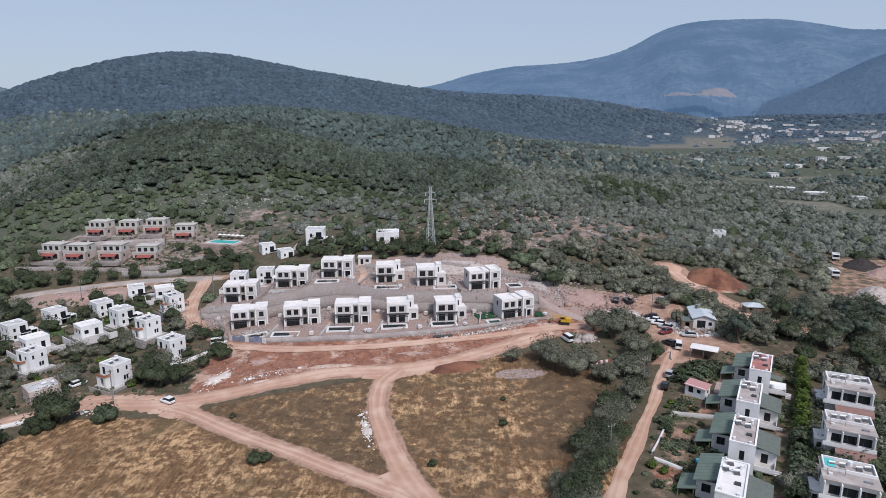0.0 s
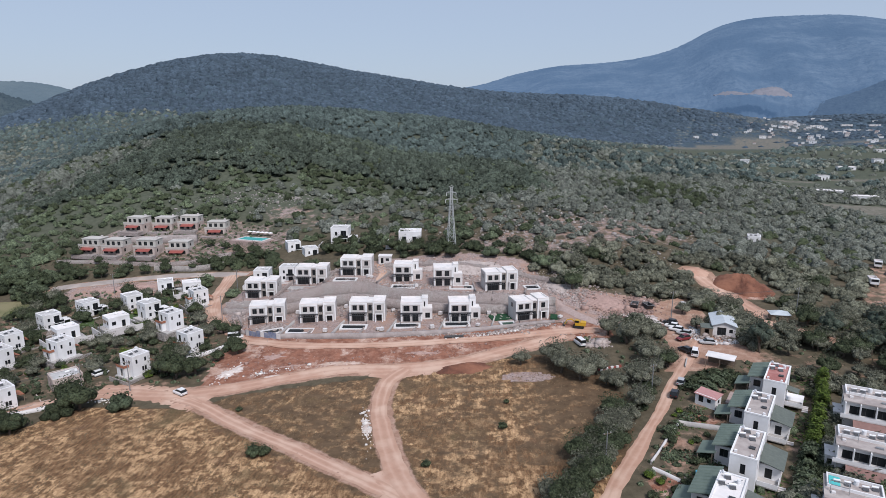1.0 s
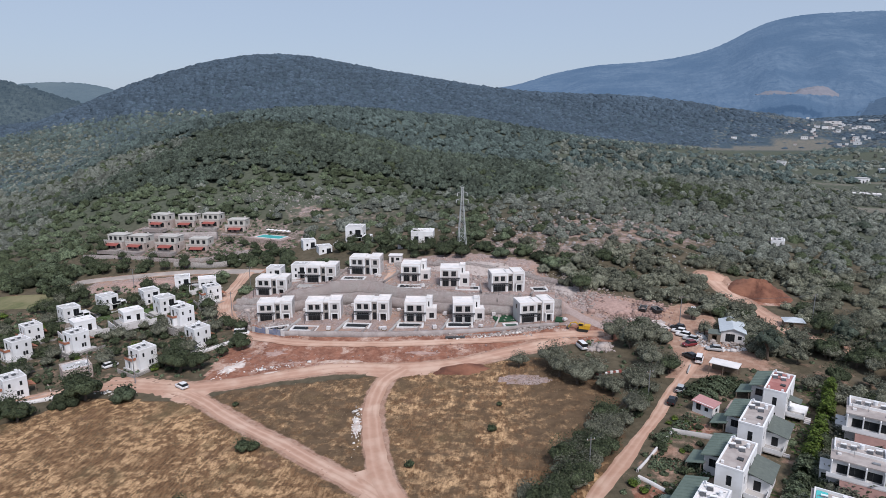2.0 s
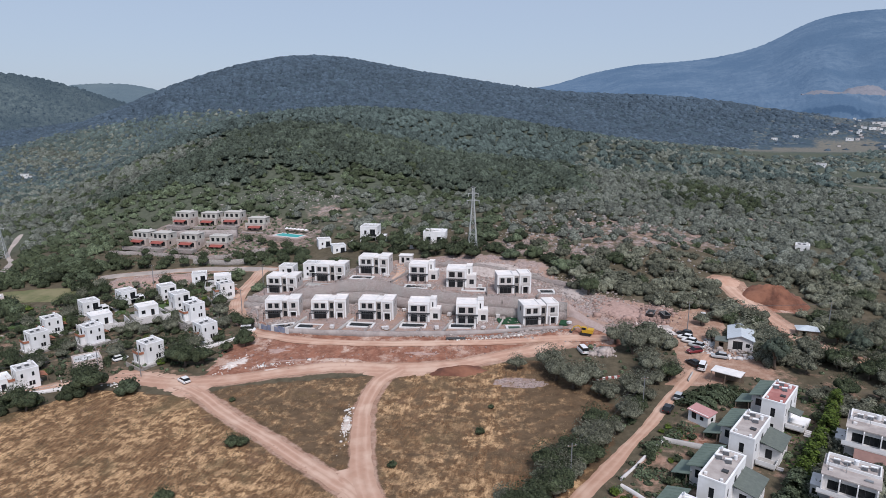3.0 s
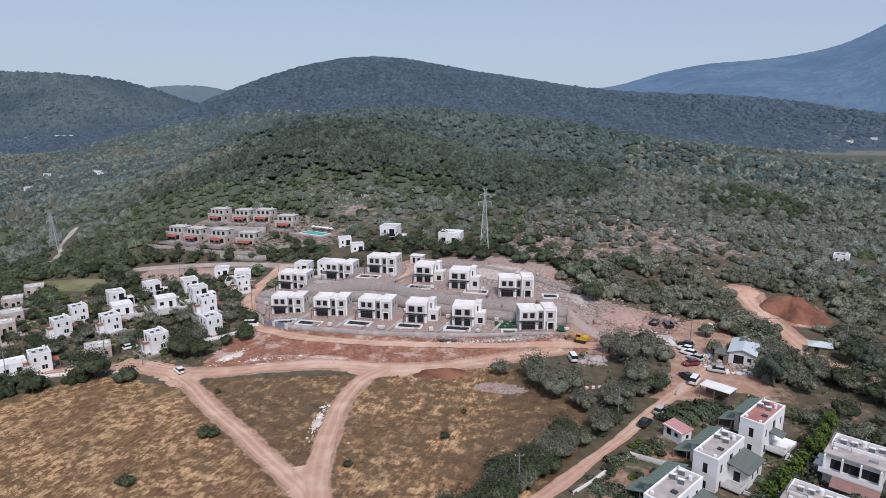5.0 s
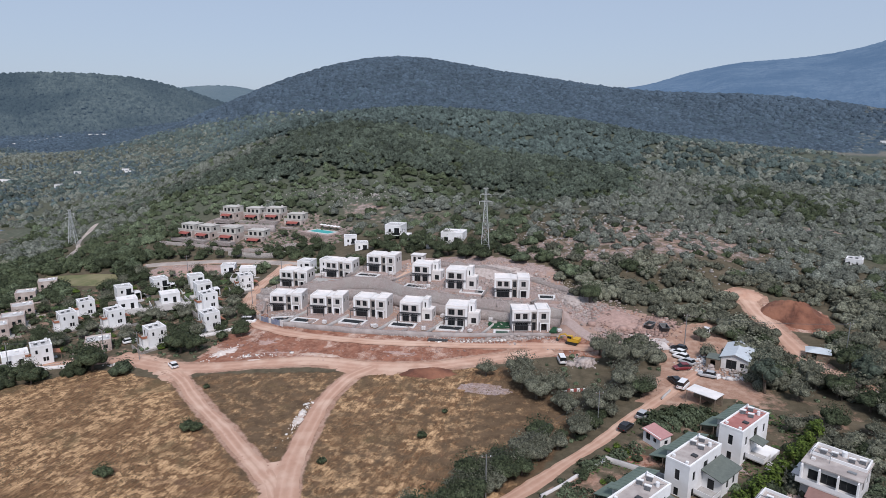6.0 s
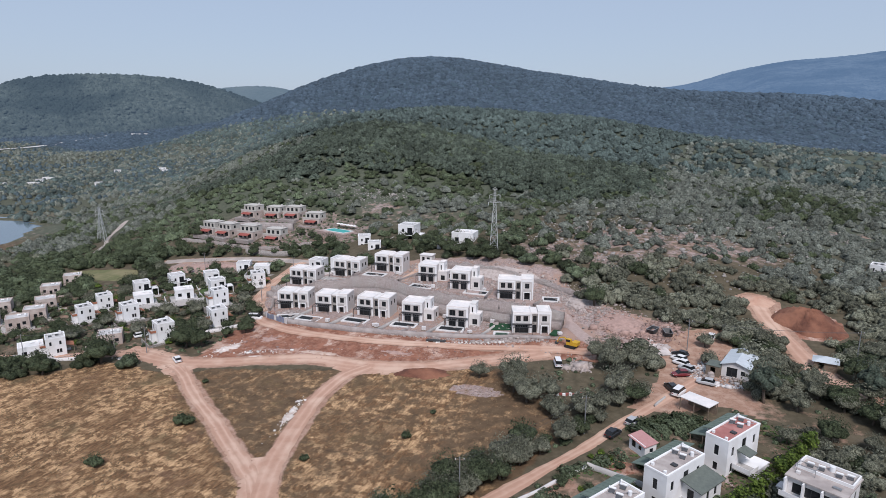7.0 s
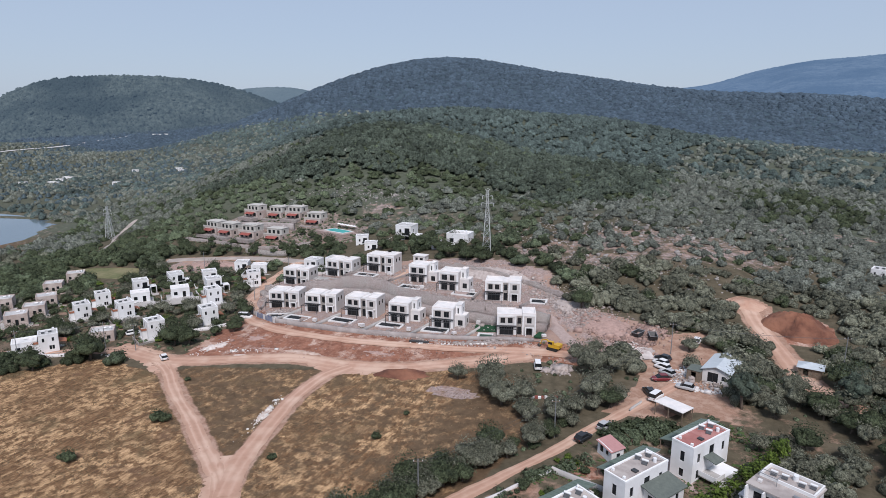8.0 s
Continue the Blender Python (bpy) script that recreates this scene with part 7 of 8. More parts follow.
def glass_house():
    """A pale modern house with a glazed front and a brown awning; its origin is the left front roof corner."""
    v = thing("house", "pale grey modern house with glazed front and brown awning", "house", "modern eastern houses")
    s = shell(Solid(), 0, 8.4, 0, 7.4, -7.0, 0, front=[(0.9, 7.9, -2.7, -0.9), (2.2, 7.9, -6.3, -4.1)], right=[(1.0, 2.6, -2.6, -1.0), (4.4, 5.4, -2.6, -1.0)], left=[(1.4, 3.2, -2.8, -0.9)])
    part("wall", s, PALE, v)
    part("roof", Solid().box(-0.25, 8.65, -0.5, 7.65, 0, 0.22), GREYROOF, v, "flat pale roof")
    part("parapet", rim(Solid(), 0.2, 8.4, 3.2, 7.4, 0.22, 0.75, 0.2), WHITE, v)
    glazed(v, facing("front", 0.9, 0, -2.7), 7.0, 1.8, 4)
    glazed(v, facing("front", 2.2, 0, -6.3), 5.7, 2.2, 3, "glass_door")
    glazed(v, facing("right", 8.4, 1.25, -2.6), 1.6, 1.6, 1)
    glazed(v, facing("right", 8.4, 4.65, -2.6), 1.0, 1.6, 0)
    glazed(v, facing("left", 0, 5.75, -2.8), 1.8, 1.9, 1)
    part("balcony", Solid().box(-0.6, 8.6, -1.3, -0.02, -3.3, -3.05), PALE, v)
    part("balcony_rail", Solid().box(-0.6, 8.6, -1.3, -1.25, -3.05, -2.35), WHITE, v)
    g = Solid()
    g.add([(1.6, -3.6, -4.2), (8.6, -3.6, -4.2), (8.6, -1.3, -3.35), (1.6, -1.3, -3.35), (1.6, -3.6, -4.3), (8.6, -3.6, -4.3), (8.6, -1.3, -3.47), (1.6, -1.3, -3.47)], [(0, 1, 2, 3), (7, 6, 5, 4), (0, 4, 5, 1), (1, 5, 6, 2), (2, 6, 7, 3), (3, 7, 4, 0)])
    aw = part("awning", g, material("dusty_red_awning", (0.25, 0.15, 0.13), (0.2, 0.12, 0.105), 1.0, 0.85), v, "dusty red awning")
    for x in (1.7, 8.4):
        part("post", Solid().box(x, x + 0.1, -3.55, -3.45, -7.0, -4.25), STEEL, aw)
    part("west_room", shell(Solid(), -1.6, 0, 1.0, 5.4, -7.0, -3.4, front=[(0.3, 1.2, -5.2, -4.0)]), PALE, v)
    part("west_roof", Solid().box(-1.75, -0.01, 0.85, 5.5, -3.4, -3.2), PALE, v)
    for x, y in ((1.2, 4.4), (2.8, 4.6), (5.4, 4.5), (6.8, 5.2)):
        solar_heater(v, x, y, 0.22, 8)
    part("upright_tank", Solid().rod((4.6, 6.2, 0.22), (4.6, 6.2, 1.1), 0.42, 0.42, 12), TANK, v, "white roof tank")
    part("duct", Solid().box(0.8, 1.4, 1.2, 1.8, 0.22, 0.6), PALE, v)
    part("duct", Solid().box(6.2, 7.4, 1.0, 1.5, 0.22, 0.5), STEEL, v)
    part("roof_frame", Solid().box(0.6, 3.4, 2.0, 2.08, 1.4, 1.5).box(0.6, 3.4, 3.4, 3.48, 1.4, 1.5).box(0.6, 0.68, 2.08, 3.4, 1.4, 1.5).box(3.32, 3.4, 2.08, 3.4, 1.4, 1.5).box(0.6, 0.68, 2.0, 2.08, 0.22, 1.4).box(3.32, 3.4, 2.0, 2.08, 0.22, 1.4), STEEL, v, "slim steel roof frame")
    for x in (-0.02, 2.6, 5.3, 8.1):
        part("pier", Solid().box(x, x + 0.2, -1.22, -0.03, -3.04, -0.02), WHITE, v, "white pier between balconies")
    part("terrace", Solid().box(-1.8, 9.4, -5.0, -0.02, -7.4, -6.55), PAVING, v)
    return v


def build_rows():
    for i, (x, y, z, m) in enumerate(ROW_ROOFS):
        h = row_house(m, ("white row house with red roof and green sheet wing", "white row house with grey roof and green sheet wing", "white row house with grey roof and solar heaters", "white row house with white roof and green sheet wing")[i], i > 0)
        h.matrix_basis = pose(x, y, z, 0, 0, -30)
    g = glass_house()
    g.matrix_basis = pose(77.6, 113.4, 8.5, 0, 0, -26) @ Matrix.Scale(0.93, 4)
    copy_thing(g, pose(67.9, 97.8, 8.0, 0, 0, -26) @ Matrix.Scale(0.93, 4))
    third = copy_thing(g, pose(58.6, 83.4, 7.4, 0, 0, -26) @ Matrix.Scale(0.93, 4))
    tagged(third, "pale modern house with a small turquoise roof pool")
    part("roof_pool", Solid().box(0.5, 2.2, 3.8, 6.9, 0.22, 0.5), POOLBLUE, third, "small turquoise roof pool")
    p = thing("house", "small white cottage with a faded pink roof", "house")
    part("wall", shell(Solid(), 0, 5.4, 0, 3.0, -3.6, -0.3, front=[(0.9, 2.2, -2.4, -0.5), (3.2, 4.2, -2.0, -1.0)], right=[(1.0, 1.9, -2.0, -1.0)]), WHITE, p)
    g = Solid()
    g.add([(-0.3, -0.35, -0.4), (5.7, -0.35, -0.4), (5.7, 3.3, 0.25), (-0.3, 3.3, 0.25), (-0.3, -0.35, -0.52), (5.7, -0.35, -0.52), (5.7, 3.3, 0.1), (-0.3, 3.3, 0.1)], [(0, 1, 2, 3), (7, 6, 5, 4), (0, 4, 5, 1), (1, 5, 6, 2), (2, 6, 7, 3), (3, 7, 4, 0)])
    part("roof", g, material("faded_pink_roof", (0.46, 0.25, 0.24), (0.40, 0.21, 0.20), 1.2, 0.8, bump=0.02), p, "faded pink roof")
    glazed(p, facing("front", 0.9, 0, -2.4), 1.3, 1.9, 1, "door")
    glazed(p, facing("front", 3.2, 0, -2.0), 1.0, 1.0, 0)
    glazed(p, facing("right", 5.4, 1.25, -2.0), 0.9, 1.0, 0)
    p.matrix_basis = pose(53.6, 124.4, 4.3, 0, 0, -47) @ Matrix.Scale(0.82, 4)
    s = thing("shed", "open shed with a white sheet roof", "shed")
    g = Solid().box(0, 6.4, 0, 3.8, -0.12, 0.02)
    part("roof", g, ROOFWHITE, s, "white sheet roof")
    for x, y in ((0.1, 0.1), (6.15, 0.1), (0.1, 3.55), (6.15, 3.55), (3.1, 0.1)):
        part("post", Solid().box(x, x + 0.15, y, y + 0.15, -3.2, -0.12), TIMBER, s)
    part("back_wall", Solid().box(0.3, 6.1, 3.4, 3.5, -3.2, -0.14), TIMBER, s)
    s.matrix_basis = pose(61.4, 141.9, 5.4, 0, 0, -29)
    b = thing("barn", "long barn with a pale blue sheet roof", "barn")
    part("wall", shell(Solid(), 0, 6.2, 0, 11, -0.6, 3.0, front=[(1.2, 3.6, 0, 2.4), (4.4, 5.4, 0.9, 2.0)], left=[(2, 3.2, 0.9, 2.1), (6, 7.2, 0.9, 2.1)]), PALE, b)
    g = Solid()
    for a, c, h0, h1 in ((-0.4, 3.1, 3.0, 4.2), (3.1, 6.6, 4.2, 3.0)):
        g.add([(a, -0.5, h0), (c, -0.5, h1), (c, 11.5, h1), (a, 11.5, h0), (a, -0.5, h0 - 0.12), (c, -0.5, h1 - 0.12), (c, 11.5, h1 - 0.12), (a, 11.5, h0 - 0.12)], [(0, 1, 2, 3), (7, 6, 5, 4), (0, 4, 5, 1), (1, 5, 6, 2), (2, 6, 7, 3), (3, 7, 4, 0)])
    part("roof", g, BLUEROOF, b, "pale blue sheet roof")
    part("gable", Solid().add([(0, 0.05, 3.0), (6.2, 0.05, 3.0), (3.1, 0.05, 4.1), (0, 0.25, 3.0), (6.2, 0.25, 3.0), (3.1, 0.25, 4.1)], [(0, 1, 2), (5, 4, 3), (0, 3, 4, 1), (1, 4, 5, 2), (2, 5, 3, 0)]), PALE, b)
    glazed(b, facing("front", 1.2, 0, 0), 2.4, 2.4, 1, "door")
    glazed(b, facing("front", 4.4, 0, 0.9), 1.0, 1.1, 0)
    glazed(b, facing("left", 0, 8.75, 0.9), 1.2, 1.2, 0)
    glazed(b, facing("left", 0, 4.75, 0.9), 1.2, 1.2, 0)
    part("lean_to", Solid().box(-3.4, -0.02, -1.5, 2.8, 2.3, 2.42), DARKROOF, b, "dark lean-to roof")
    part("lean_to_wall", shell(Solid(), -3.3, -0.1, -1.4, 2.7, -0.6, 2.3, front=[(1.0, 2.2, 0, 2.0)]), TIMBER, b, "dark timber lean-to")
    b.matrix_basis = pose(69.6, 160.5, z_at(71, 164), 0, 0, -14) @ Matrix.Scale(0.92, 4)
    k = thing("shed", "small shed with a bluish grey tarpaulin roof", "shed")
    part("wall", shell(Solid(), 0, 4.6, 0, 3.6, -0.5, 2.0, front=[(1, 2, 0, 1.8)]), TIMBER, k)
    part("roof", Solid().add([(-0.4, -0.4, 2.0), (5.0, -0.4, 2.1), (5.0, 4.0, 2.1), (-0.4, 4.0, 2.0), (2.2, 1.8, 3.0)], [(0, 1, 4), (1, 2, 4), (2, 3, 4), (3, 0, 4), (3, 2, 1, 0)]), BLUEROOF, k, "bluish grey roof")
    k.matrix_basis = pose(89, 170, z_at(91, 171), 0, 0, -10)


build_rows()


# ---- vehicles and machines ----
def paint(name, c):
    m = material(name, c, [v * 0.92 for v in c], 2.0, 0.35)
    m.node_tree.nodes["Principled BSDF"].inputs["Coat Weight"].default_value = 0.4
    return m


PAINTS = {k: paint(k + "_car_paint", c) for k, c in (("white", (0.74, 0.74, 0.74)), ("silver", (0.42, 0.43, 0.44)), ("dark_red", (0.16, 0.02, 0.025)), ("black", (0.018, 0.019, 0.022)), ("grey", (0.10, 0.105, 0.115)))}
LAMPGLASS = material("lamp_glass", (0.6, 0.6, 0.58), (0.5, 0.5, 0.5), 3.0, 0.2)
TAILGLASS = material("red_lamp_glass", (0.25, 0.01, 0.01), (0.2, 0.01, 0.01), 3.0, 0.25)


def loft(s, sections):
    """Joins rings (x, [(y, z), ...]) of equal count along x, with closed ends."""
    n, k = len(sections[0][1]), len(s.v)
    for x, ring in sections:
        s.v += [(x, y, z) for y, z in ring]
    for j in range(len(sections) - 1):
        a = k + j * n
        s.f += [(a + i, a + (i + 1) % n, a + n + (i + 1) % n, a + n + i) for i in range(n)]
    s.f += [tuple(k + i for i in range(n - 1, -1, -1)), tuple(k + (len(sections) - 1) * n + i for i in range(n))]
    return s


def car(colour, label, tall=1.0, length=4.0, van=False):
    """A car along x, nose at +x, on its wheels at z 0."""
    v = thing("van" if van else "car", label, "van" if van else "car", "parked cars")
    h = 0.5 * length

    def ring(w, z0, z1, r=0.12):
        return [(-w, z0), (w, z0), (w + 0.03, (z0 + z1) / 2), (w - 0.02, z1 - r), (w - r - 0.02, z1), (-w + r + 0.02, z1), (-w + 0.02, z1 - r), (-w - 0.03, (z0 + z1) / 2)]
    b = 0.86 * (1 if not van else 1.25) * tall
    part("body", loft(Solid(), [(-h, ring(0.72, 0.42, b * 0.95)), (-h + 0.25, ring(0.84, 0.28, b)), (-0.3, ring(0.87, 0.24, b * 1.03)), (h * 0.45, ring(0.86, 0.24, b * 0.98)), (h - 0.3, ring(0.82, 0.28, b * 0.84)), (h, ring(0.68, 0.4, b * 0.68))]), PAINTS[colour], v, smooth=False)
    t = (1.45 if not van else 1.9) * tall
    a0, a1, c0, c1 = (-h + 0.2, -h + 0.55, h * 0.12, h * 0.5) if not van else (-h + 0.06, -h + 0.12, h * 0.4, h * 0.72)
    part("glasshouse", loft(Solid(), [(a0, ring(0.78, b * 0.96, b * 1.01, 0.02)), (a1, ring(0.72, b * 0.98, t - 0.05, 0.08)), (c0, ring(0.72, b * 0.98, t - 0.05, 0.08)), (c1, ring(0.78, b * 0.94, b * 0.99, 0.02))]), GLASS, v, "dark car windows")
    part("roof", Solid().box(a1 + 0.02, c0 - 0.02, -0.66, 0.66, t - 0.06, t), PAINTS[colour], v)
    for x in (-h * 0.62, h * 0.62):
        for y in (-0.82, 0.66):
            w = part("wheel", Solid().rod((x, y, 0.31), (x, y + 0.16, 0.31), 0.31, n=12), RUBBER, v)
            part("rim", Solid().rod((x, y - 0.01, 0.31), (x, y + 0.17, 0.31), 0.18, n=8), STEEL, w)
    for y in (-0.68, 0.42):
        part("headlight", Solid().box(h - 0.14, h - 0.02, y, y + 0.26, b * 0.62, b * 0.76), LAMPGLASS, v)
        part("tail_light", Solid().box(-h - 0.01, -h + 0.08, y, y + 0.26, b * 0.7, b * 0.88), TAILGLASS, v)
    return v


def build_cars():
    kinds = {c: car(c, l) for c, l in (("white", "white hatchback parked on bare earth"), ("silver", "silver saloon parked on bare earth"), ("dark_red", "dark red car parked in the yard"), ("black", "black car parked in the yard"), ("grey", "dark grey car beside the lane"))}
    vans = car("white", "white panel van parked on bare earth", 1.0, 4.3, True)
    used = set()

    def put(k, x, y, a):
        m = pose(x, y, z_at(x, y) + 0.1, 0, 0, a)
        src = vans if k == "van" else kinds[k]
        if k in used:
            copy_thing(src, m)
        else:
            used.add(k)
            src.matrix_basis = m
    for k, x, y, a in (("white", -63.6, 129.2, 150), ("black", 60.6, 168.1, 155), ("white", 60.4, 165.6, 150), ("white", 61.0, 163.4, 150), ("silver", 62.3, 160.9, 148), ("dark_red", 61.1, 157.6, 205), ("black", 59.5, 150.5, 120), ("van", 61.2, 148.4, 70), ("white", 67.6, 180.2, 80), ("van", 33.5, 154.3, 110), ("van", -62.6, 159.6, 20), ("black", 50.3, 127.6, 66), ("silver", 53.4, 133.2, 64), ("silver", 66.5, 155.2, 170), ("white", -92, 142, 60), ("silver", 72.5, 186, 20), ("white", 109.8, 156.5, 150), ("grey", -66.4, 166.2, 120), ("white", -105, 209.5, 30)):
        put(k, x, y, a)


build_cars()


def excavator():
    v = thing("excavator", "yellow tracked excavator on bare earth", "excavator")
    for y in (-1.35, 0.75):
        s = Solid()
        loft(s, [(-1.9, [(y, 0.35), (y + 0.6, 0.35), (y + 0.6, 0.6), (y, 0.6)]), (-1.55, [(y, 0.0), (y + 0.6, 0.0), (y + 0.6, 0.95), (y, 0.95)]), (1.55, [(y, 0.0), (y + 0.6, 0.0), (y + 0.6, 0.95), (y, 0.95)]), (1.9, [(y, 0.35), (y + 0.6, 0.35), (y + 0.6, 0.6), (y, 0.6)])])
        part("track", s, RUBBER, v, "black crawler track")
    part("undercarriage", Solid().box(-1.0, 1.0, -0.75, 0.75, 0.5, 1.05), FRAME, v)
    part("body", Solid().box(-2.4, 1.2, -1.3, 1.3, 1.06, 1.75).box(-2.5, -0.6, -1.25, 1.25, 1.75, 2.25), YELLOW, v, "yellow engine housing")
    c = part("cab", Solid().box(-0.3, 1.25, 0.25, 1.28, 1.76, 3.0), YELLOW, v, "yellow cab")
    part("window", Solid().box(-0.1, 1.3, 0.2, 1.33, 2.1, 2.85), GLASS, c)
    part("boom", Solid().rod((0.9, -0.1, 1.7), (2.6, -0.1, 2.9), 0.3, 0.26, 4).rod((2.55, -0.1, 2.87), (4.2, -0.1, 2.4), 0.26, 0.2, 4), YELLOW, v, "yellow boom")
    part("arm", Solid().rod((4.1, -0.1, 2.45), (4.9, -0.1, 0.7), 0.2, 0.15, 4), YELLOW, v)
    part("bucket", loft(Solid(), [(4.6, [(-0.6, 0.15), (0.4, 0.15), (0.4, 0.5), (-0.6, 0.5)]), (5.0, [(-0.65, 0.0), (0.45, 0.0), (0.45, 0.8), (-0.65, 0.8)]), (5.5, [(-0.6, 0.3), (0.4, 0.3), (0.4, 0.9), (-0.6, 0.9)])]), FRAME, v, "dark steel bucket")
    return v


def truck():
    v = thing("truck", "white tipper truck in the works yard", "truck", "works trucks")
    part("chassis", Solid().box(-3.4, 3.2, -0.5, 0.5, 0.7, 0.95), FRAME, v)
    c = part("cab", Solid().box(1.7, 3.5, -1.2, 1.2, 0.9, 2.7), PAINTS["white"], v, "white cab")
    part("windscreen", Solid().box(3.46, 3.54, -1.05, 1.05, 1.75, 2.55), GLASS, c)
    s = rim(Solid(), -3.5, 1.5, -1.2, 1.2, 1.0, 2.3, 0.1)
    part("tipper_body", s, PAINTS["white"], v)
    part("load_floor", Solid().box(-3.4, 1.4, -1.1, 1.1, 1.0, 1.5), DIRT, v)
    for x in (-2.6, -1.3, 2.5):
        for y in (-1.2, 0.9):
            part("wheel", Solid().rod((x, y, 0.5), (x, y + 0.3, 0.5), 0.5, n=12), RUBBER, v)
    return v


def skip():
    v = thing("skip", "dark steel skip for rubble in the yard", "skip", "yard skips")
    s = Solid()
    for y in (-0.95, 0.87):
        s.add([(-1.9, y, 1.3), (-1.2, y, 0.1), (1.2, y, 0.1), (1.9, y, 1.3), (-1.9, y + 0.08, 1.3), (-1.2, y + 0.08, 0.1), (1.2, y + 0.08, 0.1), (1.9, y + 0.08, 1.3)], [(0, 1, 2, 3), (7, 6, 5, 4), (0, 4, 5, 1), (1, 5, 6, 2), (2, 6, 7, 3), (3, 7, 4, 0)])
    part("side", s, FRAME, v)
    part("floor", Solid().box(-1.2, 1.2, -0.87, 0.87, 0.1, 0.18), FRAME, v)
    for d in (-1, 1):
        part("end", Solid().add([(d * 1.9, -0.87, 1.3), (d * 1.9, 0.87, 1.3), (d * 1.2, 0.87, 0.1), (d * 1.2, -0.87, 0.1), (d * 1.82, -0.87, 1.3), (d * 1.82, 0.87, 1.3), (d * 1.12, 0.87, 0.1), (d * 1.12, -0.87, 0.1)], [(0, 1, 2, 3), (7, 6, 5, 4), (0, 4, 5, 1), (1, 5, 6, 2), (2, 6, 7, 3), (3, 7, 4, 0)]), FRAME, v)
    part("rim", rim(Solid(), -1.95, 1.95, -1.0, 1.0, 1.3, 1.38, 0.1), STEEL, v)
    return v


def build_machines():
    k = skip()
    k.matrix_basis = pose(53.2, 179.0, z_at(53.2, 179) + 0.05, 0, 0, 70)
    copy_thing(k, pose(57.0, 178.6, z_at(57, 178.6) + 0.05, 0, 0, 105))
    excavator().matrix_basis = pose(34.6, 164.6, z_at(34.6, 164.6) + 0.05, 0, 0, 168) @ Matrix.Scale(0.8, 4)
    t = truck()
    t.matrix_basis = pose(136.5, 205, z_at(136.5, 205) + 0.05, 0, 0, -112)
    copy_thing(t, pose(153.6, 231, z_at(153.6, 231) + 0.05, 0, 0, -120))


build_machines()


# ---- heaps, rubble and loose stone ----
def heap(name, label, x, y, rx, ry, h, mat, seed, turn=0.0, flat=0.0, rag=1.0):
    """A tipped heap with an uneven skin, sunk into the ground."""
    rng = np.random.default_rng(seed)
    n, k = 40, 12
    ph = rng.uniform(0, 6.28, 6)
    s = Solid()
    pts = []
    c, d = math.cos(radians(turn)), math.sin(radians(turn))
    for j in range(k + 1):
        r = j / k
        for i in range(n):
            a = 2 * math.pi * i / n
            w = 1 + rag * (0.12 * math.sin(2 * a + ph[0]) + 0.08 * math.sin(5 * a + ph[1])) + (rag - 1) * (0.12 * math.sin(9 * a + ph[3]) + 0.1 * math.sin(14 * a + ph[4]))
            u, q = rx * r * w * math.cos(a), ry * r * w * math.sin(a)
            px, py = x + u * c - q * d, y + u * d + q * c
            rise = min(1.0, (1 - r) / (1 - flat)) ** 0.9 * h * (1 + 0.14 * math.sin(3 * a + ph[2]) * r) + rng.normal(0, 0.06) * h * (0 < r < 1)
            pts.append((px, py, z_at(px, py) + rise - 0.25))
    s.add(pts, [(j * n + i, (j + 1) * n + i, (j + 1) * n + (i + 1) % n, j * n + (i + 1) % n) for j in range(1, k) for i in range(n)] + [(0, n + i, n + (i + 1) % n) for i in range(n)])
    return tagged(new(name, s.mesh(name, mat, True)), label, "mound")


def stones(name, label, n, places, mat, size, seed):
    """Loose stones, each a rough lump, thrown over stretches given as (x, y, spread x, spread y, turn)."""
    rng = np.random.default_rng(seed)
    unit = np.array([(x, y, z) for z in (-1, 1) for x, y in ((-1, -1), (1, -1), (1, 1), (-1, 1))], float)
    quads = np.array([(3, 2, 1, 0), (4, 5, 6, 7), (0, 1, 5, 4), (1, 2, 6, 5), (2, 3, 7, 6), (3, 0, 4, 7)])
    w = rng.integers(0, len(places), n)
    P = np.array(places, float)[w]
    g = rng.normal(0, 0.5, (n, 2)) * P[:, 2:4]
    a = np.radians(P[:, 4])
    x = P[:, 0] + g[:, 0] * np.cos(a) - g[:, 1] * np.sin(a)
    y = P[:, 1] + g[:, 0] * np.sin(a) + g[:, 1] * np.cos(a)
    s = size * rng.lognormal(0, 0.5, n)
    v = unit[None] * rng.uniform(0.55, 1.0, (n, 8, 3)) * (s[:, None, None] * rng.uniform(0.5, 1.1, (n, 1, 3)))
    t = rng.uniform(0, 6.28, n)
    vx = v[..., 0] * np.cos(t)[:, None] - v[..., 1] * np.sin(t)[:, None] + x[:, None]
    vy = v[..., 0] * np.sin(t)[:, None] + v[..., 1] * np.cos(t)[:, None] + y[:, None]
    vz = v[..., 2] * 0.8 + (height(x, y) + s * 0.25)[:, None]
    f = (quads[None] + (np.arange(n) * 8)[:, None, None]).reshape(-1, 4)
    me = array_mesh(name, np.stack([vx, vy, vz], -1).reshape(-1, 3), f, mat)
    return tagged(new(name, me), label, "stones", kind="stuff")


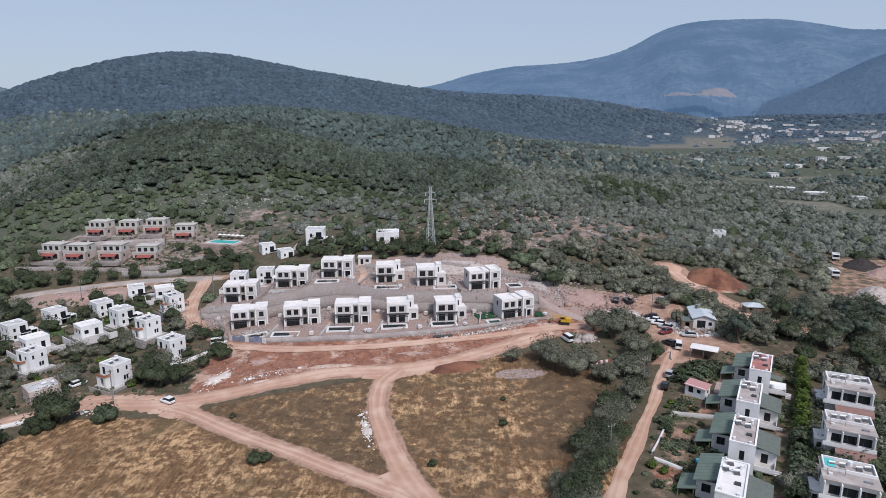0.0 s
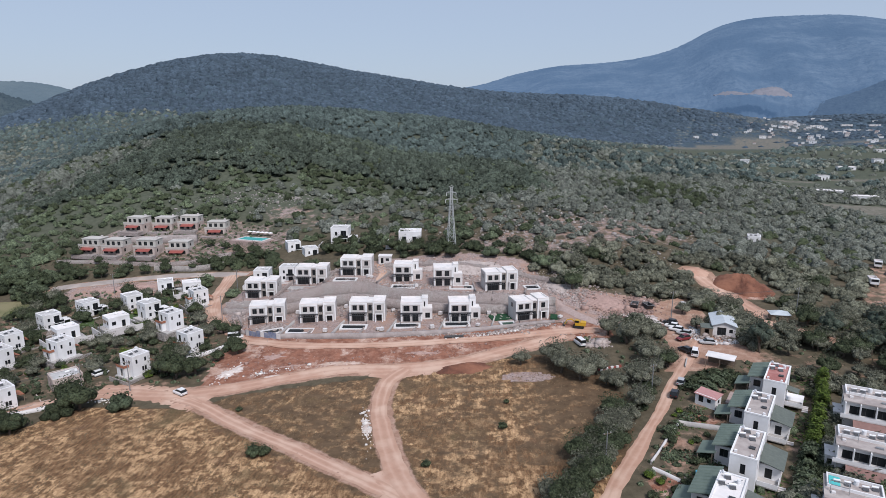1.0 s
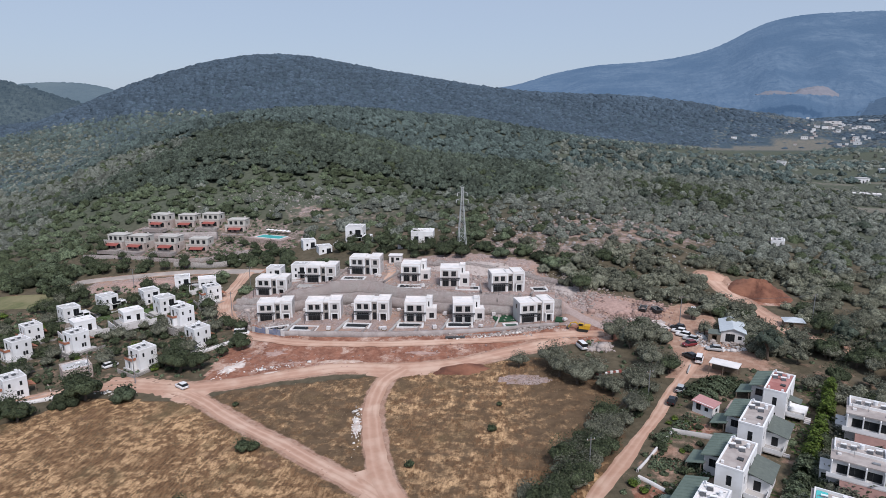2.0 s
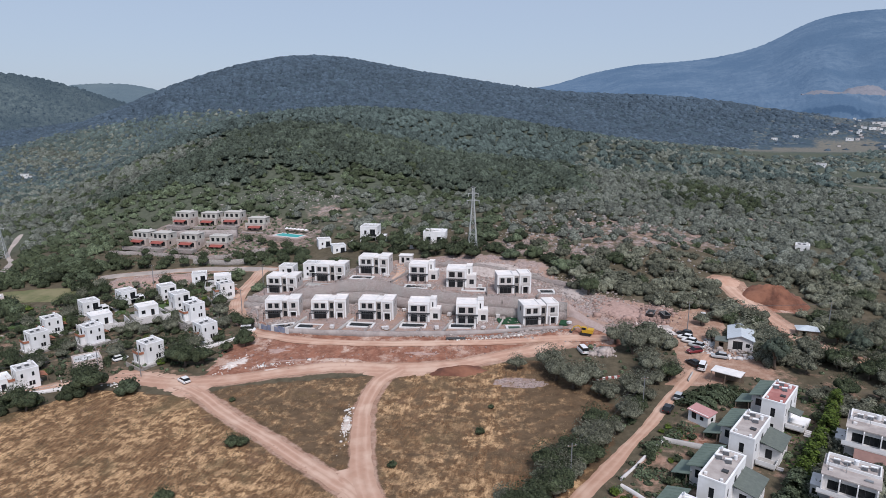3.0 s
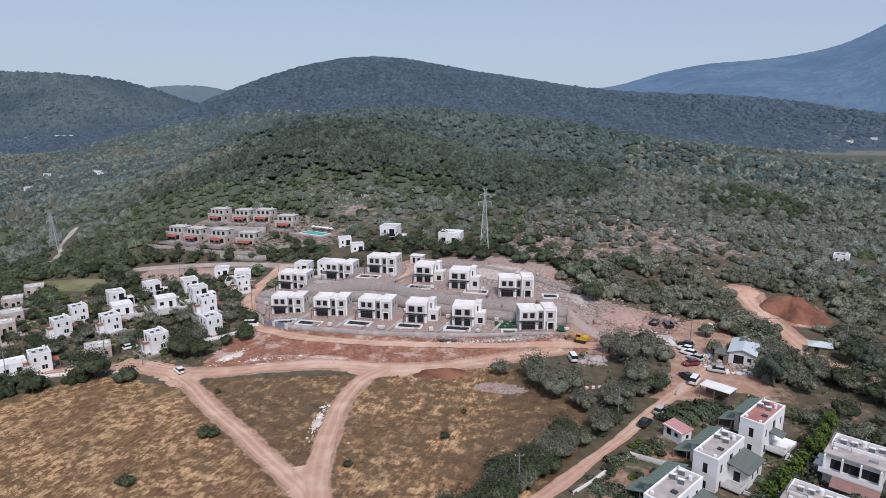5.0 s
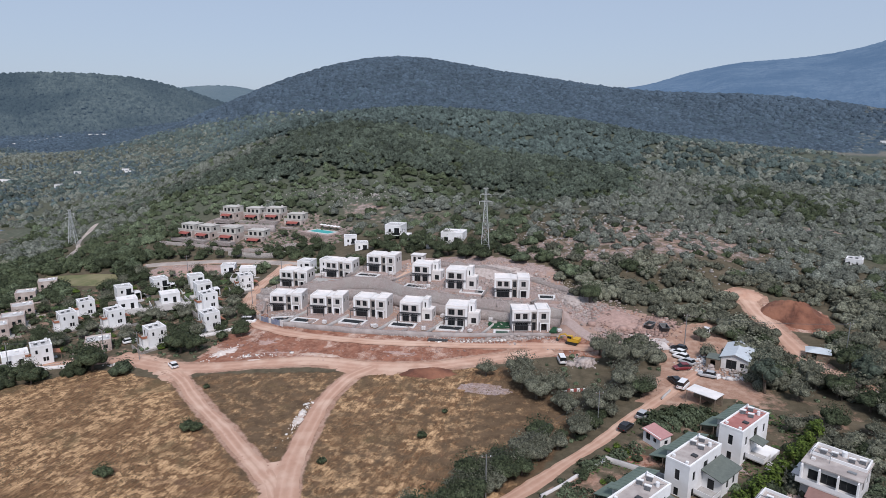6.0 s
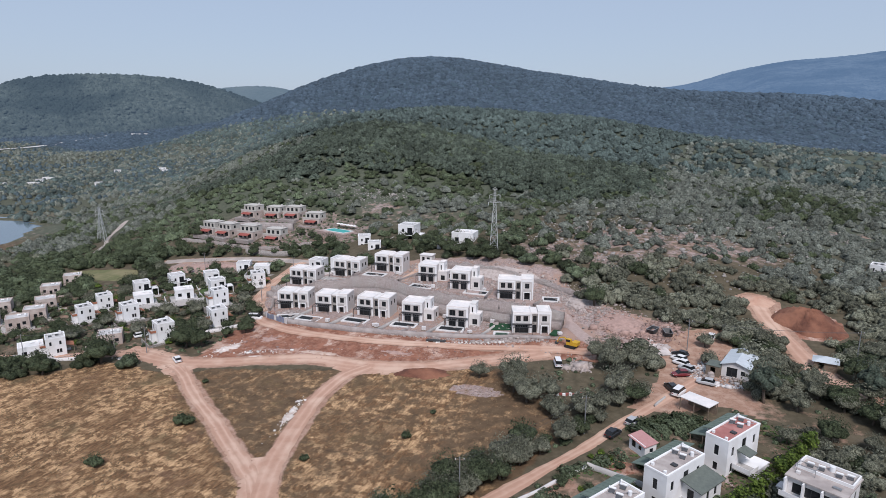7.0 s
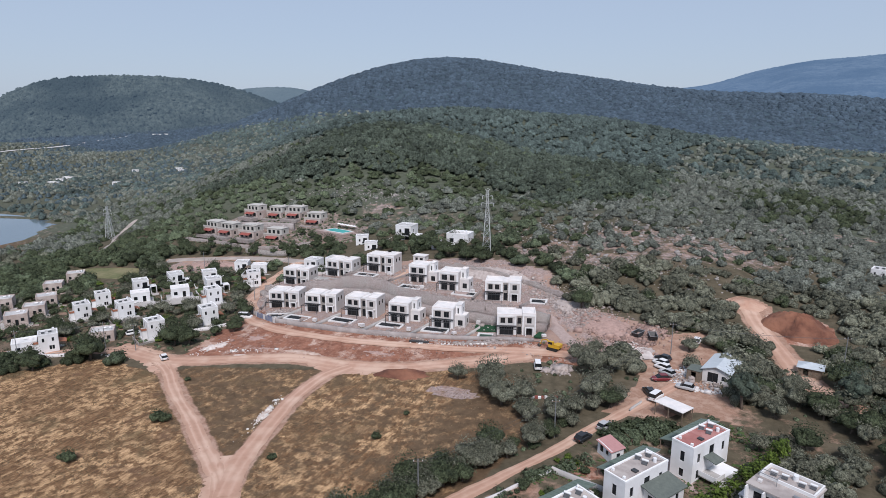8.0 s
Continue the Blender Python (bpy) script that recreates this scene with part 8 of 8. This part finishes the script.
def build_heaps():
    heap("earth_mound", "large heap of dark red earth", 91.2, 196.4, 8.0, 8.8, 4.2, REDEARTH, 1, 20, 0.2)
    heap("earth_mound", "low spread of orange earth by the red heap", 79.6, 206.5, 4.6, 4.8, 1.3, DIRT, 2, 10, 0.3)
    heap("sand_heap", "pale grey gravel heap in the works yard", 136, 182.5, 8.5, 6.5, 3.4, ROCK, 3, 30, 0.15)
    heap("sand_heap", "pinkish sand heap in the works yard", 157, 208, 7, 6, 3.6, PINKROCK, 4)
    heap("sand_heap", "dark gravel heap in the works yard", 156, 219, 8, 6, 4.2, material("dark_gravel", (0.05, 0.042, 0.04), (0.03, 0.027, 0.026), 1.0, 0.95, bump=0.05), 5)
    heap("stone_mound", "broad heap of pinkish rubble at the site's edge", 46, 181, 10, 6.5, 1.1, PINKROCK, 6, -20, 0.2)
    heap("stone_mound", "pale grey stone heap beside the van", 38.6, 155.2, 4.2, 2.8, 0.6, ROCK, 7, 0, 0.1)
    heap("stone_mound", "white limestone spoil on the bank", -55.8, 139.6, 4.6, 3.2, 0.6, material("chalky_spoil", (0.66, 0.60, 0.56), (0.46, 0.38, 0.34), 0.9, 0.95, bump=0.1), 8, 62, 0.1, 2.4)
    heap("stone_mound", "spread of pale chalky spoil on the bank", -28, 143.5, 7.5, 1.8, 0.45, material("pinkish_spoil", (0.54, 0.43, 0.37), (0.36, 0.24, 0.18), 0.7, 0.95, bump=0.1), 18, 8, 0.2, 2.4)
    heap("stone_mound", "spread of pinkish stony spoil on the bank", -8, 149, 6.5, 1.5, 0.4, PINKROCK, 19, 6, 0.2, 2.4)
    heap("earth_mound", "low dark red earth heap beside the track", 3.4, 141.2, 8.2, 2.9, 1.25, REDEARTH, 9, 8, 0.2)
    heap("stone_mound", "flat spread of pale gravel among the parked cars", 55.4, 171.4, 3.6, 5.2, 0.42, ROCK, 25, 10, 0.3, 2.0)
    heap("stone_mound", "pale rubble slope behind the upper villas", 2, 205, 20, 4.5, 0.9, ROCK, 10, -9, 0.1)
    heap("stone_mound", "pale rubble slope at the terrace's eastern end", 31.5, 192, 5.5, 9, 0.8, ROCK, 11, 25, 0.1)
    heap("stone_mound", "thin strip of white chalky spoil below the bank", -44.5, 137.2, 5.5, 0.8, 0.35, material("chalk_strip", (0.62, 0.54, 0.49), (0.44, 0.34, 0.29), 0.9, 0.95, bump=0.1), 21, 20, 0.1, 2.2)
    heap("stone_mound", "pale pinkish spoil spread below the lane", -127, 211, 15, 4.2, 0.7, PINKROCK, 22, 14, 0.2)
    heap("stone_mound", "pinkish-white smear of spoil high on the bank", -47.5, 147.2, 6.5, 2.4, 0.35, PINKROCK, 23, 18, 0.2, 2.6)
    heap("stone_mound", "pinkish-white smear of spoil low on the bank", -41.5, 142.2, 7.5, 1.6, 0.3, PINKROCK, 24, 14, 0.2, 2.6)
    stones("boulders", "pale boulders and broken rock round the site", 5600, [(5, 205, 22, 5, -9), (-5, 203, 30, 7, -5), (8, 197, 22, 5, -5), (-35, 206, 16, 5, 0), (31, 191, 7, 12, 20), (-24, 209, 8, 5, 0), (40, 186, 9, 6, -20), (26, 198, 8, 5, -30), (-10, 181.5, 14, 2, -5), (10, 181, 10, 2, 0), (-50, 184, 8, 2.5, 20), (-70, 180, 3, 8, 30), (31, 191, 7, 12, 20), (-40, 184, 16, 2, 5), (20, 178, 8, 2, 5), (-30, 180.5, 16, 1.6, -4)], ROCK, 0.2, 41)
    stones("rubble", "pinkish broken rubble at the site's edge", 1700, [(46, 181, 11, 7, -20), (52, 176, 6, 4, 0), (56, 183, 4, 3, 0)], PINKROCK, 0.24, 42)
    stones("debris", "loose stones and builders' debris on the terraces", 5200, [(-40, 178, 24, 5, 0), (0, 174, 20, 5, 0), (-12, 188, 14, 4, 0), (-50, 197, 14, 6, 0), (-30, 190, 10, 4, 0), (-5, 158.6, 34, 0.8, 3), (18, 162.5, 9, 1, 20), (-55, 166, 6, 4, 0)], ROCK, 0.16, 43)
    stones("bank_stones", "pinkish stones strewn over the red bank", 700, [(-30, 144, 28, 4, 8), (0, 150, 16, 3.5, 14), (-52, 146, 8, 5, 40), (-45, 139.5, 8, 1.5, 20)], PINKROCK, 0.1, 47)
    heap("stone_mound", "white limestone spoil along the track", -15.9, 114.5, 1.2, 7.2, 0.5, material("white_spoil", (0.66, 0.61, 0.57), (0.42, 0.33, 0.28), 0.9, 0.95, bump=0.1), 20, 14, 0.1, 2.2)
    stones("scrap", "scrap and rubble along the yard fence", 420, [(66, 157, 3.5, 0.8, -28), (71, 155.4, 3.5, 0.7, -5), (66, 163, 2, 2.5, 0), (75, 156.5, 3, 0.8, 10)], PALE, 0.2, 48)
    stones("stone_pile", "tipped pale grey blocks and stones beside the van", 420, [(38.6, 155.2, 3.4, 2.4, 0), (39.4, 155.6, 2.0, 1.4, 20), (36.8, 153.6, 2.4, 1.0, 0)], ROCK, 0.3, 49)
    stones("white_stones", "white limestone lumps beside the track", 340, [(-15.6, 114, 1.0, 10, 14), (-16.2, 115, 0.8, 7, 14), (-56, 138.4, 5, 2, 78), (-45, 139.5, 6, 1.2, 20), (-80, 126.5, 4, 1.0, 0), (4, 157.2, 9, 0.7, 12), (14, 160.2, 5, 0.7, 18)], material("white_limestone", (0.72, 0.69, 0.65), (0.58, 0.55, 0.52), 1.0, 0.9, tint=0.15, island=True), 0.17, 44)
    stones("hill_rocks", "grey rocks showing through the scrub", 3400, [(50, 262, 50, 16, 8), (58, 250, 60, 24, 0), (80, 285, 30, 10, 5), (105, 300, 30, 14, 0), (20, 240, 36, 16, 0), (-105, 300, 36, 12, 0), (45, 220, 30, 10, -12)], material("grey_limestone", (0.35, 0.325, 0.305), (0.25, 0.23, 0.215), 1.0, 0.95, bump=0.04, tint=0.25, island=True), 0.27, 45)
    stones("yard_clutter", "stacked blocks and scrap in the yards", 420, [(121, 191, 4, 3, 0), (72, 158, 5, 3, 0), (66, 160, 4, 2, 0), (128, 181, 4, 3, 0), (104, 156, 6, 5, 0), (55.5, 182, 3, 3, 0)], ROCK, 0.24, 46)


build_heaps()


# ---- pylons, poles, wires ----
def pylon(tall, foot, label):
    v = thing("pylon", label, "pylon", "lattice pylons")
    top = foot * 0.22
    legs = [(-1, -1), (1, -1), (1, 1), (-1, 1)]

    def at(i, t):
        r = foot + (top - foot) * min(1.0, t / 0.85)
        return (legs[i][0] * r, legs[i][1] * r, t * tall)
    for i in range(4):
        part("leg", Solid().rod(at(i, -0.04), at(i, 0.85), 0.13, 0.1, 4).rod(at(i, 0.85), at(i, 1.0), 0.1, 0.07, 4), PYLONSTEEL, v)
    levels = [0, 0.14, 0.27, 0.39, 0.5, 0.6, 0.69, 0.77, 0.85, 0.93, 1.0]
    for a, b in zip(levels, levels[1:]):
        s = Solid()
        for i in range(4):
            j = (i + 1) % 4
            s.rod(at(i, a), at(j, b), 0.05, n=3).rod(at(j, a), at(i, b), 0.05, n=3).rod(at(i, b), at(j, b), 0.05, n=3)
        part("bracing", s, PYLONSTEEL, v)
    for t, r in ((0.80, 2.2), (0.91, 1.8), (1.0, 0.9)):
        s = Solid()
        for d in (-1, 1):
            s.rod((0, -top, t * tall), (d * r, 0, t * tall + 0.1), 0.06, n=4).rod((0, top, t * tall), (d * r, 0, t * tall + 0.1), 0.06, n=4).rod((0, 0, t * tall + 0.7), (d * r, 0, t * tall + 0.1), 0.05, n=4)
        arm = part("cross_arm", s, PYLONSTEEL, v)
        if r > 1:
            for d in (-1, 1):
                part("insulator", Solid().rod((d * r, 0, t * tall + 0.1), (d * r, 0, t * tall - 1.1), 0.07, n=6), TANK, arm)
    return v


def pole(h, arm=True):
    v = thing("utility_pole", "slim utility pole with cross arm", "pole", "utility poles")
    part("post", Solid().rod((0, 0, -0.5), (0, 0, h), 0.13, 0.09, 8), STEEL, v)
    if arm:
        a = part("cross_arm", Solid().box(-0.8, 0.8, -0.05, 0.05, h - 0.5, h - 0.4), TIMBER, v)
        for x in (-0.7, 0.0, 0.7):
            part("insulator", Solid().rod((x, 0, h - 0.4), (x, 0, h - 0.18), 0.05, n=6), TANK, a)
    return v


def wire(p, q, sag, n=14):
    s = Solid()
    pts = [Vector(p).lerp(Vector(q), i / n) - Vector((0, 0, sag * 4 * (i / n) * (1 - i / n))) for i in range(n + 1)]
    side = (pts[-1] - pts[0]).cross(Vector((0, 0, 1))).normalized() * 0.02
    for p_ in pts:
        s.v += [tuple(p_ + side), tuple(p_ - side), tuple(p_ + Vector((0, 0, 0.035)))]
    s.f += [(i * 3 + j, i * 3 + (j + 1) % 3, i * 3 + 3 + (j + 1) % 3, i * 3 + 3 + j) for i in range(n) for j in range(3)]
    return tagged(new("wire", s.mesh("wire", FRAME)), "thin dark overhead wire", "wire", "overhead wires")


def build_poles():
    a = pylon(23.0, 1.55, "steel lattice pylon standing above the site")
    a.matrix_basis = pose(-4.6, 219.0, z_at(-4.6, 219), 0, 0, 18)
    b = pylon(18.5, 1.9, "steel lattice pylon in the scrub near the lake")
    b.matrix_basis = pose(-236, 242, z_at(-236, 242), 0, 0, 30)
    za, zb = z_at(-4.6, 219), z_at(-236, 242)
    for d in (-3.2, 3.2):
        wire((-4.6 + d * 0.3, 219 + d, za + 18), (-236, 242 + d, zb + 14.5), 7)
        wire((-4.6 + d * 0.3, 219 + d, za + 18), (160, 330 + d, z_at(160, 330) + 20), 7)
    p = pole(8.0)
    spots = [(30.0, 98.5, 8.2), (45.0, 126.5, 7.4), (98.5, 176, 10.5), (-108, 117, 7.5), (-77.5, 131.5, 6.5), (-89, 130.5, 6.0), (-79.5, 202, 8.0), (62, 172, 8.0), (-128, 206, 7.0), (-74, 176.5, 7.5)]
    for i, (x, y, h) in enumerate(spots):
        m = Matrix.LocRotScale((x, y, z_at(x, y)), Euler((0, 0, radians(25))), None)
        if i:
            copy_thing(p, m)
        else:
            p.matrix_basis = m
    for i, j in ((0, 1), (1, 7), (4, 5), (5, 3), (9, 6), (7, 2)):
        (x0, y0, h), (x1, y1, k) = spots[i], spots[j]
        for d in (-0.6, 0.6):
            wire((x0 + d, y0, z_at(x0, y0) + 7.6), (x1 + d, y1, z_at(x1, y1) + 7.6), 0.8)


build_poles()


# ---- hedges, tarpaulin fence, stacked pipes, garden pieces ----
def hedge(label, line, wide, tall, mat, seed, n=2600):
    rng = np.random.default_rng(seed)
    p = curve_through(line, 1.0)
    w = rng.integers(0, len(p), n)
    bulge = 1 + 0.25 * np.sin(w * 1.9) + 0.15 * np.sin(w * 0.7 + 1)
    a = rng.uniform(-0.3, math.pi + 0.3, n)
    q = p[w] + rng.uniform(-0.5, 0.5, (n, 2))
    t = np.gradient(p, axis=0)[w]
    t /= np.linalg.norm(t, axis=1)[:, None]
    side = np.stack([-t[:, 1], t[:, 0]], -1)
    x = q[:, 0] + side[:, 0] * np.cos(a) * wide / 2 * bulge
    y = q[:, 1] + side[:, 1] * np.cos(a) * wide / 2 * bulge
    z = height(x, y) + np.clip(np.sin(a), 0.02, 1) * tall * bulge * rng.uniform(0.8, 1.05, n)
    nrm = np.stack([side[:, 0] * np.cos(a), side[:, 1] * np.cos(a), np.sin(a) + 0.3], -1) + rng.normal(0, 0.35, (n, 3))
    nrm /= np.linalg.norm(nrm, axis=1)[:, None]
    u = np.cross(nrm, rng.normal(0, 1, (n, 3)))
    u /= np.linalg.norm(u, axis=1)[:, None]
    b = np.cross(nrm, u)
    c = np.stack([x, y, z], -1)
    s = rng.uniform(0.13, 0.3, (n, 1))
    v = np.stack([c - u * s, c - b * s, c + u * s, c + b * s], 1)
    me = array_mesh("hedge", v.reshape(-1, 3), np.arange(n * 4).reshape(n, 4), mat)
    return tagged(new("hedge", me), label, "hedge")


def block_stack(high):
    """Building blocks stacked in courses on a pallet."""
    v = thing("block_stack", "pallet of pale concrete building blocks", "block stack", "building blocks on the site")
    part("pallet", Solid().box(0, 1.2, 0, 1.0, -0.3, 0.14), TIMBER, v)
    for k in range(high):
        for i in range(2):
            for j in range(2):
                part("block", Solid().box(0.03 + i * 0.59, 0.58 + i * 0.59, 0.02 + j * 0.49, 0.49 + j * 0.49, 0.145 + k * 0.3, 0.435 + k * 0.3), PALE, v)
    return v


def build_stacks():
    kinds = [block_stack(2), block_stack(3)]
    spots = ((-37.5, 160.5, 1), (-22, 161.5, 0), (-20.4, 161, 1), (-7, 163, 1), (6.5, 165, 0), (-51, 178.5, 1), (-49.2, 178.9, 0), (-35.5, 182, 1), (-20.5, 178.6, 0), (-5, 174.8, 1), (9, 175.5, 1), (-31, 194, 1), (-29.4, 194.3, 0), (-14, 185.2, 1), (2.5, 188.4, 1), (-46.5, 198, 0), (24, 176, 1), (-61, 176, 1), (30, 170.5, 0), (-66, 181.5, 1))
    used = set()
    for i, (x, y, k) in enumerate(spots):
        m = pose(x, y, z_at(x + 0.5, y + 0.5) + 0.12, 0, 0, i * 37 % 90)
        if k in used:
            copy_thing(kinds[k], m)
        else:
            used.add(k)
            kinds[k].matrix_basis = m


build_stacks()


def painted_wall():
    """A low wall of blocks painted red and white by turns."""
    v = thing("painted_wall", "low block wall painted red and white at the field's edge", "wall")
    for i in range(9):
        x = 35.7 + i * 0.68
        y = 139.6 + i * 0.22
        z = z_at(x, y)
        part("block", Solid().box(0.0, 0.66, 0.0, 0.4, -0.3, 0.55 + 0.06 * (i % 3), pose(x, y, z, 0, 0, 18)), WHITE if i % 2 else AWNING, v, "white block" if i % 2 else "red block")


painted_wall()


def build_small():
    hedge("tall bright green cypress hedge between gardens", [(67.5, 104.3), (70, 108.4), (78.2, 122), (83.8, 132.9)], 1.9, 3.6, CYPRESS, 51, 6200)
    hedge("dark leafy hedge between the modern houses", [(56, 85), (67.3, 104)], 2.4, 2.8, MAQUIS, 57, 4200)
    hedge("clipped green hedge beside the modern houses", [(72, 88), (84, 107), (90, 118)], 1.8, 2.2, MAQUIS, 52, 3600)
    hedge("dark garden hedge along the red roofed house", [(54.5, 132), (61, 136.5), (67, 136)], 2.4, 1.6, OAK, 53, 2400)
    hedge("dense leafy garden shrubs beside the white shed", [(55, 128.5), (59, 133), (63, 136.5)], 5.5, 1.3, MAQUIS, 56, 3400)
    hedge("leafy vegetable rows beside the lane", [(44, 112), (50, 118), (52.5, 121)], 2.2, 0.9, MAQUIS, 54, 900)
    hedge("leafy vegetable rows in a walled plot", [(42, 104.5), (50, 103), (54, 106)], 3.4, 0.8, MAQUIS, 55, 1200)
    f = thing("tarpaulin_fence", "blue and grey tarpaulin fence round a pool", "fence")
    for i in range(9):
        a, b = i / 9, (i + 1) / 9
        x0, y0 = -60.5 + 12.0 * a, 161.9 - 5.0 * a ** 0.8
        x1, y1 = -60.5 + 12.0 * b, 161.9 - 5.0 * b ** 0.8
        z = z_at(x0, y0 + 1.5)
        part("panel", Solid().wall((x0, y0), (x1, y1), z - 0.6, z + 1.9 - 0.2 * (i % 3), 0.06), TARP if i % 4 else PALE, f)
        part("post", Solid().rod((x0, y0 - 0.05, z - 0.8), (x0, y0 - 0.05, z + 2.0), 0.05), STEEL, f)
    s = thing("timber_stack", "stack of dark reinforcing bars by the wall", "stack")
    for i in range(9):
        x = -2.6
        part("bar", Solid().rod((x + 0.1 * (i % 3), 156.3 + 0.22 * (i % 5), z_at(0, 157) + 0.25 + 0.2 * (i // 5)), (x + 5.2, 157.2 + 0.22 * (i % 5), z_at(0, 157) + 0.25 + 0.2 * (i // 5)), 0.13, n=5), FRAME, s)
    w = thing("water_tank", "blue plastic water tank in a garden", "tank")
    part("vessel", Solid().rod((0, 0, 0.6), (1.8, 0, 0.6), 0.55, n=12), material("blue_plastic", (0.05, 0.28, 0.42), (0.05, 0.24, 0.36), 2.0, 0.4), w)
    part("cradle", Solid().box(0.2, 0.5, -0.5, 0.5, -0.3, 0.3).box(1.3, 1.6, -0.5, 0.5, -0.3, 0.3), CONCRETE, w)
    w.matrix_basis = pose(45.0, 97.2, z_at(45, 97.2) + 0.2, 0, 0, -20)
    for x, y, a, wd, d, mat_, nm, lb in ((70.6, 110.2, -28, 4.5, 14, LAWN, "lawn", "green garden lawn beside the hedge"), (61.5, 96.0, -28, 4.5, 12, LAWN, "lawn", "green lawn below a modern house"), (-125, 180.5, 12, 8, 6.5, LAWN, "lawn", "green village lawn"), (-111, 184.5, 30, 8, 6, LAWN, "lawn", "green lawn between white houses"), (-107, 198, 30, 7, 5, LAWN, "lawn", "green lawn below the upper lane"), (-152, 163, 20, 10, 6, LAWN, "lawn", "green lawn behind leafy gardens"), (-92, 238.5, -12, 8, 5, LAWN, "lawn", "green lawn beside the estate pool")):
        g = thing(nm, lb, "lawn")
        zz = z_at(x + wd / 2, y + d / 2)
        part("turf", Solid().box(0, wd, 0, d, -1.2, 0.25), mat_, g)
        g.matrix_basis = pose(x, y, zz, 0, 0, a)


build_small()


build_trees()


# ---- houses far off in the valley, and the town ----
def far_house(w, d, h, label, coat, cover):
    v = thing("house", label, "house", "far houses")
    part("wall", shell(Solid(), -w / 2, w / 2, 0, d, -2, h, front=[(w * 0.16, w * 0.26, h * 0.5, h * 0.75), (w * 0.45, w * 0.55, h * 0.1, h * 0.6), (w * 0.74, w * 0.84, h * 0.5, h * 0.75)], t=0.3), coat, v)
    part("roof", Solid().box(-w / 2 - 0.2, w / 2 + 0.2, -0.2, d + 0.2, h, h + 0.3), cover, v)
    for a, b, c in ((0.16, 0.26, 0.5), (0.45, 0.55, 0.1), (0.74, 0.84, 0.5)):
        part("window", Solid().box(-w / 2 + w * a, -w / 2 + w * b, 0.12, 0.2, h * c, h * (0.75 if c > 0.2 else 0.6)), GLASS, v)
    return v


def build_far_houses():
    rng = np.random.default_rng(9)
    kinds = [far_house(8, 6.5, 4.4, "white house among the valley trees", WHITE, LIGHTROOF), far_house(14, 7, 3.8, "long white building in the valley", WHITE, ROOFWHITE), far_house(10, 8, 5, "pinkish block with a terracotta roof in the valley town", RENDER, TERRACOTTA), far_house(36, 14, 4.5, "long pale shed in the valley town", PALE, LIGHTROOF)]
    used = set()

    def put(k, x, y, a=None, up=0.0, size=1.0):
        a = math.degrees(math.atan2(-(x - 35), y)) * 0.7 + rng.uniform(-12, 12) if a is None else a
        m = pose(x, y, z_at(x, y) + up, 0, 0, a) @ Matrix.Scale(size, 4)
        if k in used:
            copy_thing(kinds[k], m)
        else:
            used.add(k)
            kinds[k].matrix_basis = m
    for k, x, y in ((1, 323.5, 562), (1, 220, 392), (1, 231, 375), (1, 394, 595), (1, 445, 716), (0, 270, 496), (0, 249, 360), (0, 368, 593), (0, 260, 623), (0, 364, 1003), (0, 330, 985),
                    (1, -670, 489), (1, -693, 523), (0, -684, 506), (0, -651, 589), (0, -592, 609), (0, -578, 600), (0, -589, 512), (0, -700, 470), (0, -1162, 1066), (0, -1150, 1075), (0, -1175, 1062)):
        put(k, x, y, up=-0.6)
    for k, x, y in ((3, 549, 1166), (3, 590, 1150), (3, 735, 1317), (3, 781, 1303), (3, 637, 985), (3, 668, 978), (3, 586, 879), (2, 572, 813), (2, 870, 1252), (3, 740, 1409)):
        put(k, x, y, up=2.0, size=0.75)
    for i in range(170):
        a = rng.uniform(21.5, 41)
        r = 1180 + 180 * rng.normal(0, 1) * (0.5 + 0.5 * math.sin(a * 1.7))
        x, y = r * math.sin(radians(a)), r * math.cos(radians(a))
        put(int(rng.choice([0, 2, 2, 1])), x, y, up=rng.uniform(0, 3), size=rng.uniform(0.4, 0.75))
    for i in range(6):
        a = rng.uniform(14, 22)
        r = rng.uniform(1350, 1600)
        put(0, r * math.sin(radians(a)), r * math.cos(radians(a)), up=6, size=0.6)
    # a pale quarry cut in the mountain's foot
    s = Solid()
    rr = np.random.default_rng(3)
    pts = []
    n = 40
    for j in range(5):
        for i in range(n):
            a, u = radians(18.5 + i * 0.15), i / (n - 1)
            r = 1950 + j * 22
            tall = (2.2 + 3.4 * max(0.0, math.sin(math.pi * (u - 0.5) / 0.52)) ** 0.6 if u > 0.5 else 2.2 + 0.9 * math.sin(9 * u)) * min(1, u / 0.15) * min(1, (1 - u) / 0.14) + 0.15
            pts.append((35 + r * math.sin(a), 10 + r * math.cos(a), 117 - 7 * max(0.0, u - 0.5) * (4 - j) / 2 + j * tall + rr.normal(0, 1.1)))
    s.add(pts, [(j * n + i, j * n + i + 1, (j + 1) * n + i + 1, (j + 1) * n + i) for j in range(4) for i in range(n - 1)])
    # the quarry face gets a painted haze glow too
    q = tagged(new("backdrop_4", s.mesh("backdrop_4", hazed("far_quarry", (0.215, 0.2, 0.215), (0.125, 0.125, 0.145), (0.2, 0.25, 0.34), 0.27), True)), "pale quarry face at the mountain's foot", "quarry", kind="structure")


build_far_houses()
